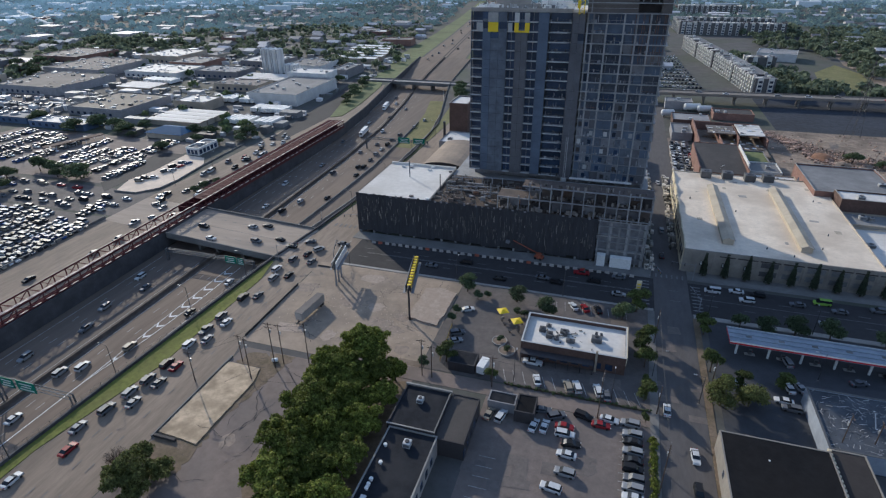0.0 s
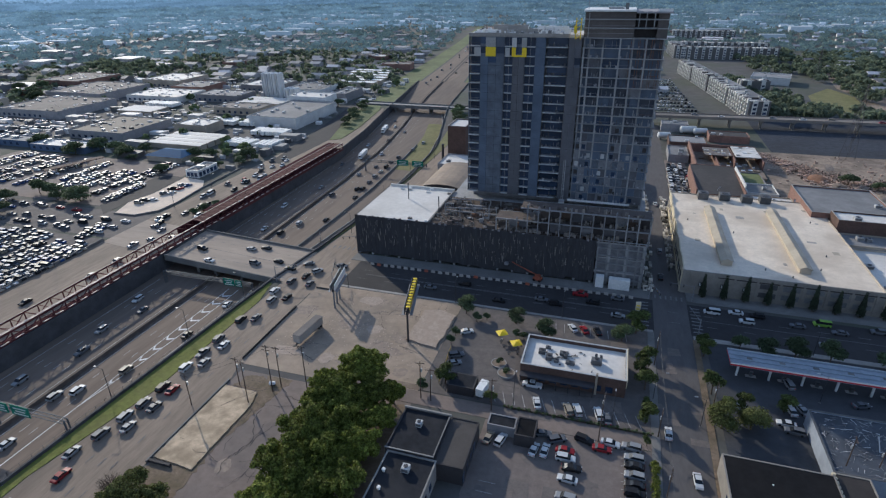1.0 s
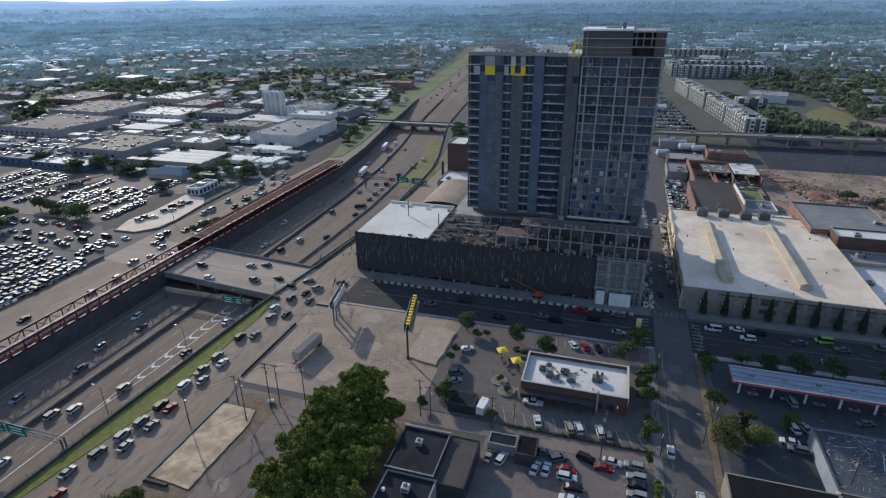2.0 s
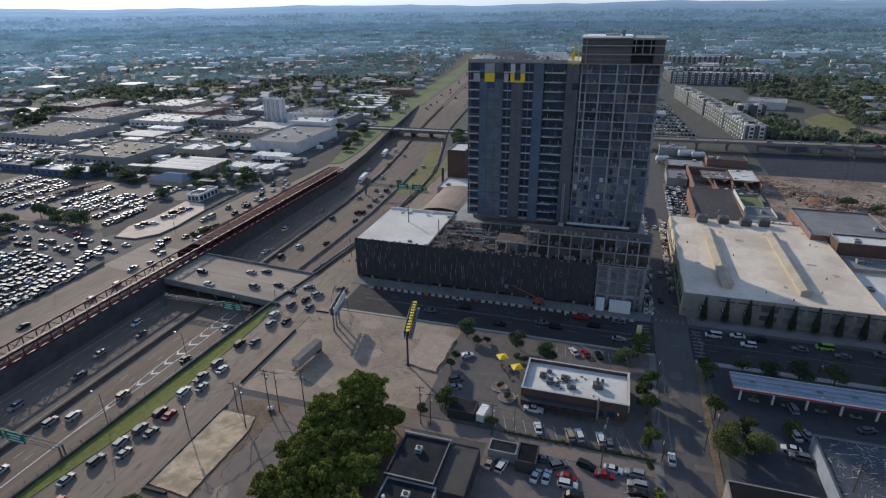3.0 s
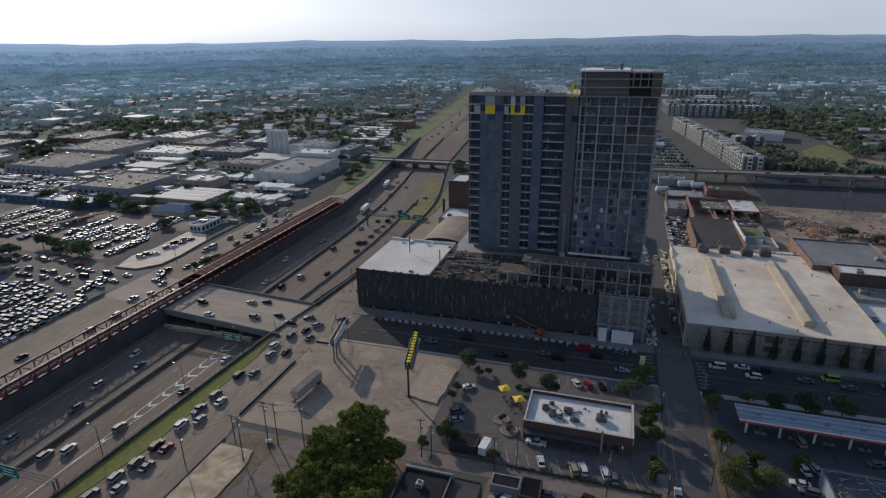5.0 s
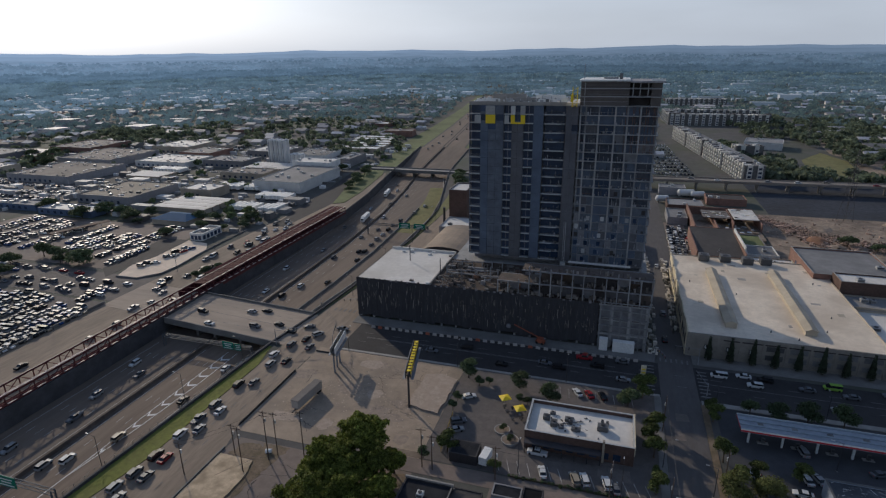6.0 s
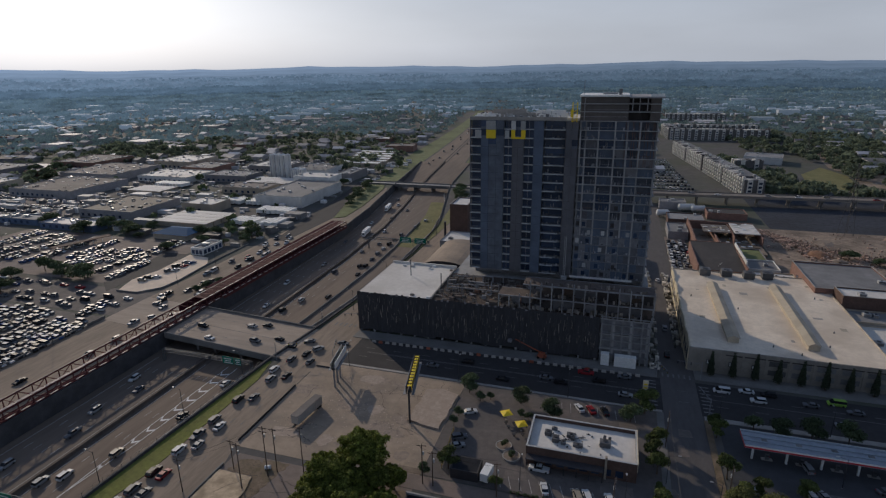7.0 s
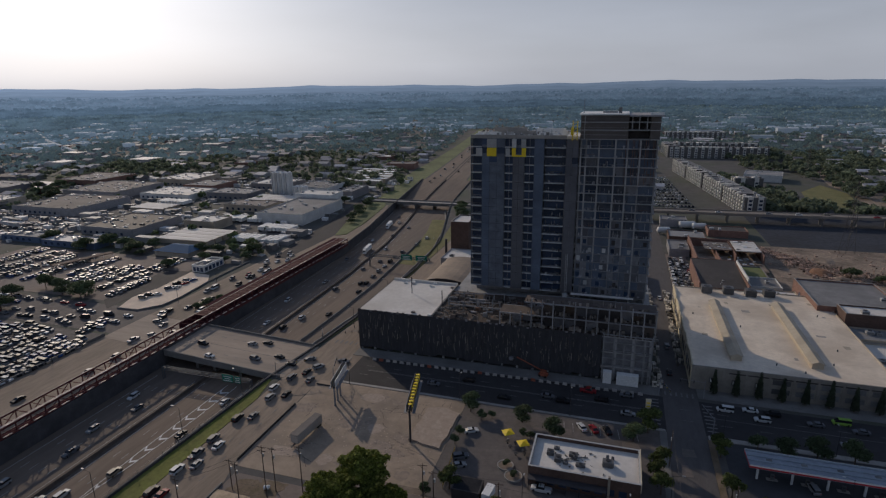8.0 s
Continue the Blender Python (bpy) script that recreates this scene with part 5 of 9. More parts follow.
gantry(-156, -128.6, 79.4, -6.2, 1.4, [(-150.5, 5, 3.2, -0.7), (-143.5, 6.5, 3.4, -0.7)], "steel lattice gantry with green road signs over the motorway")
gantry(-170, -128.5, 161.6, -6.2, -1.9, [(-138.5, 5, 3.2, -0.7), (-134.0, 3, 3.0, -0.7)], "steel lattice gantry with a green sign before the bridge")
gantry(-152, -110.5, 322, -6.2, 0.6, [(-126, 7.5, 3.6, -0.7), (-116, 7.5, 3.6, -0.7)], "steel gantry with two green road signs beyond the bridge")


# ---- poles, lamps and billboards ----
def utility_pole(x, y, h, arms=1, turn=0):
    ob = thing("utility_pole", "dark wooden utility pole with cross-arm and insulators", "utility pole", (x, y, 0), turn, "utility poles")
    part("pole", Geo().tube([((0, 0, 0), 0.16), ((0, 0, h * 0.6), 0.13), ((0.02, 0, h), 0.1)]), WOOD_POLE, ob)
    for k in range(arms):
        z = h - 0.6 - k * 1.1
        a = part("cross_arm", Geo().box(-1.25, 1.25, -0.16, -0.04, z, z + 0.14), WOOD_POLE, ob)
        for dx in (-1.1, -0.45, 0.45, 1.1):
            part("insulator", Geo().tube([((dx, -0.1, z + 0.14), 0.06), ((dx, -0.1, z + 0.32), 0.04)], sides=6), GREY_WALL, a)
        part("brace", Geo().beam((-0.8, -0.1, z + 0.02), (0, -0.1, z - 0.7), 0.03), WOOD_POLE, ob)
    part("transformer", Geo().tube([((0.34, 0.1, h - 3.4), 0.24), ((0.34, 0.1, h - 2.4), 0.24)]), UNIT_METAL, ob)
    return ob


POLES = [(-84.5, 107.1, 16.0, 2, 0), (-83.2, 109.5, 14.0, 1, 0), (-88.3, 100.9, 14.5, 1, 0), (-95.4, 107, 9.7, 1, 0), (-75.8, 111, 15, 1, 0), (-103, 95.8, 10.5, 1, 0), (5, 113.3, 15.3, 2, 80), (19.2, 93.3, 15.4, 2, 85),
         (20.0, 62, 15, 2, 85), (19.4, 119.1, 9, 1, 85), (-43.1, 116.2, 12.6, 1, 10), (-40.2, 116.1, 11, 1, 10), (-23.3, 117, 10.6, 1, 10), (33, 131, 11, 1, 85), (59, 116.5, 13, 1, 85), (66, 118, 11, 1, 85), (19.4, 150, 12, 1, 85)]
for p in POLES:
    utility_pole(*p)


def cable(pts, sag=0.7):
    g = Geo()
    line = [Vector(pts[0])]
    for a, b in zip(pts, pts[1:]):
        a, b = Vector(a), Vector(b)
        line += [a.lerp(b, k / 8) - Vector((0, 0, sag * 4 * (k / 8) * (1 - k / 8))) for k in range(1, 9)]
    for i, p in enumerate(line):
        g.v += [tuple(p + Vector(o)) for o in ((-0.025, 0, 0), (0.025, 0, 0), (0, 0, 0.04))]
        if i:
            n = i * 3
            g.f += [(n - 3 + j, n - 3 + (j + 1) % 3, n + (j + 1) % 3, n + j) for j in range(3)]
    return tagged(new("power_cable", g.mesh("power_cable", DARK_STEEL)), "thin black power cable strung between poles", "cable", "power cables")


for dx in (-1.1, 1.1):
    cable([(19.2 + dx * 0.1, 62 + dx, 14.6), (19.2 + dx * 0.1, 93.3 + dx, 15.0), (19.4, 150, 11.6)], 0.9)
    cable([(19.2, 93.3 + dx, 15.0), (5, 113.3 + dx, 15.0), (-23.3, 117 + dx, 10.2), (-43.1, 116.2 + dx, 12.2)], 0.9)
    cable([(-75.8 + dx, 111, 14.6), (-84.5 + dx, 107.1, 15.6), (-103 + dx, 95.8, 10.0)], 0.8)


def lamp_post(x, y, h=9.5, turn=0, z=0.0, arm=2.2):
    ob = thing("street_lamp", "slim grey street lamp with a curved arm", "street lamp", (x, y, z), turn, "street lamps")
    part("post", Geo().tube([((0, 0, 0), 0.12), ((0, 0, h), 0.07)], sides=6), DARK_STEEL, ob)
    part("arm", Geo().beam((0, 0, h - 0.2), (arm, 0, h + 0.35), 0.05), DARK_STEEL, ob)
    part("lamp_head", Geo().box(arm - 0.15, arm + 0.65, -0.14, 0.14, h + 0.28, h + 0.44), UNIT_METAL, ob)
    part("base_plate", Geo().box(-0.2, 0.2, -0.2, 0.2, 0, 0.15), CONCRETE, ob)
    return ob


for y in (60, 92, 124, 150):
    lamp_post(-127.0 + 0.15 if y < 130 else -123.6, y, 10, 180)
for y in (215, 255, 295, 340):
    lamp_post(-111, y, 10, 180)
for x, y, a in ((-90, 167.9, 90), (-48, 168.7, 90), (-10, 168.7, 90), (36, 168.2, 90), (66, 168.2, 90), (96, 168.2, 90), (-214, 150, 0), (-214, 120, 0), (-214, 220, 0), (-214, 250, 0), (18.6, 134, 0), (62, 145, 180), (30, 126, 180), (-18, 121, 90), (8, 120.6, 90)):
    lamp_post(x, y, 9, a)
for i in range(16):
    lamp_post(-285 + (i % 4) * 20 + (0 if i < 8 else -85), 130 + (i // 4) * 14 + (0 if i < 8 else 72), 9, 45)


def traffic_mast(x, y, turn, arm):
    ob = thing("traffic_signal", "grey traffic signal mast with hanging signal heads", "traffic signal", (x, y, 0), turn, "traffic signals")
    part("post", Geo().tube([((0, 0, 0), 0.16), ((0, 0, 7), 0.11)], sides=8), STEEL, ob)
    part("mast_arm", Geo().beam((0, 0, 6.2), (arm, 0, 6.6), 0.08), STEEL, ob)
    for k in range(3):
        d = arm * (0.45 + 0.27 * k)
        h = part("signal_head", Geo().box(d - 0.17, d + 0.17, -0.15, 0.15, 5.5, 6.5), DARK_STEEL, ob)
        for j, m in enumerate((SIGN_GREEN, YELLOW, RED_PAINT)):
            part("lens", Geo().tube([((d, -0.15, 5.68 + j * 0.32), 0.11), ((d, -0.19, 5.68 + j * 0.32), 0.11)], Vector((1, 0, 0)), Vector((0, 0, 1)), 8), m, h)


traffic_mast(-119.0, 164.5, 30, 11)
traffic_mast(-97, 201, 200, 10)
traffic_mast(-118.5, 199.5, -60, 9)
traffic_mast(-95.5, 166, 110, 9)
traffic_mast(33.2, 169.0, 110, 8)
traffic_mast(18.8, 191.2, -70, 8)
traffic_mast(33.4, 192.5, 180, 8)


def billboard(name, x, y, turn, post_h, wide, high, posts, edge, label):
    ob = thing(name, label, "billboard", (x, y, 0), turn)
    for p in posts:
        part("post", Geo().tube([((p, 0, 0), 0.34), ((p, 0, post_h + high * 0.3), 0.32)], sides=10), DARK_STEEL if edge else STEEL, ob)
    for s in (-1, 1):
        part("sign_face", Geo().box(-wide / 2, wide / 2, s * 0.75 - 0.1, s * 0.75 + 0.1, post_h, post_h + high), (DARK_STEEL if edge else UNIT_METAL) if s > 0 else (DARK_STEEL if edge else WHITE_PAINT), ob)
        n = int(wide / 1.5)
        for i in range(n + 1):
            xx = -wide / 2 + wide * i / n
            part("frame_stud", Geo().box(xx - 0.06, xx + 0.06, s * 0.6 - 0.06, s * 0.6 + 0.06, post_h - 0.3, post_h + high), DARK_STEEL, ob)
        part("catwalk", Geo().box(-wide / 2, wide / 2, s * 0.85 + (0.0 if s > 0 else -0.9), s * 0.85 + (0.9 if s > 0 else 0.0), post_h - 0.45, post_h - 0.35), STEEL, ob)
    part("torsion_beam", Geo().box(-wide / 2, wide / 2, -0.3, 0.3, post_h - 0.3, post_h + 0.3), DARK_STEEL, ob)
    if edge:
        n = 22
        for i in range(0, n, 2):
            xx = -wide / 2 + wide * i / n
            part("edge_panel", Geo().box(xx, xx + wide / n, -0.95, 0.3, post_h + high, post_h + high + 0.16), YELLOW, ob, "yellow top panel")
            part("stripe_panel", Geo().box(xx, xx + wide / n * 0.8, -1.0, -0.86, post_h + 1.4, post_h + high - 0.1), YELLOW, ob)
    return ob


billboard("billboard", -57.9, 150.0, 102.4, 10.9, 20.0, 2.4, (-9.4,), True, "tall steel billboard with yellow edge panels on one post")
billboard("billboard", -89.4, 159.2, 101, 7.4, 14.0, 2.4, (-6.2, -3.0, 0.4), False, "pale steel billboard on three dark posts")

# traffic barriers along the podium
bar = thing("road_barrier", "white plastic road barrier standing along the kerb", "barrier", (-89, 188.2, 0.035), group="road barriers")
g = Geo()
for s in (0,):
    g.v += [(-0.8, -0.3, 0), (0.8, -0.3, 0), (0.8, 0.3, 0), (-0.8, 0.3, 0), (-0.75, -0.1, 0.95), (0.75, -0.1, 0.95), (0.75, 0.1, 0.95), (-0.75, 0.1, 0.95)]
    g.f += [(3, 2, 1, 0), (4, 5, 6, 7), (0, 1, 5, 4), (1, 2, 6, 5), (2, 3, 7, 6), (3, 0, 4, 7)]
part("body", g, DULL_WHITE, bar)
part("foot", Geo().box(-0.85, 0.85, -0.34, 0.34, 0, 0.1), DULL_WHITE, bar)
rb = random.Random(5)
orange = None
for i in range(1, 36):
    src = bar
    if i % 7 == 1:
        if orange is None:
            orange = thing("road_barrier", "orange plastic road barrier standing along the kerb", "barrier", (-89 + i * 2.9, 188.2, 0.035), rb.uniform(-4, 4), "road barriers")
            part("body", g.mesh("body", ORANGE), None, orange)
            part("foot", Geo().box(-0.85, 0.85, -0.34, 0.34, 0, 0.1), ORANGE, orange)
            continue
        src = orange
    copy_thing(src, pose(-89 + i * 2.9, 188.2 + 0.03 * i + rb.uniform(-0.15, 0.15), 0.035, 0, 0, rb.uniform(-5, 5)))

lift = thing("boom_lift", "orange boom lift with raised arm beside the podium", "boom lift", (-22, 193.0, 0.15), 165)
part("chassis", Geo().box(-1.6, 1.6, -1.0, 1.0, 0.5, 1.5), ORANGE, lift)
part("turret", Geo().box(-0.9, 0.9, -0.8, 0.8, 1.5, 2.4), ORANGE, lift)
part("boom", Geo().beam((0, 0, 2.2), (11, 0, 5.2), 0.22), ORANGE, lift)
part("jib", Geo().beam((11, 0, 5.2), (13, 0, 4.6), 0.14), DARK_STEEL, lift)
part("basket", Geo().box(12.6, 14.0, -0.8, 0.8, 3.6, 4.7), STEEL, lift)
for sx in (-1.1, 1.1):
    for sy in (-1.0, 1.0):
        part("wheel", Geo().tube([((sx, sy - 0.15, 0.5), 0.5), ((sx, sy + 0.15, 0.5), 0.5)], Vector((1, 0, 0)), Vector((0, 0, 1)), 12), RUBBER, lift)

# fence on the retaining wall
fen = thing("wall_fence", "dark steel fence along the top of the retaining wall", "fence", (-127.2, 100, 0.9))
for i in range(40):
    y = -56 + i * 3.0
    dx = east_edge(100 + y) + 127.5
    part("post", Geo().box(dx - 0.04, dx + 0.04, y - 0.04, y + 0.04, 0, 1.3), DARK_STEEL, fen)
    if i < 39:
        dx2 = east_edge(103 + y) + 127.5
        for z in (0.5, 1.2):
            part("rail", Geo().beam((dx, y, z), (dx2, y + 3.0, z), 0.035), DARK_STEEL, fen)


# ---- restaurant ----
rest = building("restaurant", -18.2, 11, 132, 147.3, 5.9, BRICK_DARK, WHITE_ROOF, "single-storey dark brick restaurant with a white flat roof", "restaurant", parapet=1.1, cap=UNIT_METAL,
                openings=[("s", -15 + i * 3.1, 0.9, 2.0, 2.0) for i in range(8)] + [("e", 135 + i * 3, 0.9, 1.6, 2.0) for i in range(4)])
cx, cy = -3.6, 139.65
part("porch_roof", Geo().prism([(-14.4, -10.2), (6.2, -10.2), (6.2, -7.72), (-14.4, -7.72)], 3.3, 3.55), METAL_DARK, rest, "dark metal porch roof")
for i in range(7):
    part("porch_post", Geo().box(-14.2 + i * 3.35, -14.0 + i * 3.35, -10.0, -9.8, 0.06, 3.3), DARK_STEEL, rest)
part("entrance_pier", Geo().box(6.4, 7.0, -8.4, -7.7, 0.05, 7.0), STUCCO, rest, "pale stucco pier")
part("east_band", Geo().box(14.62, 14.8, -7.6, 7.6, 3.4, 6.3), CREAM, rest, "cream fascia")
for x, y, a, b, c in ((-9.5, 0.5, 1.0, 0.9, 1.2), (-7.2, -1.8, 0.9, 1.2, 1.3), (-3.2, 1.2, 1.2, 0.8, 1.0), (-5.0, -2.6, 0.7, 0.7, 0.9), (-1.0, -2.8, 1.3, 0.6, 0.9), (-2.6, -0.2, 0.5, 0.5, 1.2), (6.2, -0.5, 1.5, 1.0, 1.7), (6.0, 2.8, 0.4, 0.4, 0.9), (7.4, 2.6, 0.4, 0.4, 0.8), (-8.0, 3.2, 0.8, 0.5, 0.8)):
    hvac(rest, x, y, 4.8, a, b, c, UNIT_DARK)
for i in range(5):
    part("roof_duct", Geo().beam((-8 + i * 1.7, -3.0 + i, 5.1), (-6 + i * 1.7, -1.0 + i * 0.6, 5.1), 0.14, 6), UNIT_DARK, rest)

ra = random.Random(31)
for i in range(34):
    x, y, l = ra.gauss(-3, 4.5), ra.gauss(0.2, 2.4), ra.uniform(0.2, 1.1)
    if abs(x) < 13 and abs(y) < 5.8:
        part("roof_scrap", Geo().beam((x, y, 4.86), (x + l * ra.uniform(-1, 1), y + l * ra.uniform(-1, 1), 4.9 + ra.uniform(0, 0.3)), ra.uniform(0.05, 0.22), 5), ra.choice([UNIT_DARK, DARK_STEEL, TAN_ROOF, UNIT_DARK]), rest)
# patio
for x, y in ((-27.3, 150.7), (-21.9, 146.4)):
    u = thing("patio_umbrella", "square yellow patio umbrella on a pole", "umbrella", (x, y, 0.06), random.uniform(0, 40), "patio umbrellas")
    g = Geo()
    s = 1.7
    for k in range(4):
        a, b = k * math.pi / 2 + math.pi / 4, (k + 1) * math.pi / 2 + math.pi / 4
        g.face((0, 0, 3.0), (s * 1.35 * math.cos(a), s * 1.35 * math.sin(a), 2.4), (s * 1.35 * math.cos(b), s * 1.35 * math.sin(b), 2.4))
    part("canopy", g, YELLOW, u)
    part("pole", Geo().tube([((0, 0, 0), 0.05), ((0, 0, 3.0), 0.04)], sides=6), STEEL, u)
    part("base", Geo().tube([((0, 0, 0), 0.4), ((0, 0, 0.15), 0.35)], sides=10), CONCRETE, u)
tb = thing("patio_table", "dark round patio table on a centre foot", "table", (-24.5, 148.6, 0.06), group="patio tables")
part("tabletop", Geo().tube([((0, 0, 0.7), 0.6), ((0, 0, 0.75), 0.6)], sides=12), DARK_STEEL, tb)
part("stem", Geo().tube([((0, 0, 0), 0.08), ((0, 0, 0.7), 0.06)], sides=6), DARK_STEEL, tb)
part("foot", Geo().tube([((0, 0, 0), 0.35), ((0, 0, 0.05), 0.3)], sides=8), DARK_STEEL, tb)
for x, y in ((-22.4, 150.5), (-25.8, 146.5), (-21.0, 144.0), (-23.5, 143.2), (-20.6, 148.4), (-27.0, 148.5)):
    copy_thing(tb, pose(x, y, 0.06))
for x, y, r, n in ((-25.5, 137.5, 2.4, 0), (-22.5, 133.5, 2.6, 1)):
    pl = thing("round_planter", "low round concrete planter with dark shrubs", "planter", (x, y, 0.06), group="round planters")
    g = Geo()
    for k in range(16):
        a, b = 2 * math.pi * k / 16, 2 * math.pi * (k + 1) / 16
        for r0, r1, z in ((r, r - 0.3, 0.5),):
            g.face((r0 * math.cos(a), r0 * math.sin(a), z), (r0 * math.cos(b), r0 * math.sin(b), z), (r1 * math.cos(b), r1 * math.sin(b), z), (r1 * math.cos(a), r1 * math.sin(a), z))
            g.face((r0 * math.cos(a), r0 * math.sin(a), 0), (r0 * math.cos(b), r0 * math.sin(b), 0), (r0 * math.cos(b), r0 * math.sin(b), z), (r0 * math.cos(a), r0 * math.sin(a), z))
    part("rim", g, CONCRETE, pl)
    part("soil", Geo().tube([((0, 0, 0), r - 0.28), ((0, 0, 0.4), r - 0.28)], sides=16), DIRT, pl)
fence = thing("yellow_fence", "weathered yellow timber fence along the vacant lot", "fence", (-40.8, 132, 0.06), 4.7)
for i in range(13):
    part("post", Geo().box(-0.06, 0.06, -8.6 + i * 1.43, -8.48 + i * 1.43, 0, 1.5), OCHRE, fence)
for i in range(12):
    for z in (0.3, 0.75, 1.2):
        part("rail_board", Geo().box(-0.1, -0.06, -8.55 + i * 1.43, -7.13 + i * 1.43, z, z + 0.26), OCHRE, fence)
shed = building("carport", -36.8, -29.2, 120.6, 126.4, 3.0, DARK_WALL, TAR_GREY, "low dark flat-roofed carport by the alley", "carport", parapet=0.04)
truck = thing("box_trailer", "small white box trailer parked by the alley", "trailer", (-27.2, 122.9, 0.06), -8)
part("box", Geo().box(-1.1, 1.1, -2.4, 2.4, 0.7, 3.1), WHITE_PAINT, truck)
part("drawbar", Geo().box(-0.1, 0.1, -3.6, -2.4, 0.5, 0.7), DARK_STEEL, truck)
for s in (-1, 1):
    part("wheel", Geo().tube([((s * 0.95 - 0.12, 0, 0.4), 0.4), ((s * 0.95 + 0.12, 0, 0.4), 0.4)], Vector((0, 1, 0)), Vector((0, 0, 1)), 10), RUBBER, truck)

# ---- dark flat-roofed row beside the near car park ----
row_a = building("workshop", -43.3, -31.3, 91.1, 105.4, 6.0, DARK_WALL, TAR_GREY, "dark workshop with a tar roof and pale cornice", "workshop", parapet=0.3)
part("cornice", Geo().box(-6.1, 6.1, -7.25, -6.95, 6.0, 6.2), CONCRETE, row_a, "chipped pale cornice")
part("side_coping", Geo().box(5.75, 6.05, -6.9, 6.8, 6.0, 6.15), CONCRETE_DARK, row_a)
part("cornice", Geo().box(-6.2, 6.2, 6.9, 7.4, 6.0, 6.45), CONCRETE, row_a, "chipped pale cornice")
hvac(row_a, -0.6, 2.0, 5.7, 0.8, 0.8, 1.3)
building("workshop", -31.2, -24, 90.4, 106.2, 5.2, DARK_WALL, TAR_BROWN, "brown-roofed workshop wing beside the car park", "workshop", parapet=0.22, openings=[("e", 91 + i * 3.2, 1, 1.6, 2.2) for i in range(4)])
row_c = building("workshop", -42.6, -30.4, 48, 91.0, 5.4, CONCRETE, TAR_GREY, "long pale-walled workshop with black tar roof", "workshop", parapet=0.3, openings=[("e", 62 + i * 3.4, 1.4, 1.6, 2.0) for i in range(8)])
hvac(row_c, 0.2, 17.0, 5.1, 0.9, 0.9, 1.4)
for x, y in ((-4.6, 15.5), (-3.7, 10.5), (-3.9, 5.8), (-3.9, 4.4), (-3.9, 3.4)):
    part("roof_vent", Geo().tube([((x, y, 5.05), 0.32), ((x, y, 5.6), 0.3), ((x, y, 5.65), 0.5), ((x, y, 5.9), 0.42)], sides=10), WHITE_PAINT, row_c)
part("skylight", Geo().box(-4.4, -3.2, -3.5, 1.8, 5.05, 5.4), METAL_ROOF, row_c)
yard = building("storage_shed", -22.6, -15.4, 108.6, 112.8, 3.0, GREY_WALL, TAR_GREY, "low grey storage shed by the alley", "shed", parapet=0.2)
building("storage_shed", -15.2, -10.2, 106.2, 112.9, 3.6, DARK_WALL, BLACK_ROOF, "low dark lean-to by the alley", "shed", parapet=0.2)

# ---- buildings across the side street ----
blk = building("black_roofed_hall", 32.2, 55.0, 50, 111.2, 6.0, STUCCO_DULL, BLACK_ROOF, "tan-walled hall with a flat black tar roof", "hall", parapet=0.12,
               openings=[("w", 60 + i * 8, 2.8, 1.2, 1.6) for i in range(6)])
for x, y in ((-2, 24), (1, 12)):
    part("roof_vent", Geo().tube([((x, y, 5.4), 0.25), ((x, y, 6.0), 0.2)], sides=8), WHITE_PAINT, blk)
shd = building("ribbed_hall", 55.1, 62.6, 50, 113, 5.2, STUCCO_DULL, TAR_DIM, "narrow hall with brown roof and ribbed pale eaves", "hall", parapet=0.15)
for i in range(50):
    part("eaves_rib", Geo().box(-4.05, -3.4, -31 + i * 1.25, -30.4 + i * 1.25, 5.2, 5.75), CREAM, shd)
pale = building("depot", 55.6, 100, 113.3, 134.6, 5.0, DEPOT_WALL, DEPOT_ROOF, "pale depot with a patched blue-grey roof", "depot", parapet=0.35, cap=UNIT_DARK)
rd = random.Random(21)
for i in range(170):
    x, y = rd.uniform(-21, 18), rd.uniform(-5, 9.2)
    l, a = rd.uniform(0.4, 1.5), rd.gauss(-0.05, 0.5)
    part("roof_seam", Geo().beam((x, y, 4.7), (x + l * math.cos(a), y + l * math.sin(a), 4.74), rd.uniform(0.025, 0.06)), rd.choice([UNIT_METAL, GREY_WALL, GREY_WALL, DARK_STEEL]), pale)
g = Geo()
for i in range(420):
    x, y = rd.uniform(-21.5, 21.5), rd.uniform(-10, 10)
    l, a = rd.uniform(0.4, 2.2), rd.gauss(0.5, 0.9)
    g.beam((x, y, 4.68), (max(-21.8, min(21.8, x + l * math.cos(a))), max(-10.3, min(10.3, y + l * math.sin(a))), 4.72), rd.uniform(0.02, 0.06))
part("roof_scraps", g, CLUTTER, pale, "countless pale scraps and seams on the roofing")["kind"] = "stuff"
for i in range(5):
    part("roof_pipe", Geo().tube([((-19 + i * 9, rd.uniform(-5, 8), 4.5), 0.12), ((-19 + i * 9, 2, 7.0), 0.1)], sides=6), UNIT_METAL, pale)

# ---- fuel station ----
canopy = thing("fuel_canopy", "long white fuel station canopy with a red fascia stripe", "canopy", (69.6, 153, 0.04))
W, D, Z = 30.2, 3.7, 5.4
part("canopy_deck", Geo().box(-W, W, -D, D, Z - 0.75, Z), DEPOT_WALL, canopy)
for y in (-3.3, -1.1, 1.1, 3.3):
    part("roof_rib", Geo().box(-W + 0.1, W, y - 0.28, y + 0.28, Z, Z + 0.3), RIB_GREY, canopy)
part("fascia_stripe", Geo().box(-W - 0.05, W, -D - 0.06, -D, Z - 0.6, Z - 0.15), RED_PAINT, canopy, "red fascia stripe")
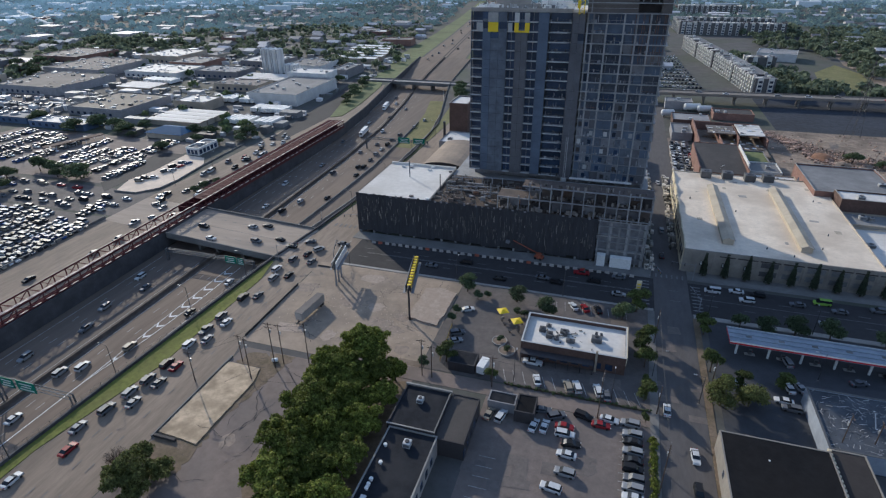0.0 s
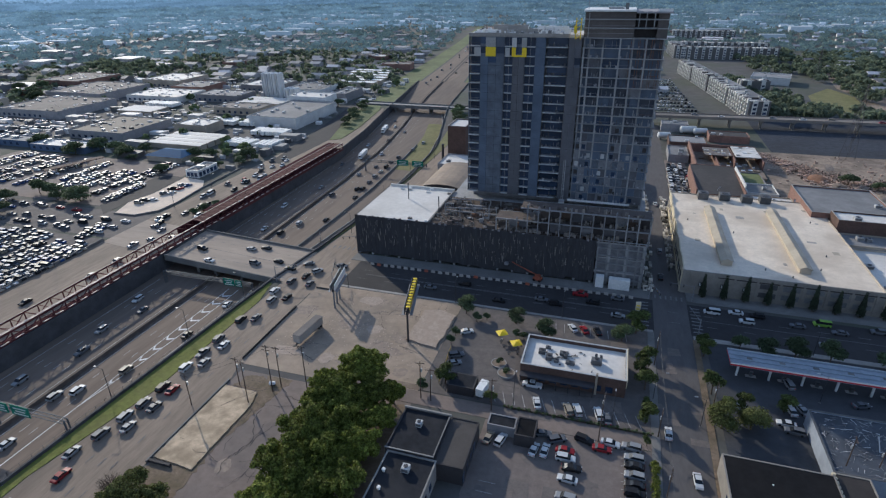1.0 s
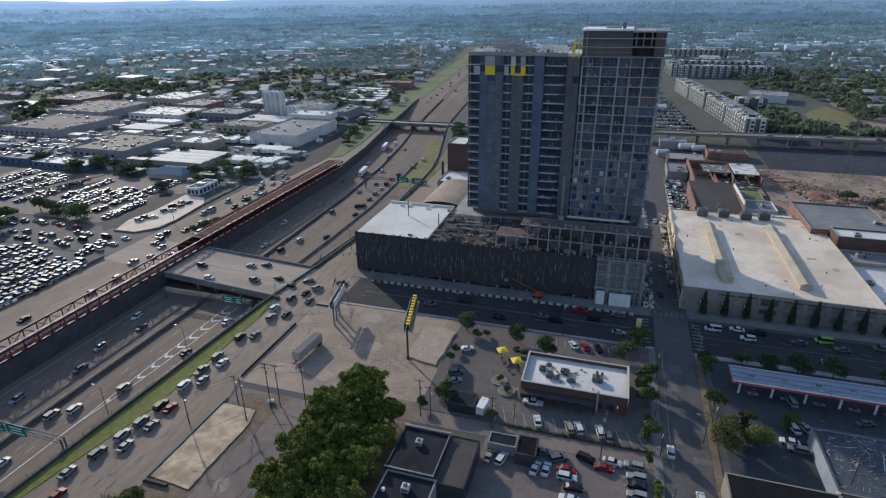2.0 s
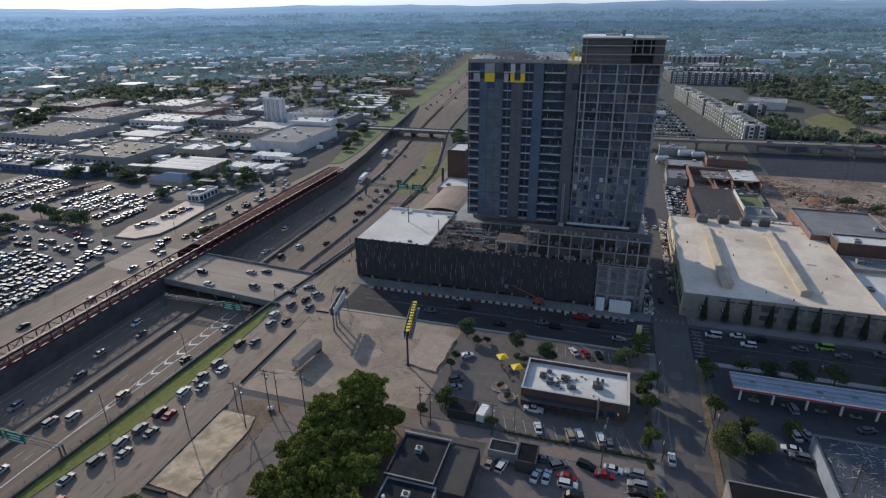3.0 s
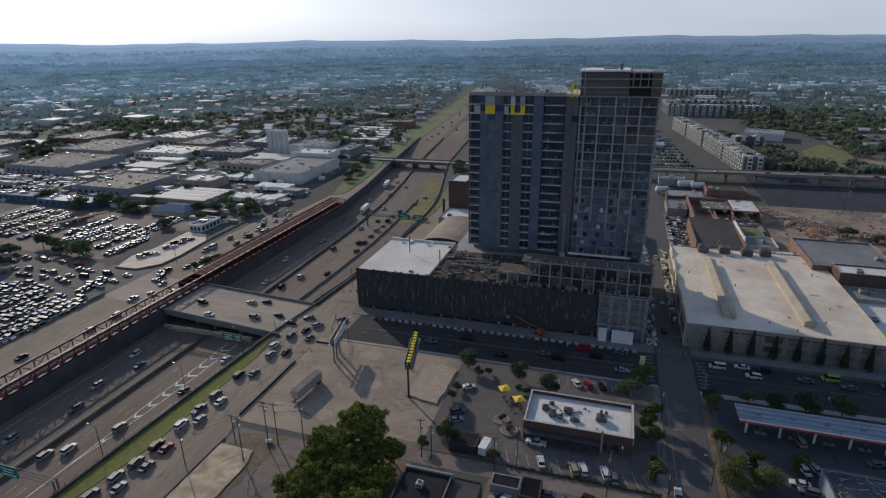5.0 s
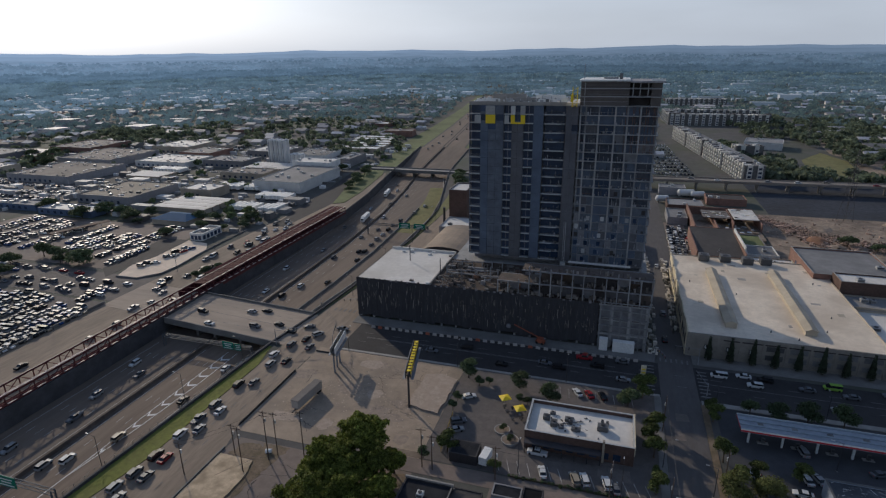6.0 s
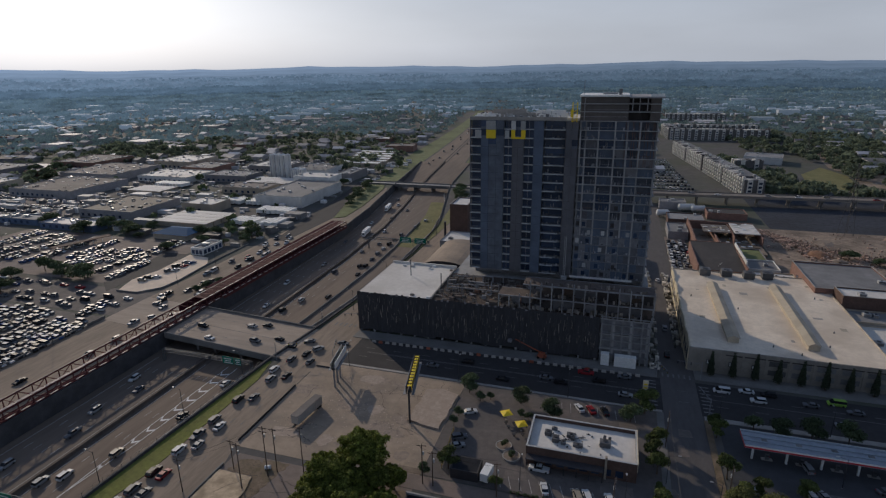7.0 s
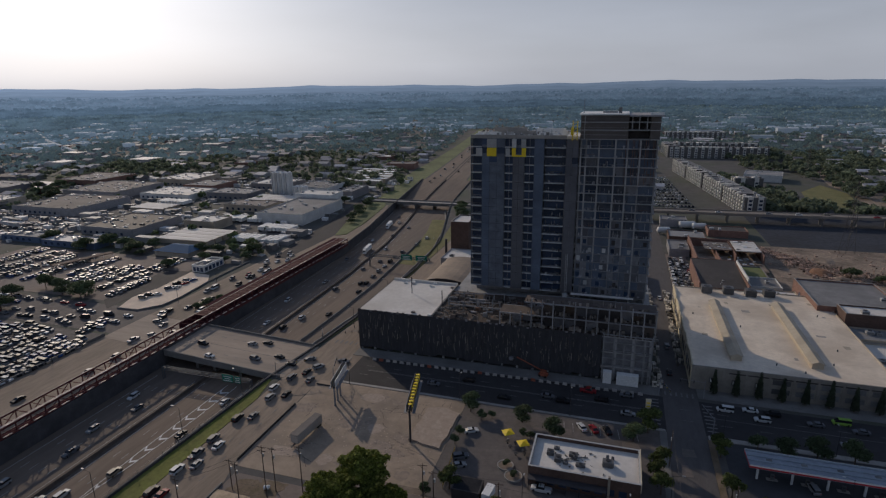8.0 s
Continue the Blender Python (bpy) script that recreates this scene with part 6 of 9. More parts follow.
part("fascia_trim", Geo().box(-W - 0.05, W, -D - 0.05, -D, Z - 0.13, Z + 0.32), WHITE_PAINT, canopy, "white fascia trim")
part("fascia_trim", Geo().box(-W - 0.05, W, D, D + 0.05, Z - 0.4, Z + 0.32), WHITE_PAINT, canopy, "white fascia trim")
part("fascia_stripe", Geo().box(-W - 0.06, -W, -D, D, Z - 0.6, Z - 0.15), RED_PAINT, canopy, "red fascia stripe")
for x in (-27.5, -19, -10.5, -2, 6.5, 15, 23.5):
    part("column", Geo().box(x - 0.25, x + 0.25, -1.6, -1.1, 0, Z - 0.75), WHITE_PAINT, canopy)
    part("roof_patch", Geo().box(x + 2, x + 3.4, -0.7, 0.4, Z + 0.02, Z + 0.24), UNIT_DARK, canopy)
for x in (44, 52.5, 61, 69.5, 78, 86.5):
    pu = thing("fuel_pump", "grey fuel pump standing under the canopy", "fuel pump", (x + 2, 152.2, 0.04), group="fuel pumps")
    part("island", Geo().box(-1.4, 1.4, -0.6, 0.6, 0, 0.15), CONCRETE, pu)
    part("cabinet", Geo().box(-0.45, 0.45, -0.3, 0.3, 0.15, 1.75), UNIT_DARK, pu)
    part("display", Geo().box(-0.35, 0.35, -0.33, -0.3, 1.2, 1.55), DARK_STEEL, pu)
    part("nozzle", Geo().box(0.45, 0.55, -0.12, 0.12, 0.8, 1.3), RED_PAINT, pu)
sgn = thing("price_sign", "tall yellow and white sign pylon at the street corner", "sign", (14.0, 170.9, 0.03))
part("post", Geo().box(-0.2, 0.2, -0.2, 0.2, 0, 4), STEEL, sgn)
part("sign_box", Geo().box(-0.8, 0.8, -0.3, 0.3, 3.2, 9.0), CREAM, sgn, "cream sign box")
for i in range(4):
    part("lettering_bar", Geo().box(-0.55, 0.55, -0.34, -0.3, 4.0 + i * 1.2, 4.45 + i * 1.2), YELLOW, sgn)

# ---- long warehouse with roof monitors ----
wh = thing("warehouse", "large tan warehouse with a white roof and two roof monitors", "warehouse", (61.4, 241, 0))
wx, wy = 61.4, 241.0
X0, X1, Y0, Y1, H = 29.6 - wx, 93.4 - wx, 198.8 - wy, 286 - wy, 9.0
# south side gets a darker stucco that paints in its shade
part("south_wall", Geo().box(X0, X1, Y0, Y0 + 0.4, 0, H + 0.35), STUCCO_DULL, wh, "grey-tan stained wall, coloured darker for its shade")
part("north_wall", Geo().box(X0, X1, Y1 - 0.4, Y1, 0, H + 0.35), STUCCO, wh)
part("east_wall", Geo().box(X1 - 0.4, X1, Y0 + 0.4, Y1 - 0.4, 0, H + 0.35), STUCCO, wh)
# lighter cream puts the sun on this side into the wall colour
part("west_wall", Geo().box(X0, X0 + 0.4, Y0 + 0.4, Y1 - 0.4, 0, H + 0.35), CREAM, wh)
part("roof", Geo().box(X0 + 0.4, X1 - 0.4, Y0 + 0.4, Y1 - 0.4, H - 0.5, H), WARM_ROOF, wh, "warm white stained membrane roof")
# stepped gable parapets on the street side
for k in range(5):
    y = Y0 + 2 + k * 17.2
    part("pilaster", Geo().box(X0 - 0.3, X0, y - 1.4, y - 0.4, 0, H + 0.6), CREAM, wh)
    for j in range(3):
        part("window", Geo().box(X0 - 0.05, X0 + 0.02, y + 1.5 + j * 5, y + 4.5 + j * 5, 2.5, 6.5), GLASS_DARK, wh)
for k in range(5):
    y0 = Y0 + 1.0 + k * 17.1
    arch = [(y0, H + 0.35), (y0 + 16.2, H + 0.35), (y0 + 15.0, H + 0.7), (y0 + 12.0, H + 0.8), (y0 + 9.4, H + 1.3), (y0 + 8.1, H + 1.5), (y0 + 6.8, H + 1.3), (y0 + 4.2, H + 0.8), (y0 + 1.2, H + 0.7)]
    g = Geo()
    g.v = [(X0 - 0.02, y, z) for y, z in arch] + [(X0 + 0.38, y, z) for y, z in arch]
    n = len(arch)
    g.f = [tuple(reversed(range(n))), tuple(range(n, 2 * n))] + [(i, (i + 1) % n, n + (i + 1) % n, n + i) for i in range(n)]
    part("shaped_gable", g, CREAM, wh, "cream shaped gable parapet")
for (a, b, c, d) in ((42.4, 47.6, 207, 264), (68.2, 73.4, 207.5, 267)):
    m = (a + b) / 2
    part("roof_monitor", Geo().box(a - wx + 0.8, b - wx - 0.8, c - wy, d - wy, H, H + 2.0), MONITOR, wh, "tan raised roof monitor")
    g = Geo()
    for s in (-1, 1):
        g.face((m - wx, c - wy - 0.3, H + 2.9), (m - wx, d - wy + 0.3, H + 2.9), (m + s * 2.3 - wx, d - wy + 0.3, H + 1.9), (m + s * 2.3 - wx, c - wy - 0.3, H + 1.9))
    g.face((m - 2.3 - wx, c - wy - 0.3, H + 1.9), (m + 2.3 - wx, c - wy - 0.3, H + 1.9), (m - wx, c - wy - 0.3, H + 2.9))
    part("monitor_roof", g, MONITOR, wh)
for i in range(9):
    x = X0 + 3 + i * 7.3
    part("pilaster", Geo().box(x - 0.35, x + 0.35, Y0 - 0.25, Y0, 0, H), STUCCO_DULL, wh)
    if i < 8 and i > 2:
        for z in (2.0, 5.4):
            part("window_band", Geo().box(x + 0.9, x + 6.4, Y0 - 0.05, Y0 + 0.03, z, z + 1.9), UNIT_DARK, wh)
    elif i < 3:
        s = part("wall_sign", Geo().box(x + 2.9, x + 4.3, Y0 - 0.08, Y0, 3.4, 5.2), DARK_STEEL, wh, "small black and white wall sign")
        part("sign_bar", Geo().box(x + 3.2, x + 4.0, Y0 - 0.11, Y0 - 0.08, 3.7, 4.1), WHITE_PAINT, s)
        part("sign_bar", Geo().box(x + 3.2, x + 3.5, Y0 - 0.11, Y0 - 0.08, 4.1, 4.9), WHITE_PAINT, s)
part("wall_band", Geo().box(X0 + 12, X1, Y0 - 0.12, Y0, 7.5, 7.9), DARK_WALL, wh)
for x, y in ((44.0, 281), (53.5, 281.5), (63, 280.5), (71, 282)):
    hvac(wh, x - wx, y - wy, H, 2.3, 2.2, 3.2, UNIT_DARK)
for x, y in ((77, 212), (82, 225), (52, 240), (35, 250), (85, 260), (58, 207), (66, 203)):
    part("roof_vent", Geo().tube([((x - wx, y - wy, H), 0.25), ((x - wx, y - wy, H + 0.8), 0.2)], sides=8), UNIT_DARK, wh)
for i in range(14):
    part("roof_seam", Geo().box(X0 + 0.6, X1 - 0.6, Y0 + 3 + i * 6.1, Y0 + 3.05 + i * 6.1, H, H + 0.012), WARM_ROOF, wh)
    px_, py_ = rd.uniform(X0 + 4, X1 - 6), rd.uniform(Y0 + 4, Y1 - 8)
    part("roof_patch", Geo().box(px_, px_ + rd.uniform(1, 4), py_, py_ + rd.uniform(0.6, 3), H, H + 0.03), rd.choice([MONITOR, DULL_WHITE, WARM_ROOF]), wh)

# lower buildings round the warehouse
building("annex", 93.6, 122, 199, 243, 6.4, STUCCO, WHITE_ROOF, "low annex with a dirty white roof", "annex", units=5, cap=CONCRETE)
building("annex", 93.6, 120, 243.2, 256, 7.6, STUCCO, GREY_ROOF, "grey-roofed annex behind the warehouse", "annex", units=2)
building("brick_warehouse", 87, 121, 268, 306, 11.5, BRICK, GREY_ROOF, "tall red brick warehouse with a grey flat roof", "warehouse", cap=CONCRETE, units=1,
         openings=[("w", 276 + i * 6, 5.5, 2.2, 2.6) for i in range(4)])
building("brick_stage", 94, 130, 256.5, 267.8, 13.0, BRICK_DARK, WHITE_ROOF, "brown brick block with a pale roof", "building", cap=CONCRETE, units=2)
building("back_annex", 66, 86.8, 286.3, 300, 6.5, STUCCO, WHITE_ROOF, "low pale annex behind the warehouse", "annex", units=2)
dk = thing("slope_roofed_shed", "brick shed with a wide dark sloping roof", "shed", (54.5, 318, 0))
for s in (-1, 1):
    part("side_wall", Geo().box(s * 11.4 - 0.25, s * 11.4 + 0.25, -22, 22, 0, 8.6), BRICK, dk)
part("front_wall", Geo().box(-11.1, 11.1, -22, -21.6, 0, 6.4), BRICK, dk)
part("rear_wall", Geo().box(-11.1, 11.1, 21.6, 22, 0, 9.0), BRICK, dk)
g = Geo().face((-11.1, -21.9, 6.5), (11.1, -21.9, 6.5), (11.1, 21.9, 8.8), (-11.1, 21.9, 8.8))
part("roof", g, TAR_BROWN, dk, "worn dark sloping roof")
for i in range(4):
    part("roof_patch", Geo().beam((rd.uniform(-2, 2) + i * 0.3, -19 + i * 2.4, 6.85 + i * 0.12), (rd.uniform(-2, 2) + 0.6 + i * 0.3, -18.6 + i * 2.4, 6.9 + i * 0.125), 0.12), WHITE_PAINT, dk)
part("gable", Geo().box(11.7, 12.3, -15, 19, 0, 10.2), WHITE_WALL, dk, "white gable wall")
building("yard_block", 67.5, 82, 302, 318, 7.0, WHITE_WALL, GREY_ROOF, "small pale block with planted roof", "building", units=1)
building("yard_block", 67.5, 80, 321, 341, 6.0, GREY_WALL, VERGE, "low grey block with a mossy roof", "building")
ruin = thing("ruined_building", "half-demolished brick building with open roof and debris", "ruin", (67, 372, 0))
for b in ((-20, -19.3, -26, 26, 8.0), (-20, 20, 25.3, 26, 6.5), (-20, -4, -26, -25.3, 4.0), (19.3, 20, -8, 26, 6.0), (-6, -5.4, -20, 22, 5.0), (4, 4.6, -8, 24, 6.0)):
    part("broken_wall", Geo().box(*b[:4], 0, b[4]), BRICK, ruin)
part("rubble_floor", Geo().box(-19.2, 19.2, -25.2, 25.2, 0.1, 1.2), DIRT, ruin, "brown rubble-strewn floor")
part("remaining_roof", Geo().box(5, 19, -2, 22, 6.4, 6.9), WHITE_ROOF, ruin, "patched white roof remnant")
part("remaining_roof", Geo().box(-12, 3.6, 2, 20, 5.6, 5.9), TAN_ROOF, ruin)
for i in range(90):
    x, y = rd.uniform(-18, 18), rd.uniform(-24, 24)
    s = rd.uniform(0.4, 1.8)
    part("debris", Geo().prism([(x - s, y - s * 0.6), (x + s, y - s * 0.8), (x + s * 0.7, y + s), (x - s * 0.8, y + s * 0.7)], 0, rd.uniform(0.5, 2.0)), rd.choice([BRICK, DIRT, TAN_ROOF, WHITE_PAINT, CONCRETE, WHITE_PAINT, OCHRE]), ruin)

for i in range(26):
    x, y, z = (rd.uniform(6, 18), rd.uniform(-1, 21), 6.9) if i % 2 else (rd.uniform(-11, 3), rd.uniform(3, 19), 5.9)
    a, b = rd.uniform(0.4, 1.8), rd.uniform(0.3, 1.2)
    part("roof_debris", Geo().prism([(x - a, y - b), (x + a, y - b * 0.7), (x + a * 0.8, y + b), (x - a * 0.7, y + b * 0.8)], z, z + rd.uniform(0.1, 0.5)), rd.choice([WHITE_PAINT, CREAM, TAN_ROOF, WHITE_PAINT]), ruin)

wt = thing("water_tank", "small white plastic tank lying beside the old slab", "tank", (-86.2, 109.6, 0.06), 20)
part("shell", Geo().tube([((-0.9, 0, 0.65), 0.35), ((-0.75, 0, 0.65), 0.6), ((0.75, 0, 0.65), 0.6), ((0.9, 0, 0.65), 0.35)], Vector((0, 1, 0)), Vector((0, 0, 1)), 12), WHITE_PAINT, wt)
part("skid", Geo().box(-0.7, 0.7, -0.35, 0.35, 0, 0.14), DARK_STEEL, wt)


# ---- trees ----
def leaf_mesh(name, blobs, count, size, mat, seed, flat=0.0):
    """Many small leaf sprays on the outside of overlapping blobs: (x, y, z, radius)."""
    rng = np.random.default_rng(seed)
    bl = np.array(blobs, float)
    w = bl[:, 3] ** 2
    idx = rng.choice(len(bl), count, p=w / w.sum())
    d = rng.normal(size=(count, 3))
    d /= np.linalg.norm(d, axis=1)[:, None]
    d[:, 2] = np.where(d[:, 2] < -0.5, -d[:, 2] * 0.5, d[:, 2])
    c = bl[idx, :3] + d * (bl[idx, 3] * (0.45 + 0.75 * rng.random(count) ** 0.8))[:, None] * np.array([1, 1, 0.85])
    n = d + rng.normal(size=(count, 3)) * 0.55
    n[:, 2] += 0.25
    n /= np.linalg.norm(n, axis=1)[:, None]
    u = np.cross(n, rng.normal(size=(count, 3)))
    u /= np.linalg.norm(u, axis=1)[:, None]
    v = np.cross(n, u)
    s = (size * rng.uniform(0.55, 1.35, count))[:, None]
    verts = np.stack([c - u * s * 0.5 - v * s * 0.15, c - v * s * 0.55 + u * s * 0.1, c + u * s * 0.55 + v * s * 0.1 - n * s * 0.15, c + v * s * 0.5 - u * s * 0.1], 1).reshape(-1, 3)
    me = bpy.data.meshes.new(name)
    me.vertices.add(count * 4)
    me.vertices.foreach_set("co", verts.ravel())
    me.loops.add(count * 4)
    me.loops.foreach_set("vertex_index", np.arange(count * 4))
    me.polygons.add(count)
    me.polygons.foreach_set("loop_start", np.arange(0, count * 4, 4))
    me.materials.append(mat)
    me.update(calc_edges=True)
    return me


def leafy(m, share=0.35):
    """Lets some light through the leaves."""
    nt = m.node_tree
    b = nt.nodes["Principled BSDF"]
    tr = nt.nodes.new("ShaderNodeBsdfTranslucent")
    nt.links.new(b.inputs["Base Color"].links[0].from_socket, tr.inputs["Color"])
    mix = nt.nodes.new("ShaderNodeMixShader")
    mix.inputs["Fac"].default_value = share
    nt.links.new(b.outputs["BSDF"], mix.inputs[1])
    nt.links.new(tr.outputs["BSDF"], mix.inputs[2])
    nt.links.new(mix.outputs["Shader"], nt.nodes["Material Output"].inputs["Surface"])


leafy(LEAF, 0.26)
leafy(LEAF_DARK, 0.4)
leafy(STREET_LEAF, 0.3)
leafy(OLIVE_LEAF, 0.3)
leafy(FAR_LEAF, 0.5)


def tree(x, y, h, r, count, size, label, seed, mat=None, group="street trees", lobes=14, squash=1.0, trunk=None, z=0.0, low=0.42):
    """A tapered trunk with limbs, and a crown of many small sprays in uneven lobes."""
    rnd = random.Random(seed)
    ob = thing("tree", label, "tree", (x, y, z), rnd.uniform(0, 360), group)
    t = trunk or h * 0.028
    fork = h * 0.34
    g = Geo().tube([((0, 0, -0.1), t * 1.5), ((0.03, 0, 0.4), t), ((0.1, 0.05, fork), t * 0.7), ((0.15, 0.1, h * 0.7), t * 0.25)], sides=8)
    blobs = []
    for i in range(lobes):
        a = 2.4 * i + rnd.uniform(-0.4, 0.4)
        rr = r * rnd.uniform(0.25, 0.64) if i else 0
        zz = h * (low + (0.84 - low) * ((i * 0.618) % 1.0)) if i else h * 0.78
        rr *= 1.0 - 0.45 * max(0, (zz / h - 0.62) / 0.35)
        c = (rr * math.cos(a), rr * math.sin(a), zz * squash)
        blobs.append((*c, r * rnd.uniform(0.2, 0.5)))
        if i % 2 == 0:
            g.tube([((0.1, 0.05, fork * rnd.uniform(0.8, 1.2)), t * 0.4), ((c[0] * 0.5, c[1] * 0.5, (fork + c[2]) * 0.52), t * 0.28), (c, t * 0.08)], sides=5)
    part("trunk", g, BARK, ob)
    part("crown", leaf_mesh("crown", blobs, count, size, mat or LEAF, seed), None, ob)
    return ob


def grove_tree(x, y, h, r, count, size, seed, label, low=0.3, mat=None):
    """A broad tree: limbs end in many leaf clumps set over a few uneven crown masses."""
    rnd = random.Random(seed)
    ob = thing("tree", label, "tree", (x, y, 0), rnd.uniform(0, 360), "large trees")
    t = h * 0.03
    g = Geo().tube([((0, 0, -0.1), t * 1.5), ((0.05, 0, 0.5), t), ((0.15, 0.1, h * 0.36), t * 0.7), ((0.2, 0.1, h * 0.72), t * 0.25)], sides=8)
    masses = [(0.0, 0.0, h * 0.68, r * 0.5)]
    for i in range(8):
        a, f = i * 0.785 + rnd.uniform(-0.3, 0.3), rnd.uniform(0.42, 0.68)
        masses.append((r * f * math.cos(a), r * f * math.sin(a), h * rnd.uniform(low + 0.08, 0.66), r * rnd.uniform(0.28, 0.42)))
    blobs = []
    for mx, my, mz, mr in masses:
        g.tube([((0.12, 0.08, h * rnd.uniform(0.26, 0.4)), t * 0.4), ((mx * 0.5, my * 0.5, (h * 0.34 + mz) * 0.5), t * 0.28), ((mx, my, mz), t * 0.08)], sides=5)
        blobs.append((mx, my, mz, mr * 0.72))
        for _ in range(13):
            a, e = rnd.uniform(0, 6.283), rnd.uniform(-0.5, 1.4)
            q = mr * rnd.uniform(0.75, 1.15)
            blobs.append((mx + q * math.cos(a) * math.cos(e), my + q * math.sin(a) * math.cos(e), mz + 0.8 * q * math.sin(e), r * rnd.uniform(0.07, 0.16)))
    part("trunk", g, BARK, ob)
    part("crown", leaf_mesh("crown", blobs, count, size, mat or LEAF, seed), None, ob)
    return ob


# the large trees in front
for i, (x, y, h, r, n) in enumerate(((-59.5, 114.0, 15.5, 8.0, 30000), (-52.5, 108, 12.5, 6.0, 18000), (-63.5, 103, 15, 8.2, 30000), (-62.5, 91, 15, 8.0, 30000), (-56, 96, 12.5, 6.6, 19000), (-60.5, 79.5, 14.5, 8.0, 30000),
                                     (-60.5, 70, 13.5, 7.2, 22000), (-55.5, 84, 12.5, 6.8, 20000), (-55.0, 62.5, 13.5, 7.0, 22000), (-54, 57, 12, 6.5, 15000), (-53.5, 73, 12, 6.2, 15000), (-49.5, 112, 8.0, 3.8, 8000), (-48.5, 101, 9.5, 4.6, 11000), (-49.5, 90, 11, 5.6, 15000), (-48.5, 79, 11.5, 5.8, 15000), (-48.5, 67, 11.5, 5.8, 14000), (-60, 97, 12.5, 6.4, 17000), (-56.5, 86, 11.5, 6.0, 17000), (-55, 76, 11, 5.6, 15000), (-57, 105, 11.5, 5.5, 13000))):
    grove_tree(x, y, h, r, n, 0.40, 100 + i, "large spreading green tree beside the cracked yard")
grove_tree(-92.0, 62.5, 9.5, 7.2, 26000, 0.36, 150, "rounded olive-green tree at the edge of the frontage road", 0.02, OLIVE_LEAF)
bare = thing("bare_shrub", "leafless grey-brown shrub beside the road", "shrub", (-101.5, 66.5, 0))
rb = random.Random(8)
g = Geo()
for i in range(60):
    a, l = rb.uniform(0, 6.28), rb.uniform(1.5, 3.6)
    e = rb.uniform(0.4, 1.2)
    p = Vector((0, 0, 0))
    q = Vector((math.cos(a) * math.cos(e), math.sin(a) * math.cos(e), math.sin(e))) * l
    g.beam(p, q, 0.04, 3)
    for _ in range(3):
        q2 = q + Vector((rb.uniform(-0.8, 0.8), rb.uniform(-0.8, 0.8), rb.uniform(0, 0.9)))
        g.beam(p.lerp(q, rb.uniform(0.5, 0.9)), q2, 0.025, 3)
part("branches", g, BARK, bare)
part("stump", Geo().tube([((0, 0, -0.1), 0.25), ((0, 0, 0.4), 0.12)]), BARK, bare)

# street trees: three kinds built once, then repeated
kinds = [tree(-42.3, 162.6, 6.8, 3.9, 3600, 0.36, "small leafy street tree beside the kerb", 201, LEAF_DARK, lobes=12),
         tree(16.4, 123.3, 7.0, 3.2, 3200, 0.34, "small leafy street tree beside the footway", 202, STREET_LEAF, lobes=12),
         tree(35.2, 127.0, 7.8, 4.4, 6200, 0.36, "rounded green tree beside the forecourt", 203, OLIVE_LEAF, lobes=18, low=0.25)]
spots = [(-24.4, 160.8, 0, .85), (-14, 155, 0, .85), (-37.5, 158.5, 0, .5), (-34.5, 160.5, 0, .45), (16.5, 137.5, 1, .9), (16.6, 148.5, 1, .9), (9.8, 160.3, 0, .9), (14.1, 166, 1, 1.1), (15.6, 142, 1, .8), (16.8, 130, 1, .5), (16.6, 115.2, 1, .45),
         (34.2, 140.7, 1, .9), (42.2, 128.8, 2, .85), (36.2, 132.5, 1, .8), (41, 135.5, 1, .7), (52, 164.5, 0, .85), (60.2, 165, 0, .9), (69.5, 164.8, 0, .9), (83.9, 164.6, 0, .9), (96, 164.8, 0, .9), (45, 165.5, 0, .65), (51.8, 138.2, 1, .8), (34, 159, 1, .8), (33.6, 163, 1, .6),
         (-38.3, 123.9, 1, .9), (-42.2, 148.5, 0, .48), (-42.3, 143.4, 0, .48), (-24.2, 119.9, 1, .6), (-20.5, 152.5, 0, .45), (-25.2, 137.6, 0, .35), (-22.5, 133.6, 0, .35), (-23.2, 153.5, 0, .4), (-44, 119.8, 0, .5)]
for i, (x, y, k, s) in enumerate(spots):
    c = copy_thing(kinds[k], pose(x, y, 0, 0, 0, i * 47))
    s *= 1.2 if s > 0.5 else 1.0
    c.scale = (s, s, s * (0.85 + 0.2 * (i % 3) / 2))
    if s < 0.5:
        tagged(c, "low dark green shrub beside the paving", "shrub", "shrubs")
# columnar evergreens in front of the warehouse
cy0 = thing("cypress", "slim dark columnar evergreen against the warehouse wall", "tree", (37.0, 196.6, 0.15), group="columnar evergreens")
part("trunk", Geo().tube([((0, 0, 0), 0.12), ((0, 0, 6), 0.04)], sides=6), BARK, cy0)
part("crown", leaf_mesh("crown", [(0, 0, 0.9 + 0.36 * i, 0.8 - 0.034 * i) for i in range(17)], 1500, 0.3, EVERGREEN, 300), None, cy0)
cy0.scale = (1.5, 1.5, 1.4)
for i in range(1, 9):
    copy_thing(cy0, pose(37.0 + i * 7.1, 196.8 - 0.02 * i, 0.15, 0, 0, i * 50)).scale = (1.5, 1.5, 1.35 + 0.09 * (i % 3))
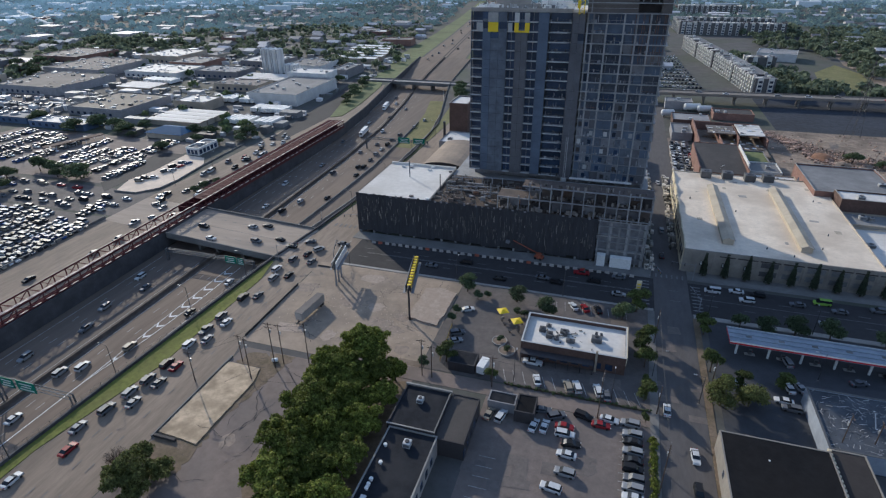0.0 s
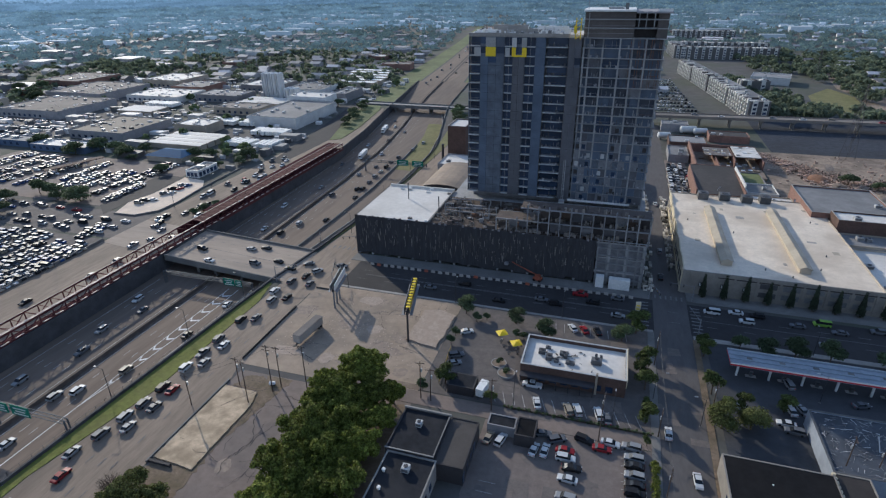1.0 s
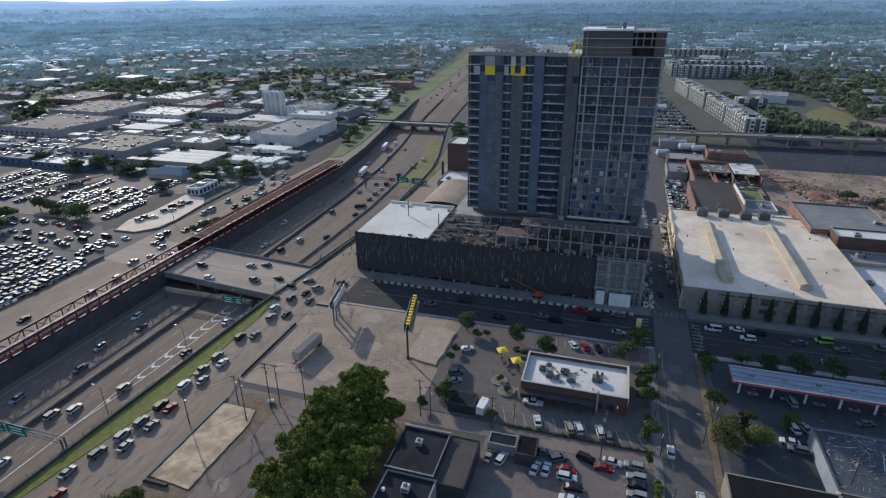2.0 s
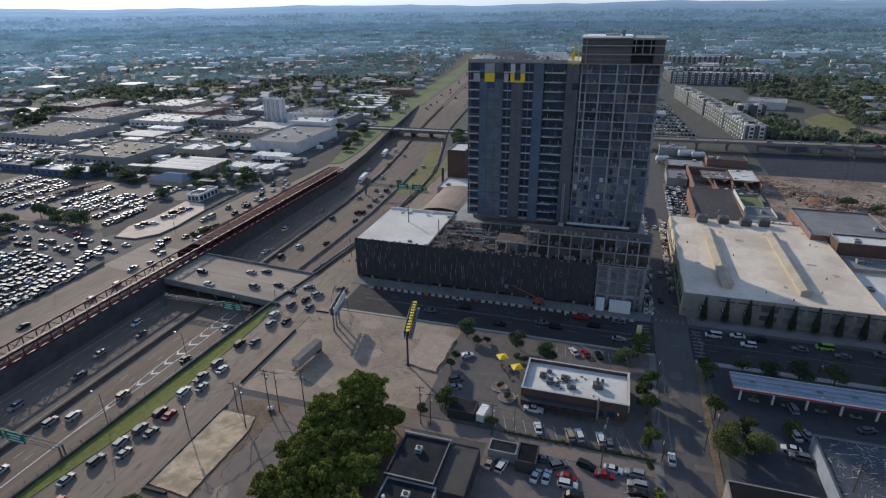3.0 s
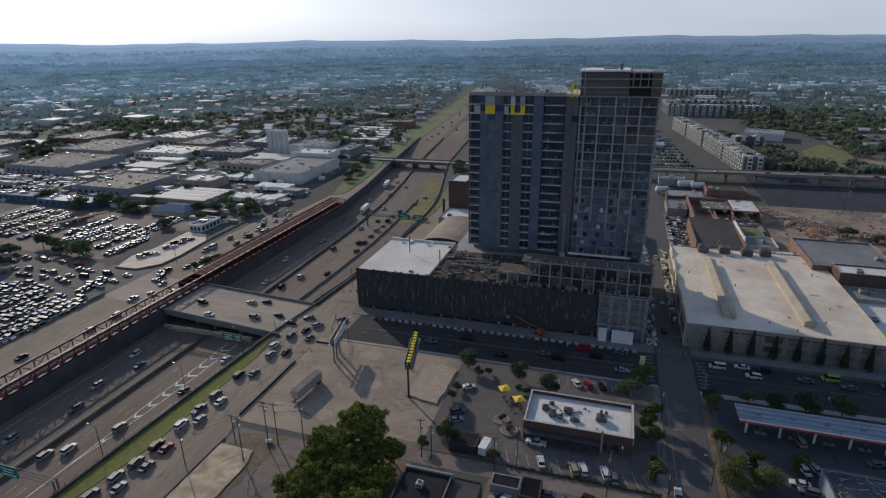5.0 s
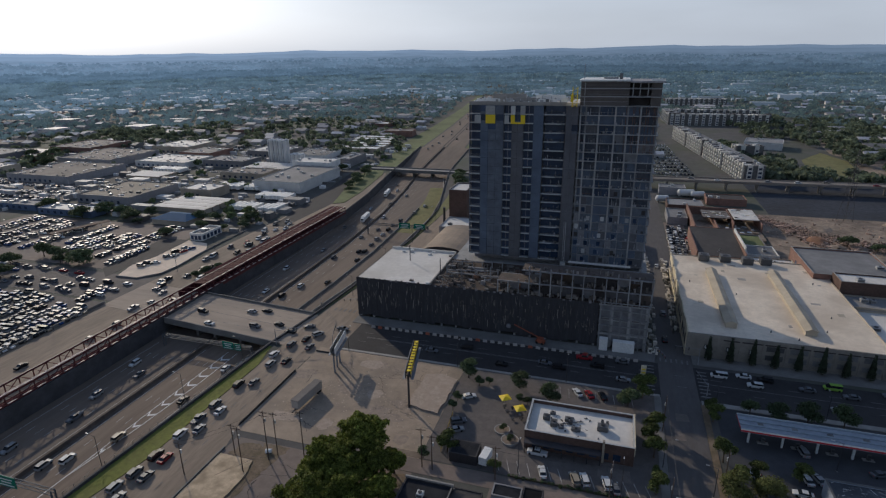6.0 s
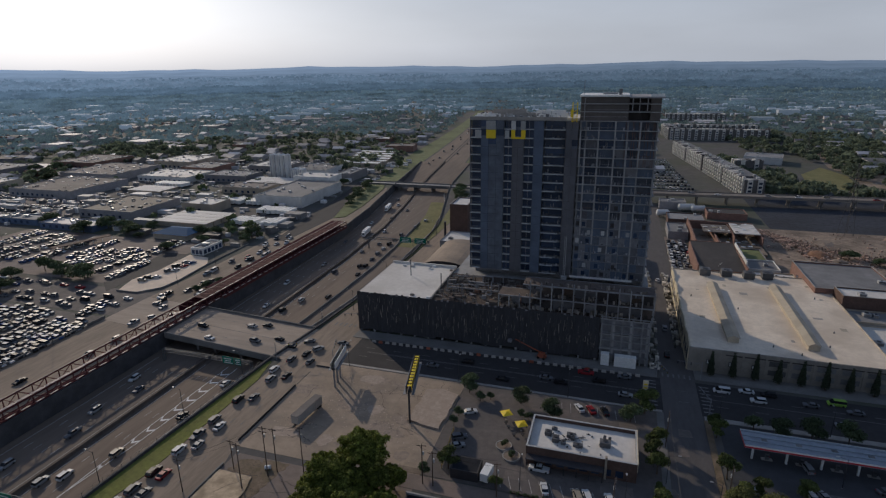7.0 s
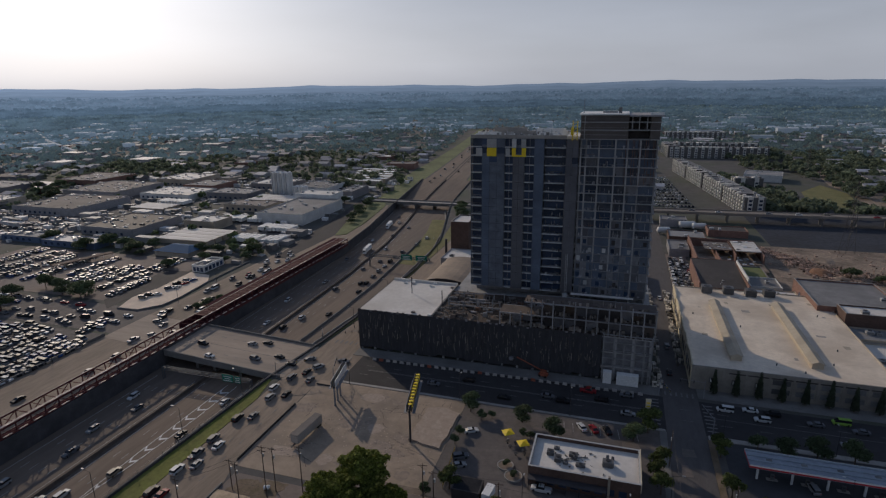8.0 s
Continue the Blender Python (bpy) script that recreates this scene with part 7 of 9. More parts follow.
# west side trees
west = tree(-303, 218, 8.5, 5.4, 3400, 0.6, "broad dark green tree at the edge of the car lot", 401, LEAF_DARK, "car lot trees", 16)
for i, (x, y, s) in enumerate([(-270.8, 214.6, 1.15), (-277, 217, 0.95), (-310, 204, .9), (-296, 188, 1), (-313, 291, 1), (-320, 296, .9), (-310.8, 306, .8), (-267.6, 302.9, .9), (-257, 305.7, .8), (-264.2, 267.7, .8), (-229.6, 305.9, 1.1),
                               (-352, 286, 1.2), (-345, 300, 1.2), (-296, 220, 0.8), (-285, 213, 0.7), (-331, 300, 1), (-400, 300, 1.1), (-212, 420, .8), (-220, 450, .9), (-214, 436, 0.8), (-222, 470, .9), (-206, 405, .6), (-226, 485, 0.9), (-131, 470, 1), (-126, 455, 1), (-122, 440, 1), (-135, 486, .9), (-250, 480, 1), (-560, 430, 1.4), (-610, 480, 1.5), (-630, 470, 1.3), (-600, 460, 1.2), (128, 352, .8), (140, 345, .6), (147, 339, .7), (-197, 222, .45), (-195, 229, .4), (-199, 216, .4), (-255, 288, .7), (-303, 285, .6), (-236, 286, .6), (-228, 298, .7)]):
    c = copy_thing(west, pose(x, y, 0, 0, 0, i * 61))
    c.scale = (s * 1.25, s * 1.25, s * 0.85)

# hedges between the halls and the forecourt
hed = thing("hedge", "rough dark green hedge along the yard wall", "hedge", (45, 112.4, 0))
part("stem_base", Geo().box(-9.5, 9.5, -0.15, 0.15, 0, 0.6), BARK, hed)
part("foliage", leaf_mesh("foliage", [(-9 + 0.9 * i, 0.2 * math.sin(i * 2.1), 0.9 + 0.3 * math.sin(i * 1.3), 0.95) for i in range(21)], 3000, 0.34, LEAF_DARK, 310), None, hed)
hed = thing("hedge", "overgrown green hedge beside the side street", "hedge", (18.3, 98, 0))
part("stem_base", Geo().box(-0.12, 0.12, -12, 12, 0, 0.6), BARK, hed)
part("foliage", leaf_mesh("foliage", [(0.2 * math.sin(i * 1.7), -12 + 0.9 * i, 1.0 + 0.5 * math.sin(i * 0.9), 0.8 + 0.3 * math.sin(i * 2.3)) for i in range(27)], 3600, 0.32, LEAF, 311), None, hed)
hed = thing("hedge", "thin straggling hedge between the alley and the car park", "hedge", (0, 119.2, 0.06))
part("stem_base", Geo().box(-20, 18, -0.1, 0.1, 0, 0.35), BARK, hed)
part("foliage", leaf_mesh("foliage", [(-20 + 0.95 * i, 0.15 * math.sin(i * 2.1), 0.4 + 0.15 * math.sin(i * 1.3), 0.4 + 0.18 * math.sin(i * 3.7)) for i in range(41)], 2400, 0.26, LEAF_DARK, 312), None, hed)


# ---- vehicles ----
def paint(name, color, rough=0.5, metal=0.0):
    return material(name, color, rough, metal, vary=0.06, scale=1.5, spec=0.22)


PAINTS = {"white": paint("white_car_paint", (0.55, 0.55, 0.54)), "silver": paint("silver_car_paint", (0.26, 0.265, 0.27)), "grey": paint("grey_car_paint", (0.12, 0.125, 0.135)),
          "black": paint("black_car_paint", (0.018, 0.018, 0.02)), "red": paint("red_car_paint", (0.24, 0.02, 0.025)), "blue": paint("blue_car_paint", (0.03, 0.07, 0.20)),
          "tan": paint("tan_car_paint", (0.30, 0.26, 0.20)), "green": paint("lime_car_paint", (0.24, 0.40, 0.06))}
CAR_GLASS = material("car_glass", (0.015, 0.018, 0.022), 0.15, vary=0.05, spec=0.4)
LAMP_CLEAR = material("clear_lamp", (0.7, 0.7, 0.68), 0.2, vary=0.03)
LAMP_RED = material("red_lamp", (0.35, 0.01, 0.01), 0.3, vary=0.03)

# side outlines, nose towards +x: (x, z) of the lower shell, and of the cabin's foot and roof
SHAPES = {
    "sedan": dict(low=[(-2.35, 0.45), (-2.38, 0.8), (-2.2, 0.98), (-1.5, 1.0), (1.0, 0.98), (2.1, 0.82), (2.36, 0.66), (2.38, 0.4)], cab=(-1.75, 1.15, -1.0, 0.35, 0.98, 1.44), w=0.91),
    "suv": dict(low=[(-2.38, 0.5), (-2.42, 0.9), (-2.36, 1.1), (-1.5, 1.12), (1.0, 1.1), (2.15, 1.0), (2.4, 0.8), (2.42, 0.45)], cab=(-2.3, 1.25, -2.0, 0.45, 1.1, 1.75), w=0.96),
    "pickup": dict(low=[(-2.85, 0.55), (-2.88, 1.05), (-2.7, 1.12), (-0.9, 1.12), (1.2, 1.12), (2.5, 1.05), (2.8, 0.85), (2.82, 0.5)], cab=(-0.95, 1.35, -0.75, 0.7, 1.12, 1.82), w=0.98),
    "van": dict(low=[(-2.6, 0.5), (-2.62, 1.0), (-2.6, 1.15), (-1.5, 1.15), (1.4, 1.15), (2.2, 1.05), (2.55, 0.8), (2.58, 0.45)], cab=(-2.58, 1.95, -2.5, 1.0, 1.15, 2.05), w=0.98),
}
WHEEL = Geo().tube([((0, -0.1, 0), 0.30), ((0, -0.1, 0), 0.33), ((0, 0.1, 0), 0.33), ((0, 0.1, 0), 0.30)], Vector((1, 0, 0)), Vector((0, 0, 1)), 10).mesh("tyre", RUBBER, False)
meshes = {}


def car_meshes(kind, color):
    key = (kind, color)
    if key in meshes:
        return meshes[key]
    s = SHAPES[kind]
    w, pts = s["w"], s["low"]
    n = len(pts)
    g = Geo()
    rows = []
    for frac, lift in ((-1.0, 0), (-0.93, 1), (0.93, 1), (1.0, 0)):
        row = []
        for x, z in pts:
            zz = z if lift else min(z, pts[2][1] - 0.14)
            taper = 1 - 0.10 * max(0, abs(x) / 2.4 - 0.75) / 0.25
            row.append(len(g.v))
            g.v.append((x, frac * w * taper, zz))
        rows.append(row)
    for a, b in zip(rows, rows[1:]):
        for i in range(n - 1):
            g.f.append((a[i], b[i], b[i + 1], a[i + 1]))
        g.f.append((a[n - 1], b[n - 1], b[0], a[0]))
    g.f.append(tuple(rows[0]))
    g.f.append(tuple(reversed(rows[-1])))
    g.box(pts[0][0] + 0.15, pts[-1][0] - 0.15, -w * 0.92, w * 0.92, 0.22, pts[0][1] + 0.02)
    body = g.mesh("body", PAINTS[color])
    x0, x1, r0, r1, zb, zt = s["cab"]
    wb, wr = w * 0.9, w * 0.74
    A = [(x0, -wb, zb), (x1, -wb, zb), (x1, wb, zb), (x0, wb, zb)]
    B = [(r0, -wr, zt - 0.04), (r1, -wr, zt - 0.04), (r1, wr, zt - 0.04), (r0, wr, zt - 0.04)]
    side = Geo().face(A[0], A[1], B[1], B[0])
    side.face(A[3], B[3], B[2], A[2])
    front = Geo().face(A[1], A[2], B[2], B[1])
    rear = Geo().face(A[3], A[0], B[0], B[3])
    e = 0.03
    roof = Geo().box(r0 - e, r1 + e, -wr - e, wr + e, zt - 0.05, zt)
    lx0, lx1, zl = pts[1][0], pts[-2][0], pts[-2][1]
    lamp = Geo().box(-0.03, 0.05, -0.2, 0.2, -0.08, 0.08)
    meshes[key] = dict(body=body, roof=roof.mesh("roof", PAINTS[color]), side_glass=side.mesh("side_glass", CAR_GLASS), windscreen=front.mesh("windscreen", CAR_GLASS), rear_window=rear.mesh("rear_window", CAR_GLASS),
                       head=lamp.mesh("headlight", LAMP_CLEAR), tail=lamp.mesh("tail_light", LAMP_RED), front=(lx1 - 0.03, zl + 0.02), rear=(lx0 + 0.02, pts[1][1]), base=(pts[0][0] + 0.85, pts[-1][0] - 0.85))
    return meshes[key]


templates = {}
WORDS = {"white": "white", "silver": "silver", "grey": "dark grey", "black": "black", "red": "red", "blue": "dark blue", "tan": "tan", "green": "lime green"}
NAMES = {"sedan": ("car", "saloon car"), "suv": ("car", "sport utility car"), "pickup": ("pickup_truck", "pickup truck"), "van": ("van", "van")}


massed = {}


def massed_car(kind, color, x, y, turn, z):
    """Adds a car to the joined mass of far parked cars."""
    m = car_meshes(kind, color)
    M = pose(x, y, z, 0, 0, turn)
    for key in ("body", "roof", "side_glass", "windscreen", "rear_window"):
        me = m[key]
        g = massed.setdefault(me.materials[0].name, Geo())
        n = len(g.v)
        g.v += [tuple(M @ v.co) for v in me.vertices]
        g.f += [tuple(n + i for i in p.vertices) for p in me.polygons]
    g = massed.setdefault("tyre_rubber", Geo())
    for wx_ in m["base"]:
        n = len(g.v)
        g.box(wx_ - 0.3, wx_ + 0.3, -0.88, 0.88, 0, 0.62)
        g.v[n:] = [tuple(M @ Vector(v)) for v in g.v[n:]]


MASS = {"far off on the motorway", "far off in a pale lot", "parked by the apartment blocks", "parked in the yard behind the tower", "parked in the yard behind the warehouse", "on the elevated road", "on the western cross street", "queueing on the slip road", "packed in the southern sales lot", "on the western frontage road"}


def vehicle(kind, color, x, y, turn, z, where, group, near=True):
    if where in MASS or group == "cars in the northern sales lot":
        return massed_car(kind, color, x, y, turn, z)
    key = (kind, color, where, near)
    if key in templates:
        return copy_thing(templates[key], pose(x, y, z, 0, 0, turn))
    m = car_meshes(kind, color)
    name, word = NAMES[kind]
    ob = thing(name, f"{WORDS[color]} {word} {where}", "truck" if kind == "pickup" else "van" if kind == "van" else "car", (x, y, z), turn, group)
    part("body", m["body"], None, ob)
    part("roof", m["roof"], None, ob)
    for p in ("side_glass", "windscreen", "rear_window"):
        part(p, m[p], None, ob)
    for wx_ in m["base"]:
        for wy_ in (-0.82, 0.82):
            w = part("wheel", WHEEL, None, ob)
            w.location = (wx_, wy_, 0.33)
    if near:
        for s in (-0.62, 0.62):
            part("headlight", m["head"], None, ob).location = (m["front"][0], s, m["front"][1])
            part("tail_light", m["tail"], None, ob).location = (m["rear"][0], s, m["rear"][1])
    templates[key] = ob
    return ob


rc = random.Random(33)
KIND = ["sedan"] * 5 + ["suv"] * 5 + ["pickup", "van"]
COLOR = ["white"] * 4 + ["silver"] * 4 + ["grey"] * 5 + ["black"] * 5 + ["red", "blue", "tan"]


def pick(kind=None, color=None):
    return kind or rc.choice(KIND), color or rc.choice(COLOR)


# queue on the frontage road, driving north
for x, y, k, c in ((-120.2, 55.3, "sedan", "white"), (-115.6, 66, "sedan", "red"), (-119.4, 72.3, "sedan", "silver"), (-117.6, 79.5, "suv", "grey"), (-112.8, 83.5, "sedan", "silver"), (-116.6, 86.5, "suv", "silver"), (-115.8, 92.2, "suv", "grey"), (-111.9, 91.8, "sedan", "grey"),
                   (-115.6, 99.4, "suv", "black"), (-112.2, 99.2, "sedan", "red"), (-115.6, 109, "suv", "white"), (-111.9, 112.5, "sedan", "silver"), (-115.5, 116.6, "pickup", "grey"), (-111.8, 122.0, "sedan", "white"), (-115.6, 124.5, "suv", "grey"), (-115.6, 136.5, "suv", "black"), (-111.4, 139, "sedan", "grey"),
                   (-112.7, 151.0, "suv", "silver"), (-108.4, 154.4, "sedan", "black"), (-115.2, 157.2, "suv", "white"), (-113.2, 165.7, "suv", "grey"), (-110.0, 171.2, "sedan", "black"), (-105.5, 166, "sedan", "grey")):
    vehicle(k, c, x, y, 90 + rc.uniform(-3, 3), 0.025, "queueing on the frontage road", "cars on the frontage road")
# junction and bridge
for x, y, a, k, c in ((-107.5, 179, 60, "suv", "silver"), (-119.3, 178, 185, "sedan", "black"), (-114, 184, 200, "sedan", "grey"), (-166.5, 179.5, 0, "suv", "black"), (-145.6, 187.2, 180, "sedan", "silver"), (-139.6, 190.3, 180, "sedan", "black"), (-127.3, 181.5, 170, "sedan", "black"), (-136, 176.5, 0, "suv", "grey"),
                      (-156, 171.5, 0, "sedan", "white"), (-100, 186, 0, "sedan", "grey"), (-187, 183, 180, "suv", "grey"), (-195, 178, 10, "sedan", "silver"), (-205, 190, 180, "sedan", "grey")):
    vehicle(k, c, x, y - 3 + skew(x), a - (6 if x < -119 else 0), 0.07, "crossing the bridge junction", "cars at the junction", False)
# motorway
for x, y, k, c in ((-167.4, 95.1, "suv", "silver"), (-150.6, 92.7, "suv", "silver"), (-146.3, 96.7, "suv", "white"), (-162.0, 112.8, "pickup", "grey"), (-166.2, 124.9, "suv", "silver"), (-140.0, 109.0, "suv", "tan"), (-134.8, 131, "sedan", "black"), (-134.0, 152.5, "sedan", "white"), (-162.2, 140, "sedan", "grey"), (-170, 146, "suv", "white"),
                   (-150, 66, "suv", "grey"), (-146, 74, "sedan", "white"), (-166, 78, "pickup", "black"), (-161.8, 220.4, "sedan", "white"), (-151.2, 218.1, "suv", "black"), (-148.5, 231.3, "suv", "white"), (-137.5, 239.2, "sedan", "black"), (-164.1, 283.9, "sedan", "silver"), (-168.9, 250.7, "suv", "white"), (-152.2, 274.2, "suv", "grey"),
                   (-153, 313.2, "sedan", "silver"), (-142.2, 287.1, "suv", "black"), (-149, 331.2, "sedan", "grey"), (-168.2, 350, "suv", "silver"), (-173, 330, "sedan", "grey"), (-157, 360, "suv", "white"), 
                   (-176, 380, "sedan", "white"), (-166, 395, "suv", "black"), (-164, 425, "sedan", "silver"), (-178, 440, "suv", "white"), (-186, 460, "sedan", "grey")):
    vehicle(k, c, x, y, (90 if x > -154 else -90) + (2 if y < 300 else 8), floor_z(y) + 0.03, "driving along the sunken motorway", "cars on the motorway", False)
# queue on the slip road
for i, (x, y) in enumerate(((-129.6, 258.6), (-131.4, 272.4), (-132.6, 284), (-133.6, 294.6), (-133.9, 304.1), (-134.2, 314), (-135.2, 324.4), (-134.4, 335.8), (-131.6, 355.7), (-130.3, 374.3))):
    k, c = pick()
    z = floor_z(y + 15)
    f = (105 - z) / 105
    vehicle(k, ("black", "black", "grey", "silver", "white")[i % 5], x * f, y * f, 92, z + 0.03, "queueing on the slip road", "cars on the slip road", False)
# between the truss and the corner lot
for i in range(26):
    k, c = pick()
    x, y = -193 - rc.random() * 19, 200 + i * 4.6 + rc.uniform(-1.5, 1.5)
    vehicle(k, c, x, y, -82 + rc.uniform(-8, 8), 0.07, "on the western frontage road", "cars on the western road", False)
for i in range(26):
    y = 620 + i * 27 + rc.uniform(-8, 8)
    k, c = pick()
    vehicle(k, c, far_axis(y) + rc.choice([-16, -12, -8, 6, 10, 14]), y, 97, 0.06, "far off on the motorway", "far cars on the motorway", False)
# near car park
for x, y, a, k, c in ((-18.5, 106.4, 75, "suv", "white"), (-10, 105.6, 80, "sedan", "white"), (-7.4, 106, 84, "sedan", "white"), (-8.7, 111.6, 10, "sedan", "grey"), (-5, 110.5, 30, "suv", "grey"), (1.6, 112.4, -15, "suv", "black"), (6.0, 110.5, 0, "sedan", "red"), (7.9, 113.0, -6, "sedan", "white"),
                      (13.0, 113.0, 175, "suv", "silver"), (-2.3, 104.9, 0, "suv", "white"), (-2.6, 107.4, 0, "sedan", "red"), (-0.6, 102.2, 5, "sedan", "black"), (-1.2, 98.6, 175, "sedan", "white"), (-1.0, 93.2, 174, "suv", "silver"), (-3.5, 88.2, 172, "suv", "white"), (-2.2, 83.5, 172, "sedan", "grey"),
                      (13.6, 109.4, 178, "suv", "silver"), (13.6, 107, 178, "sedan", "black"), (13.7, 103.8, 176, "suv", "silver"), (13.7, 101.2, 178, "sedan", "black"), (13.7, 98.7, 0, "suv", "black"), (14, 95.8, 178, "suv", "grey"), (13.8, 93.2, 176, "suv", "silver"), (13.8, 90.7, 178, "sedan", "white"), (13.9, 88.1, 178, "sedan", "grey"), (13.9, 85.5, 178, "suv", "white"), (-21.6, 106.4, 80, "sedan", "tan")):
    vehicle(k, c, x, y, a, 0.045, "parked on old asphalt", "cars in the near car park")
# restaurant car park and kerbs
for x, y, a, k, c in ((-11.8, 122.6, 105, "sedan", "white"), (-3.4, 122.4, 110, "suv", "tan"), (-1.0, 122.8, 108, "suv", "white"), (4.5, 123, 105, "suv", "white"), (6.8, 121.6, 100, "sedan", "grey"), (-14.2, 130.0, 178, "pickup", "white"), (-5.8, 162.6, 120, "sedan", "white"), (-2.1, 162.6, 115, "sedan", "red"), (2.1, 162.9, 110, "sedan", "black"),
                      (-39.0, 137.5, 30, "suv", "grey"), (-38.5, 133.5, 30, "sedan", "silver"), (-39.2, 151.0, 30, "sedan", "white")):
    vehicle(k, c, x, y, a, 0.065, "parked beside the restaurant", "cars round the restaurant")
for x, y, a, k, c in ((-18.5, 178.6, 0, "sedan", "grey"), (-13.2, 176.8, 0, "suv", "black"), (-0.5, 181.4, 180, "suv", "black"), (8.3, 174.8, 0, "sedan", "silver"), (-33.1, 173.6, 0, "sedan", "black"), (-48, 182, 180, "suv", "black"), (-60, 176, 0, "sedan", "grey"), (39.2, 185.9, 180, "van", "white"), (47.1, 187.8, 180, "sedan", "white"),
                      (49.7, 182.6, 180, "suv", "white"), (53.6, 187.2, 180, "suv", "black"), (65.3, 184.5, 180, "sedan", "grey"), (73.2, 187.6, 180, "van", "green"), (77.4, 183.6, 180, "sedan", "grey"), (89.5, 187.5, 180, "suv", "grey"), (71.5, 174.8, 0, "sedan", "silver"), (95, 174.5, 0, "sedan", "grey"),
                      (-5.2, 186, 0, "pickup", "red"), (7.9, 186.6, 180, "sedan", "grey")):
    vehicle(k, c, x, y, a, 0.04, "on the wide cross street", "cars on the cross street", False)
for x, y, a, k, c in ((21.9, 120.5, 90, "sedan", "white"), (27.6, 106.5, -86, "sedan", "white"), (23.4, 208.1, 90, "sedan", "black"), (24, 232, 90, "suv", "silver"), (29, 250, -90, "sedan", "grey"), (24, 290, 90, "sedan", "white"), (27.5, 96, -88, "suv", "black")):
    vehicle(k, c, x, y, a, 0.05, "on the narrow side street", "cars on the side street")
for x, y, a, k, c in ((55.5, 150.4, 100, "suv", "silver"), (40.3, 136.9, 170, "sedan", "white"), (53.6, 138.6, 100, "sedan", "white"), (56.4, 139.6, 110, "sedan", "silver"), (51.2, 132.8, 175, "sedan", "white"), (52.6, 130.2, 175, "suv", "grey"), (72, 146, 20, "sedan", "grey"), (80.5, 150.5, 90, "sedan", "black")):
    vehicle(k, c, x, y, a, 0.045, "parked at the fuel station", "cars at the fuel station")
# west frontage road and car sales lots
for i in range(12):
    k, c = pick()
    vehicle(k, c, rc.choice([-212, -208, -203, -199, -193]), 110 + i * 17 + rc.uniform(-4, 4), -90, 0.035, "on the western frontage road", "cars on the western road", False)
ROWS_S = [(-217.8, 138, 169), (-226.5, 140, 166), (-229.5, 176, 191), (-241, 138, 168), (-246, 160, 177), (-256, 150, 178), (-262, 160, 178), (-270, 140, 176), (-280, 146, 176)]
ROWS_N = [(-367, 236, 280), (-361, 236, 280), (-350, 226, 276), (-344.5, 228, 276), (-331, 226, 276), (-326, 236, 266), (-311, 240, 276), (-302, 224, 256), (-296.5, 232, 260), (-287, 230, 262), (-281.5, 240, 264), (-272, 226, 258), (-266.5, 246, 274), (-257.5, 218, 244), (-380, 240, 282), (-386, 240, 282)]
for rows, grp in ((ROWS_S, "cars in the southern sales lot"), (ROWS_N, "cars in the northern sales lot")):
    for x, y0, y1 in rows:
        y = y0
        while y < y1:
            if rc.random() < 0.92:
                k, c = pick(None, rc.choice(["white", "silver", "grey", "grey", "black", "black", "blue", "tan"]))
                vehicle(k, c, x + rc.uniform(-0.3, 0.3), y, rc.choice([0, 180]) + rc.uniform(-4, 4), 0.055, "parked in a packed sales lot", grp, False)
            y += 2.85
for x, y0, y1 in ((-222, 122, 172), (-233, 124, 172), (-236.5, 124, 160), (-249.5, 126, 176), (-253, 122, 150), (-265.5, 126, 176), (-275, 124, 172), (-285, 124, 172), (-290, 124, 174), (-217.8, 120, 136), (-226.5, 120, 138), (-241, 120, 136), (-266, 268, 284), (-272, 262, 284), (-259.5, 226, 246)):
    y = y0
    while y < y1:
        k, c = pick(None, rc.choice(["white", "white", "silver", "silver", "grey", "black", "blue", "tan"]))
        vehicle(k, c, x + rc.uniform(-0.3, 0.3), y, rc.choice([0, 180]) + rc.uniform(-4, 4), 0.055, "packed in the southern sales lot", "cars in the southern sales lot", False)
        y += 2.85
for i in range(46):
    k, c = pick()
    vehicle(k, c, -226 - (i % 16) * 9 + rc.uniform(-3, 3), 184 + (i // 12) * 6.5 + rc.uniform(-1, 1), rc.choice([0, 180]), 0.04, "on the western cross street", "cars on the western street", False)
for x, y, a in ((-234.5, 236, 75), (-231.5, 238, 75), (-235, 243, 75), (-231.5, 245, 75), (-234.5, 250, 75), (-231, 251, 75), (-237, 220, 10), (-236.5, 224, 10), (-233, 226, 30)):
    k, c = pick()
    vehicle(k, c, x, y, a, 0.125, "parked on the bright corner lot", "cars on the corner lot", False)
for i in range(66):
    k, c = pick(None, rc.choice(["white", "silver", "grey", "black"]))
    vehicle(k, c, -545 + (i % 22) * 5.6, 322 + (i // 22) * 18 + rc.uniform(-1, 1), 90, 0.055, "far off in a pale lot", "cars in the far lot", False)
for i in range(40):
    k, c = pick()
    vehicle(k, c, 24 + (i % 8) * 2.7, 333 + (i // 8) * 6.2, 90 + rc.uniform(-5, 5), 0.06, "parked in the yard behind the warehouse", "cars in the rear yard", False) if (i % 8) > 3 else vehicle(k, c, 33 - 47 + (i % 8) * 3 + rc.uniform(-1, 1), 333 + (i // 8) * 6.2, 90, 0.03, "parked in the yard behind the tower", "cars behind the tower", False)
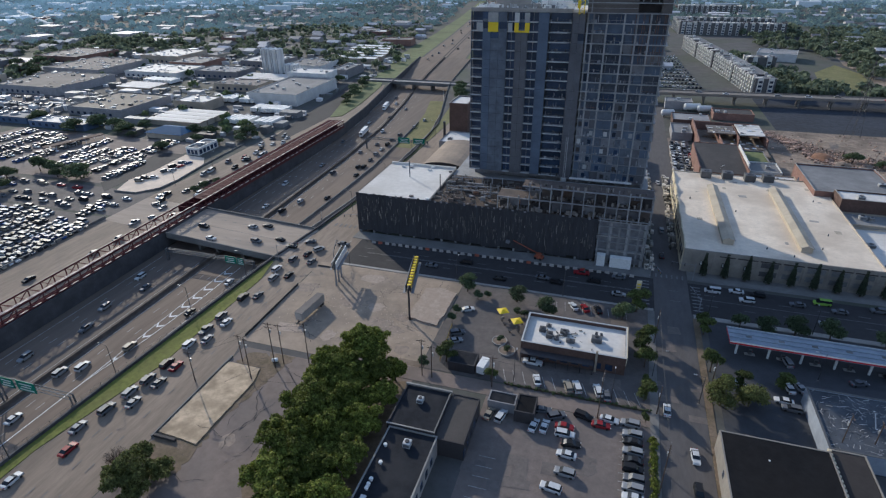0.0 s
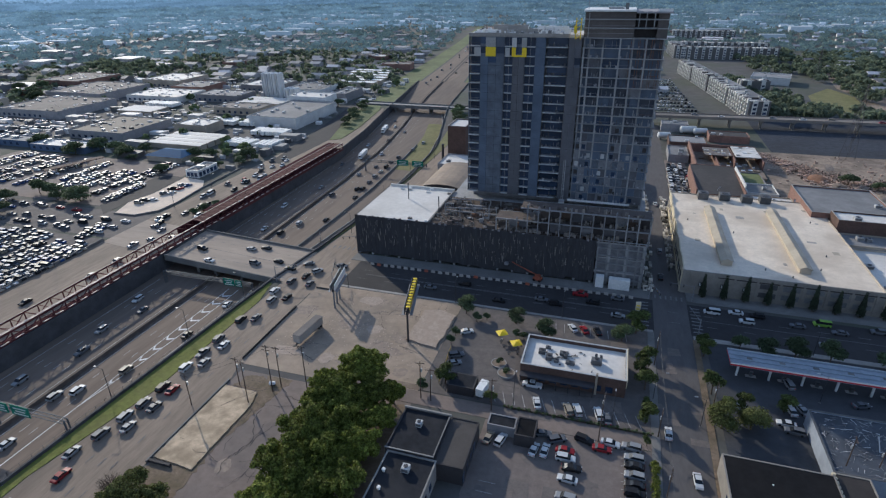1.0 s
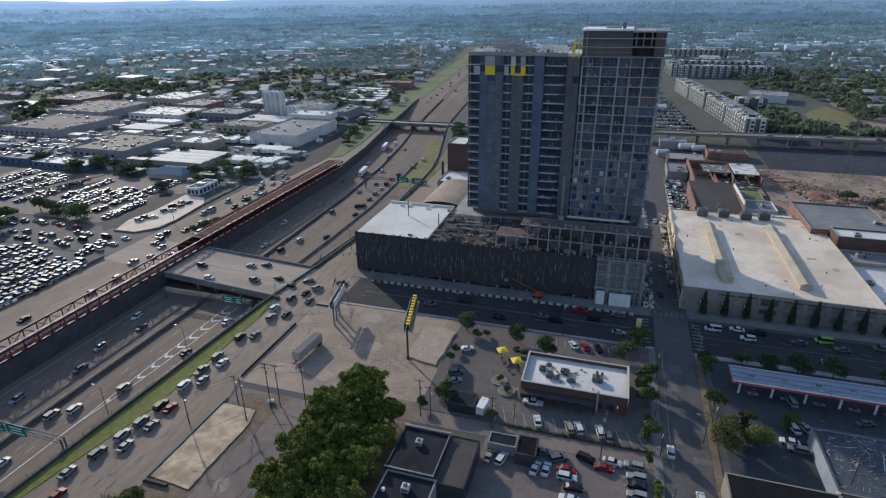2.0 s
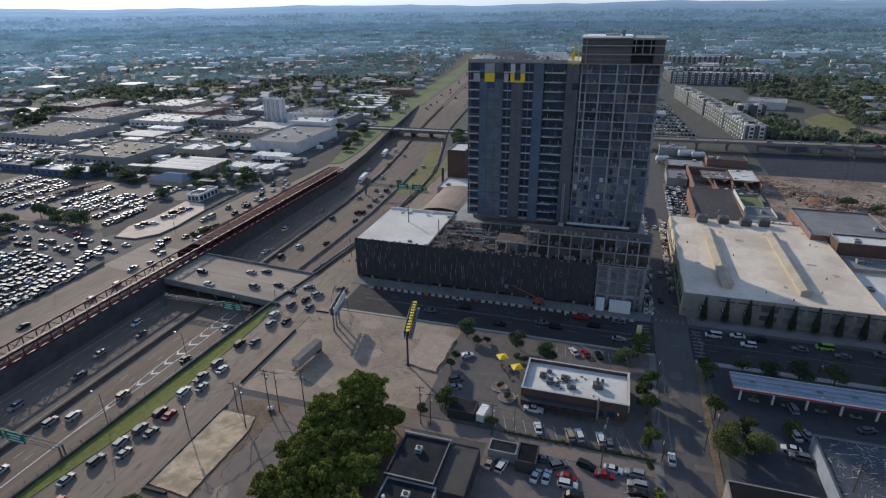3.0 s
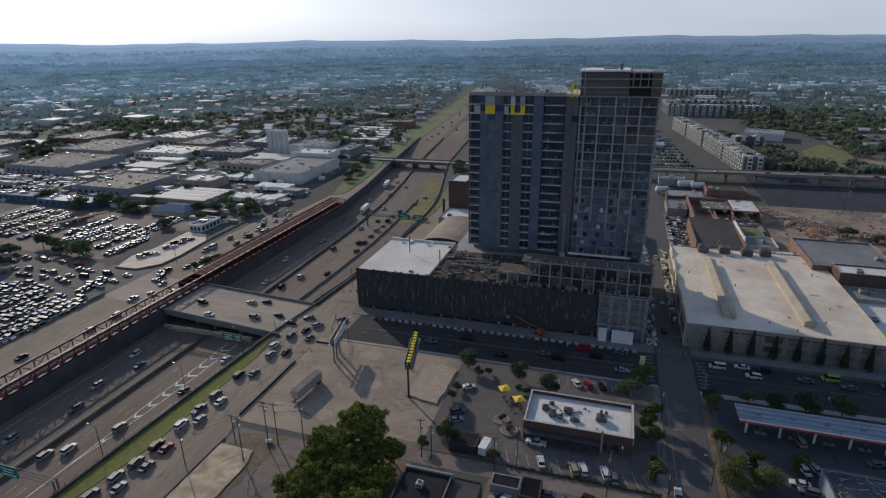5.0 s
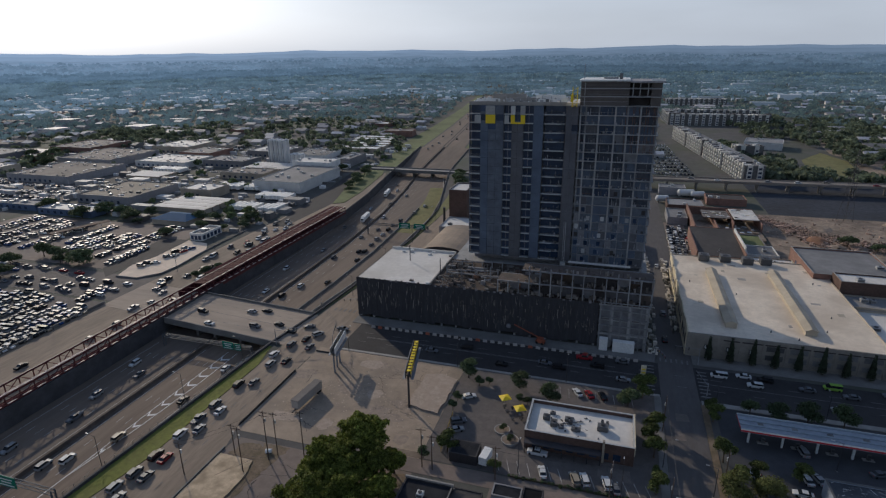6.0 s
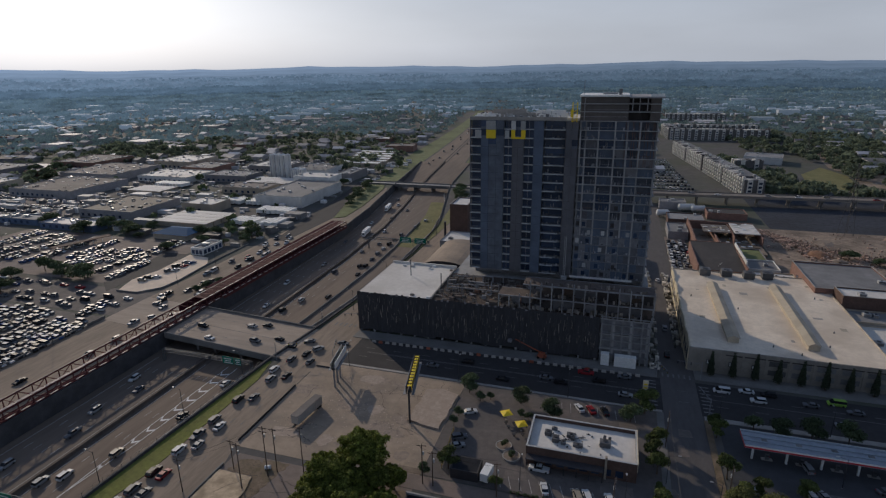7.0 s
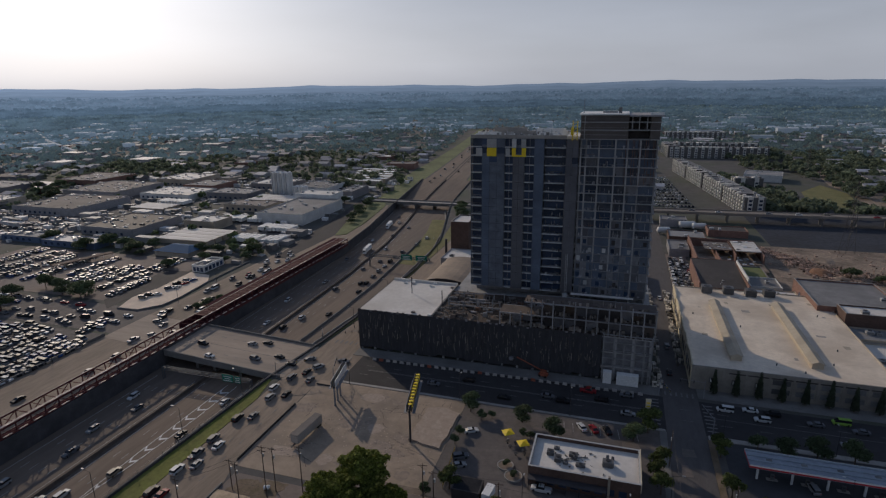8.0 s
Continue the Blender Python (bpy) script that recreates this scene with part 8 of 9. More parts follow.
for i in range(170):
    k, c = pick(None, rc.choice(["white", "silver", "white", "grey", "black"]))
    vehicle(k, c, 26 + (i % 14) * 3.1 - (i // 14) * 1.3, 520 + (i // 14) * 17, 90 + rc.uniform(-4, 4), 0.03, "parked by the apartment blocks", "cars by the apartments", False)

for i in range(48):
    k, c = pick(None, rc.choice(["white", "silver", "white", "grey", "black"]))
    vehicle(k, c, 33.5 + (i % 3) * 3.4 + rc.uniform(-0.4, 0.4), 290 + (i // 3) * 4.9, 90 + rc.uniform(-6, 6), 0.06, "parked in the yard behind the warehouse", "cars in the rear yard", False)

# lorries
def lorry(x, y, turn, z, where, group, trailer=WHITE_PAINT):
    ob = thing("lorry", "long white lorry trailer " + where, "lorry", (x, y, z), turn, group)
    part("trailer_box", Geo().box(-7, 5.6, -1.28, 1.28, 1.2, 4.0), trailer, ob)
    part("cab", Geo().prism([(5.9, -1.2), (7.9, -1.2), (8.3, -0.9), (8.3, 0.9), (7.9, 1.2), (5.9, 1.2)], 0.7, 3.4), WHITE_PAINT, ob)
    part("chassis", Geo().box(-6.8, 8.0, -0.5, 0.5, 0.7, 1.2), DARK_STEEL, ob)
    part("windscreen", Geo().box(8.1, 8.34, -0.85, 0.85, 2.1, 3.0), CAR_GLASS, ob)
    for wx_ in (-5.8, -4.6, 5.0, 7.0):
        for wy_ in (-1.0, 1.0):
            w = part("wheel", WHEEL, None, ob)
            w.location, w.scale = (wx_, wy_, 0.5), (1.5, 1.6, 1.5)
    return ob


lorry(-167.5, 352, -82, floor_z(352) + 0.03, "on the motorway", "lorries")
tr = thing("box_trailer", "long dull white box trailer parked on the vacant lot", "trailer", (-88.6, 135.4, 0.05), 84)
part("trailer_box", Geo().box(-6.6, 6.2, -1.3, 1.3, 1.1, 3.9), DULL_WHITE, tr)
part("roof_sheet", Geo().box(-6.65, 6.25, -1.34, 1.34, 3.9, 3.96), TAN_ROOF, tr)
part("chassis", Geo().box(-6.4, 6.4, -0.5, 0.5, 0.7, 1.1), DARK_STEEL, tr)
part("drawbar", Geo().box(-8.2, -6.4, -0.25, 0.25, 0.6, 0.9), DARK_STEEL, tr)
for i in range(12):
    for sy in (-1.34, 1.3):
        part("side_rib", Geo().box(-6.3 + i * 1.1, -6.2 + i * 1.1, sy, sy + 0.04, 1.2, 3.8), DULL_WHITE, tr)
for wx_ in (4.2, 5.4):
    for wy_ in (-1.0, 1.0):
        w = part("wheel", WHEEL, None, tr)
        w.location, w.scale = (wx_, wy_, 0.5), (1.5, 1.6, 1.5)
lorry(-181, 425, -80, floor_z(425) + 0.03, "on the motorway", "lorries")


def trailer_row(x0, n, y, step, group, turn=90):
    first = None
    for i in range(n):
        if first is None:
            first = thing("trailer", "white box trailer parked in a long row", "trailer", (x0, y, 0), turn, group)
            part("box", Geo().box(-6.4, 6.4, -1.25, 1.25, 1.1, 4.0), WHITE_PAINT, first)
            part("chassis", Geo().box(-6.2, 6.0, -0.5, 0.5, 0.7, 1.1), DARK_STEEL, first)
            for wx_ in (-5.4, -4.2):
                w = part("axle", WHEEL, None, first)
                w.location, w.scale = (wx_, 0, 0.5), (1.5, 11.5, 1.5)
        elif rc.random() < 0.93:
            copy_thing(first, pose(x0 + i * step, y + rc.uniform(-1, 1), 0, 0, 0, turn + rc.uniform(-2, 2)))


trailer_row(-263, 11, 336, 3.5, "trailers in the freight yard")
trailer_row(-264, 9, 369, 3.2, "trailers in the freight yard")
trailer_row(-318, 12, 392, 3.4, "trailers in the freight yard")
trailer_row(-428, 9, 440, 3.6, "trailers in the freight yard")


# ---- west side works and stores ----
rw = random.Random(77)
WEST = [(-534, -461, 369, 433, 7, GREY_WALL, TAN_ROOF), (-560, -490, 442, 509, 8, GREY_WALL, TAN_ROOF), (-397, -346, 322, 373, 6.5, GREY_WALL, TAR_BROWN), (-471, -410, 455, 498, 6, WHITE_WALL, WHITE_ROOF), (-329, -300, 356, 378, 7, STUCCO, WHITE_ROOF),
        (-460, -420, 505, 545, 7, BRICK, GREY_ROOF), (-400, -352, 470, 500, 7, GREY_WALL, GREY_ROOF), (-345, -300, 425, 450, 6, STUCCO, TAN_ROOF), (-395, -346, 288, 304, 4.5, BLUE_WALL, WHITE_ROOF), (-440, -402, 292, 306, 4.5, BLUE_WALL, GREY_ROOF), (-620, -570, 360, 410, 7, STUCCO, WHITE_ROOF),
        (-330, -290, 520, 560, 7, WHITE_WALL, GREY_ROOF), (-390, -345, 530, 570, 7, GREY_WALL, WHITE_ROOF), (-268, -252, 500, 540, 8, GREY_WALL, GREY_ROOF), (-640, -580, 500, 560, 8, BRICK, TAN_ROOF), (-700, -640, 420, 480, 8, GREY_WALL, GREY_ROOF), (-520, -470, 530, 580, 8, STUCCO, WHITE_ROOF)]
for b in WEST:
    building("industrial_hall", *b, "low flat-roofed industrial hall among car lots", "industrial hall", group="industrial halls", units=rw.randint(1, 5), cap=CONCRETE,
             openings=[("s", b[0] + 4 + i * 6, 1.2, 2.4, 2.0) for i in range(int((b[1] - b[0] - 6) / 6))][:9])
for x0, x1, y0, y1, n in ((-430, -393, 402, 425, 4), (-318, -274, 316, 350, 4), (-345, -300, 460, 490, 4)):
    for i in range(n):
        a, b = y0 + (y1 - y0) * i / n, y0 + (y1 - y0) * (i + 0.86) / n
        sh = thing("storage_shed", "long low shed with a pale metal gable roof", "shed", ((x0 + x1) / 2, (a + b) / 2, 0), group="storage sheds")
        w, d = (x1 - x0) / 2, (b - a) / 2
        part("wall", Geo().prism([(-w, -d), (w, -d), (w, d), (-w, d)], 0, 3.6), STUCCO, sh)
        g = Geo()
        for s in (-1, 1):
            g.face((-w - 0.4, 0, 4.1), (w + 0.4, 0, 4.1), (w + 0.4, s * (d + 0.4), 3.6), (-w - 0.4, s * (d + 0.4), 3.6))
        part("roof", g, WHITE_ROOF, sh)
        part("gable", Geo().prism([(-w, -d * 0.6), (-w + 0.2, -d * 0.6), (-w + 0.2, d * 0.6), (-w, d * 0.6)], 3.6, 3.75), STUCCO, sh)
for x, y, w in ((-277, 590, 18), (-280, 607, 22), (-284, 624, 24), (-290, 642, 26), (-296, 660, 26), (-300, 678, 24)):
    building("white_roofed_store", x - w, x + w, y - 6, y + 6, 5.0, STUCCO, WHITE_PAINT, "long low store with a bright white roof", "store", parapet=0.1, group="white-roofed stores")
cp = thing("lot_canopy", "long low canopy with a reddish-brown roof over parked cars", "canopy", (-326, 262, 0), -18)
part("canopy_roof", Geo().box(-2.6, 2.6, -18, 18, 2.7, 3.1), BRICK_DARK, cp)
for i in range(7):
    part("canopy_post", Geo().box(2.2, 2.4, -17.6 + i * 5.8, -17.4 + i * 5.8, 0, 2.7), WHITE_PAINT, cp)
blue = thing("blue_roofed_store", "low store under a hipped blue metal roof", "store", (-280, 297, 0))
part("wall", Geo().prism([(-13.5, -9), (13.5, -9), (13.5, 9), (-13.5, 9)], 0, 3.6), STUCCO, blue)
g = Geo()
P = [(-14.5, -10, 3.5), (14.5, -10, 3.5), (14.5, 10, 3.5), (-14.5, 10, 3.5)]
R1, R2 = (-7, 0, 6.0), (7, 0, 6.0)
g.face(P[0], P[1], R2, R1).face(P[1], P[2], R2).face(P[2], P[3], R1, R2).face(P[3], P[0], R1)
part("roof", g, BLUE_ROOF, blue, "blue hipped metal roof")
building("showroom", -243.6, -234.8, 265, 283, 4.4, WHITE_WALL, GREY_ROOF, "pale car showroom with glazed front", "showroom", units=3, cap=WHITE_PAINT, openings=[("s", -241.8 + i * 2.6, 0.6, 2.0, 2.6) for i in range(3)] + [("e", 267 + i * 3.4, 0.6, 2.4, 2.6) for i in range(5)])
building("works_hall", -284, -241, 389, 458, 9, WHITE_WALL, GREY_ROOF, "large white works hall with grey roof", "works hall", units=8, cap=CONCRETE)
building("works_hall", -290, -252, 458.5, 482, 12, WHITE_WALL, WHITE_ROOF, "white process building of the works", "works hall", units=4)
first = None
for cx_, cy_, r, h, n in ((-335, 508, 2.6, 24, 8), (-304, 492, 2.3, 13, 6)):
    for i in range(n):
        x, y = cx_ + (i % (n // 2)) * r * 2.1 - r * n * 0.5, cy_ + (i // (n // 2)) * r * 2.1
        s = thing("silo", "tall white steel silo beside the works", "silo", (x, y, 0), group="white silos")
        part("shell", Geo().tube([((0, 0, 0), r), ((0, 0, h - 1), r), ((0, 0, h), r * 0.35)], sides=14), WHITE_WALL, s, smooth=False)
        part("ladder", Geo().box(-0.3, 0.3, -r - 0.15, -r, 0, h - 1), STEEL, s)
        part("top_rail", Geo().tube([((0, 0, h - 1), r + 0.05), ((0, 0, h - 0.9), r + 0.05)], sides=14), STEEL, s)

# loose clutter of the yards: crates, pallets, skips and small roofs
g = Geo()
for i in range(1500):
    x, y = rw.uniform(-660, -222), rw.uniform(286, 640)
    if any(b[0] - 2 < x < b[1] + 2 and b[2] - 2 < y < b[3] + 2 for b in WEST) or (-284 < x < -240 and 388 < y < 483) or (x > -232 and y > 380):
        continue
    if -325 < x < -260 and 280 < y < 400 and rw.random() < 0.7:
        continue
    a, b, h = rw.uniform(0.6, 3.4), rw.uniform(0.6, 2.2), rw.uniform(0.6, 3.0)
    if i % 9 == 0:
        a, b, h = a * 2.4, b * 2.0, h + 1.5
    g.box(x - a, x + a, y - b, y + b, 0, h)
solid("yard_clutter", g, CLUTTER, "scattered crates, skips, vans and small sheds in works yards", "clutter", "stuff")
g = Geo()
for b in WEST:
    for i in range(int((b[1] - b[0]) * (b[3] - b[2]) / 90)):
        x, y = rw.uniform(b[0] + 2, b[1] - 2), rw.uniform(b[2] + 2, b[3] - 2)
        a, c = rw.uniform(0.3, 1.8), rw.uniform(0.3, 1.4)
        g.box(x - a, x + a, y - c, y + c, b[4] - 0.62, b[4] + rw.uniform(-0.4, 0.5))
solid("roof_clutter", g, CLUTTER, "small skylights, vents and patches on works roofs", "roof clutter", "stuff")

# building materials and scrap along the side street
rs_ = random.Random(77)
g = Geo()
for i in range(460):
    if i >= 260:
        x, y = rs_.uniform(32, 58), rs_.uniform(289, 344)
    elif i % 5 < 3:
        x, y = rs_.uniform(26.6, 28.9), rs_.uniform(216, 300)
    else:
        x, y = rs_.uniform(17.0, 20.4), rs_.uniform(196, 300)
    a, b, h = rs_.uniform(0.15, 0.8), rs_.uniform(0.2, 1.4), rs_.uniform(0.2, 1.7)
    g.box(x - a, x + a, y - b, y + b, 0.04, 0.04 + h)
solid("site_materials", g, SITE_BITS, "stacked building materials and scrap along the side street", "building materials", "stuff")

# ---- behind the podium ----
building("dark_block", -99, -87.5, 331, 352, 24.5, BRICK_DARK, WHITE_ROOF, "brown windowless block behind the podium", "block", cap=CONCRETE)
stk = thing("chimney_stack", "slim dark chimney stack beside the motorway", "chimney", (-102.3, 331, 0))
part("stack", Geo().tube([((0, 0, 0), 0.9), ((0, 0, 12.5), 0.7)], sides=10), DARK_WALL, stk)
part("stack_cap", Geo().tube([((0, 0, 12.3), 0.85), ((0, 0, 12.8), 0.85)], sides=10), DARK_STEEL, stk)
bar_ = thing("barrel_roofed_hall", "tan hall under a low barrel roof behind the podium", "hall", (-82.5, 283, 0))
part("wall", Geo().prism([(-11, -20), (11, -20), (11, 20), (-11, 20)], 0, 7.5), STUCCO, bar_)
g = Geo()
for k in range(10):
    a, b = math.pi * k / 10, math.pi * (k + 1) / 10
    g.face((-11.4 * math.cos(a), -20.4, 7.4 + 3.2 * math.sin(a)), (-11.4 * math.cos(b), -20.4, 7.4 + 3.2 * math.sin(b)), (-11.4 * math.cos(b), 20.4, 7.4 + 3.2 * math.sin(b)), (-11.4 * math.cos(a), 20.4, 7.4 + 3.2 * math.sin(a)))
part("roof", g, CONCRETE_LOT, bar_, "dull tan barrel roof", True)
g = Geo()
for k in range(10):
    a, b = math.pi * k / 10, math.pi * (k + 1) / 10
    g.face((-11 * math.cos(a), -20.02, 7.4), (-11 * math.cos(b), -20.02, 7.4), (-11 * math.cos(b), -20.02, 7.3 + 3.2 * math.sin(b)), (-11 * math.cos(a), -20.02, 7.3 + 3.2 * math.sin(a)))
part("gable", g, DARK_WALL, bar_)
building("rear_store", -98, -68, 306, 328, 8, GREY_WALL, WHITE_ROOF, "low store with a pale roof behind the podium", "store", units=2)

# ---- elevated road and the yards to the north-east ----
def elev_y(x):
    return 478 + 0.055 * x


g = Geo()
for a in range(-80, 420, 20):
    ya, yb = elev_y(a), elev_y(a + 20)
    for (p, q, z0, z1) in ((-6, 6, 6.5, 7.6), (-6.3, -6, 6.4, 8.4), (6, 6.3, 6.4, 8.4)):
        n = len(g.v)
        g.v += [(a, ya + p, z0), (a + 20, yb + p, z0), (a + 20, yb + q, z0), (a, ya + q, z0), (a, ya + p, z1), (a + 20, yb + p, z1), (a + 20, yb + q, z1), (a, ya + q, z1)]
        g.f += [tuple(n + i for i in f) for f in ((3, 2, 1, 0), (4, 5, 6, 7), (0, 1, 5, 4), (2, 3, 7, 6))]
solid("elevated_road", g, VIADUCT, "long concrete elevated road on piers", "viaduct")
for i, x in enumerate(range(-70, 420, 22)):
    pr = thing("viaduct_pier", "concrete pier carrying the elevated road", "pier", (x, elev_y(x), 0), group="viaduct piers")
    part("column", Geo().tube([((0, -3, 0), 0.7), ((0, -3, 5.4), 0.7)], sides=10), CONCRETE_DARK, pr)
    part("column", Geo().tube([((0, 3, 0), 0.7), ((0, 3, 5.4), 0.7)], sides=10), CONCRETE_DARK, pr)
    part("cap_beam", Geo().box(-0.8, 0.8, -5.4, 5.4, 5.3, 6.5), CONCRETE_DARK, pr)
for i in range(14):
    k, c = pick()
    x = 30 + i * 26 + rc.uniform(-6, 6)
    vehicle(k, c, x, elev_y(x) + rc.choice([-2.6, 2.6]), 3, 7.62, "on the elevated road", "cars on the elevated road", False)


def lattice_pylon(x, y, h, base=3.2):
    ob = thing("power_pylon", "dark steel lattice power pylon with cross-arms", "pylon", (x, y, 0), 20)
    lv = [0, h * 0.22, h * 0.42, h * 0.6, h * 0.76, h * 0.9, h]
    wd = [base, base * 0.78, base * 0.6, base * 0.42, base * 0.28, base * 0.2, 0.15]
    for s in (-1, 1):
        for t in (-1, 1):
            for i in range(6):
                part("leg_section", Geo().beam((s * wd[i], t * wd[i], lv[i]), (s * wd[i + 1], t * wd[i + 1], lv[i + 1]), 0.1), DARK_STEEL, ob)
    for i in range(6):
        for s in (-1, 1):
            part("brace", Geo().beam((-wd[i], s * wd[i], lv[i]), (wd[i + 1], s * wd[i + 1], lv[i + 1]), 0.06), DARK_STEEL, ob)
            part("brace", Geo().beam((s * wd[i], wd[i], lv[i]), (s * wd[i + 1], -wd[i + 1], lv[i + 1]), 0.06), DARK_STEEL, ob)
            part("brace", Geo().beam((wd[i], s * wd[i], lv[i]), (-wd[i + 1], s * wd[i + 1], lv[i + 1]), 0.06), DARK_STEEL, ob)
    for z in (0.68, 0.8, 0.92):
        part("cross_arm", Geo().beam((-5.5, 0, h * z), (5.5, 0, h * z), 0.1), DARK_STEEL, ob)
    return ob


lattice_pylon(143, 408, 46)
lattice_pylon(206, 740, 36, 2.6)
# demolition ground: heaps, rubble lines and a white tank
for i in range(20):
    x, y = rw.uniform(92, 240), rw.uniform(312, 408)
    if 120 < x < 165 and 395 < y:
        continue
    r, h = rw.uniform(3, 10), rw.uniform(0.8, 3.2)
    hp = thing("earth_heap", "uneven heap of brown earth and rubble", "earth heap", (x, y, 0.04), rw.uniform(0, 360), "earth heaps")
    g = Geo()
    rings = 4
    pts = []
    for j in range(rings):
        rr, zz = r * (1 - j / rings), h * (1 - (1 - j / rings) ** 2)
        pts.append([(rr * (1 + rw.uniform(-0.2, 0.2)) * math.cos(a * 0.5236), rr * 0.7 * (1 + rw.uniform(-0.2, 0.2)) * math.sin(a * 0.5236), max(zz * (1 + rw.uniform(-0.2, 0.2)), 0) if j else -0.05) for a in range(12)])
    for j in range(rings - 1):
        for a in range(12):
            g.face(pts[j][a], pts[j][(a + 1) % 12], pts[j + 1][(a + 1) % 12], pts[j + 1][a])
    g.face(*pts[-1])
    part("mound", g, rw.choice([DIRT, DIRT, DIRT, RUST_EARTH]), hp, smooth=True)
g = Geo()
for i in range(3400):
    t = rw.random()
    if i < 1900:    # banks of broken brick beside the ruin
        x, y = 90 + 34 * t + rw.gauss(0, 3) + (0, 14, 36)[i % 3] * t, 404 - 74 * t + rw.gauss(0, 4)
    elif i < 2800:  # heaps towards the far side of the site
        x, y = (150, 196, 232)[i % 3] + rw.gauss(0, 15), (352, 380, 336)[i % 3] + rw.gauss(0, 9)
    else:
        x, y = rw.uniform(90, 300), rw.uniform(310, 408)
    s = rw.uniform(0.12, 0.4) if i % 9 else rw.uniform(0.4, 1.0)
    g.prism([(x - s, y - s * 0.7), (x + s, y - s * 0.5), (x + s * 0.6, y + s), (x - s * 0.8, y + s * 0.6)], 0, rw.uniform(0.2, 1.0) * (0.5 + s))
solid("rubble", g, RUBBLE, "scattered bricks and broken concrete on bare earth", "rubble", "stuff")
for x, y, l, r in ((52, 452, 12, 2.6), (60, 449, 10, 2.2), (34, 430, 9, 2.2)):
    tk = thing("storage_tank", "white horizontal storage tank on saddles", "tank", (x, y, 0), 12, "storage tanks")
    part("shell", Geo().tube([((-l / 2, 0, 3.2), r * 0.6), ((-l / 2 + 0.7, 0, 3.2), r), ((l / 2 - 0.7, 0, 3.2), r), ((l / 2, 0, 3.2), r * 0.6)], Vector((0, 1, 0)), Vector((0, 0, 1)), 14), WHITE_WALL, tk, smooth=False)
    for dx in (-l * 0.3, l * 0.3):
        part("saddle", Geo().box(dx - 0.4, dx + 0.4, -r * 0.8, r * 0.8, 0, 1.6), CONCRETE_DARK, tk)
for b in ((36, 60, 405, 425, 5, BRICK_DARK, GREY_ROOF), (33, 52, 455, 468, 6, GREY_WALL, GREY_ROOF), (64, 90, 430, 446, 5, BRICK, TAR_BROWN), (34, 46, 372, 396, 5, GREY_WALL, GREY_ROOF), (-50, -20, 290, 330, 7, GREY_WALL, GREY_ROOF), (-10, 14, 300, 330, 6, BRICK, GREY_ROOF), (-40, 10, 380, 420, 7, GREY_WALL, WHITE_ROOF)):
    building("yard_building", *b, "low yard building with a flat roof", "building", group="yard buildings", units=2)


# ---- apartment blocks ----
def apartments(x, y, turn, w, d, h, label, bays):
    ob = thing("apartment_block", label, "apartment block", (x, y, 0), turn, "apartment blocks")
    part("wall", Geo().prism([(-w / 2, -d / 2), (w / 2, -d / 2), (w / 2, d / 2), (-w / 2, d / 2)], 0, h), APART_WALL, ob)
    part("roof", Geo().prism([(-w / 2 - 0.3, -d / 2 - 0.3), (w / 2 + 0.3, -d / 2 - 0.3), (w / 2 + 0.3, d / 2 + 0.3), (-w / 2 - 0.3, d / 2 + 0.3)], h, h + 0.5), GREY_ROOF, ob)
    for i in range(int(max(w, d) / 5)):
        c = -max(w, d) / 2 + 2.5 + i * 5
        strip = (-w / 2, -w / 2 + rw.uniform(1.5, w * 0.6), c - 1.6, c + 1.2) if d > w else (c - 1.6, c + 1.2, -d / 2, -d / 2 + rw.uniform(2, d * 0.7))
        part("roof_bay", Geo().box(*strip, h + 0.5, h + rw.uniform(0.9, 2.0)), rw.choice([WHITE_ROOF, WHITE_ROOF, GREY_ROOF, DARK_WALL]), ob)
    floors = int(h / 3.3)
    for s, n, span in (("w", bays, d), ("s", max(2, int(w / 9)), w)):
        for i in range(n):
            c = -span / 2 + span * (i + 0.5) / n
            if s == "w":
                part("bay", Geo().box(-w / 2 - 1.2, -w / 2, c - 1.25, c + 1.25, 0, h + rw.uniform(0.4, 1.4)), CREAM_WHITE, ob)
                for f in range(floors):
                    z = 1.0 + f * 3.3
                    part("window", Geo().box(-w / 2 - 1.26, -w / 2 - 1.2, c - 0.8, c + 0.8, z, z + 1.8), GLASS_DARK, ob)
            else:
                part("bay", Geo().box(c - 1.9, c + 1.9, -d / 2 - 1.2, -d / 2, 0, h + 1.2), CREAM_WHITE, ob)
                for f in range(floors):
                    z = 1.0 + f * 3.3
                    part("window", Geo().box(c - 1.3, c + 1.3, -d / 2 - 1.26, -d / 2 - 1.2, z, z + 1.8), GLASS_DARK, ob)
    for i in range(int(d / 12)):
        hvac(ob, rw.uniform(-w * 0.3, w * 0.3), -d / 2 + 6 + i * 12, h + 0.5, 1.2, 1.2, 1.6)
    return ob


apartments(106, 545, 7, 16, 60, 14, "pale four-storey apartment block with projecting bays", 9)
apartments(97, 610, 8.5, 15, 62, 14, "pale four-storey apartment block with projecting bays", 9)
apartments(87, 678, 8.5, 15, 62, 14, "pale four-storey apartment block with projecting bays", 9)
apartments(77, 745, 8.5, 15, 62, 14, "pale four-storey apartment block with projecting bays", 9)
apartments(126, 640, 8.5, 26, 14, 13, "low apartment wing between two courtyards", 2)
apartments(140, 930, 0, 130, 20, 15, "long apartment block with white roof edge", 3)
apartments(140, 1000, 0, 130, 20, 15, "long apartment block with white roof edge", 3)
apartments(75, 960, 4, 18, 80, 15, "long apartment block with white roof edge", 6)
apartments(140, 1250, 0, 110, 24, 14, "far apartment block with white roof edge", 3)
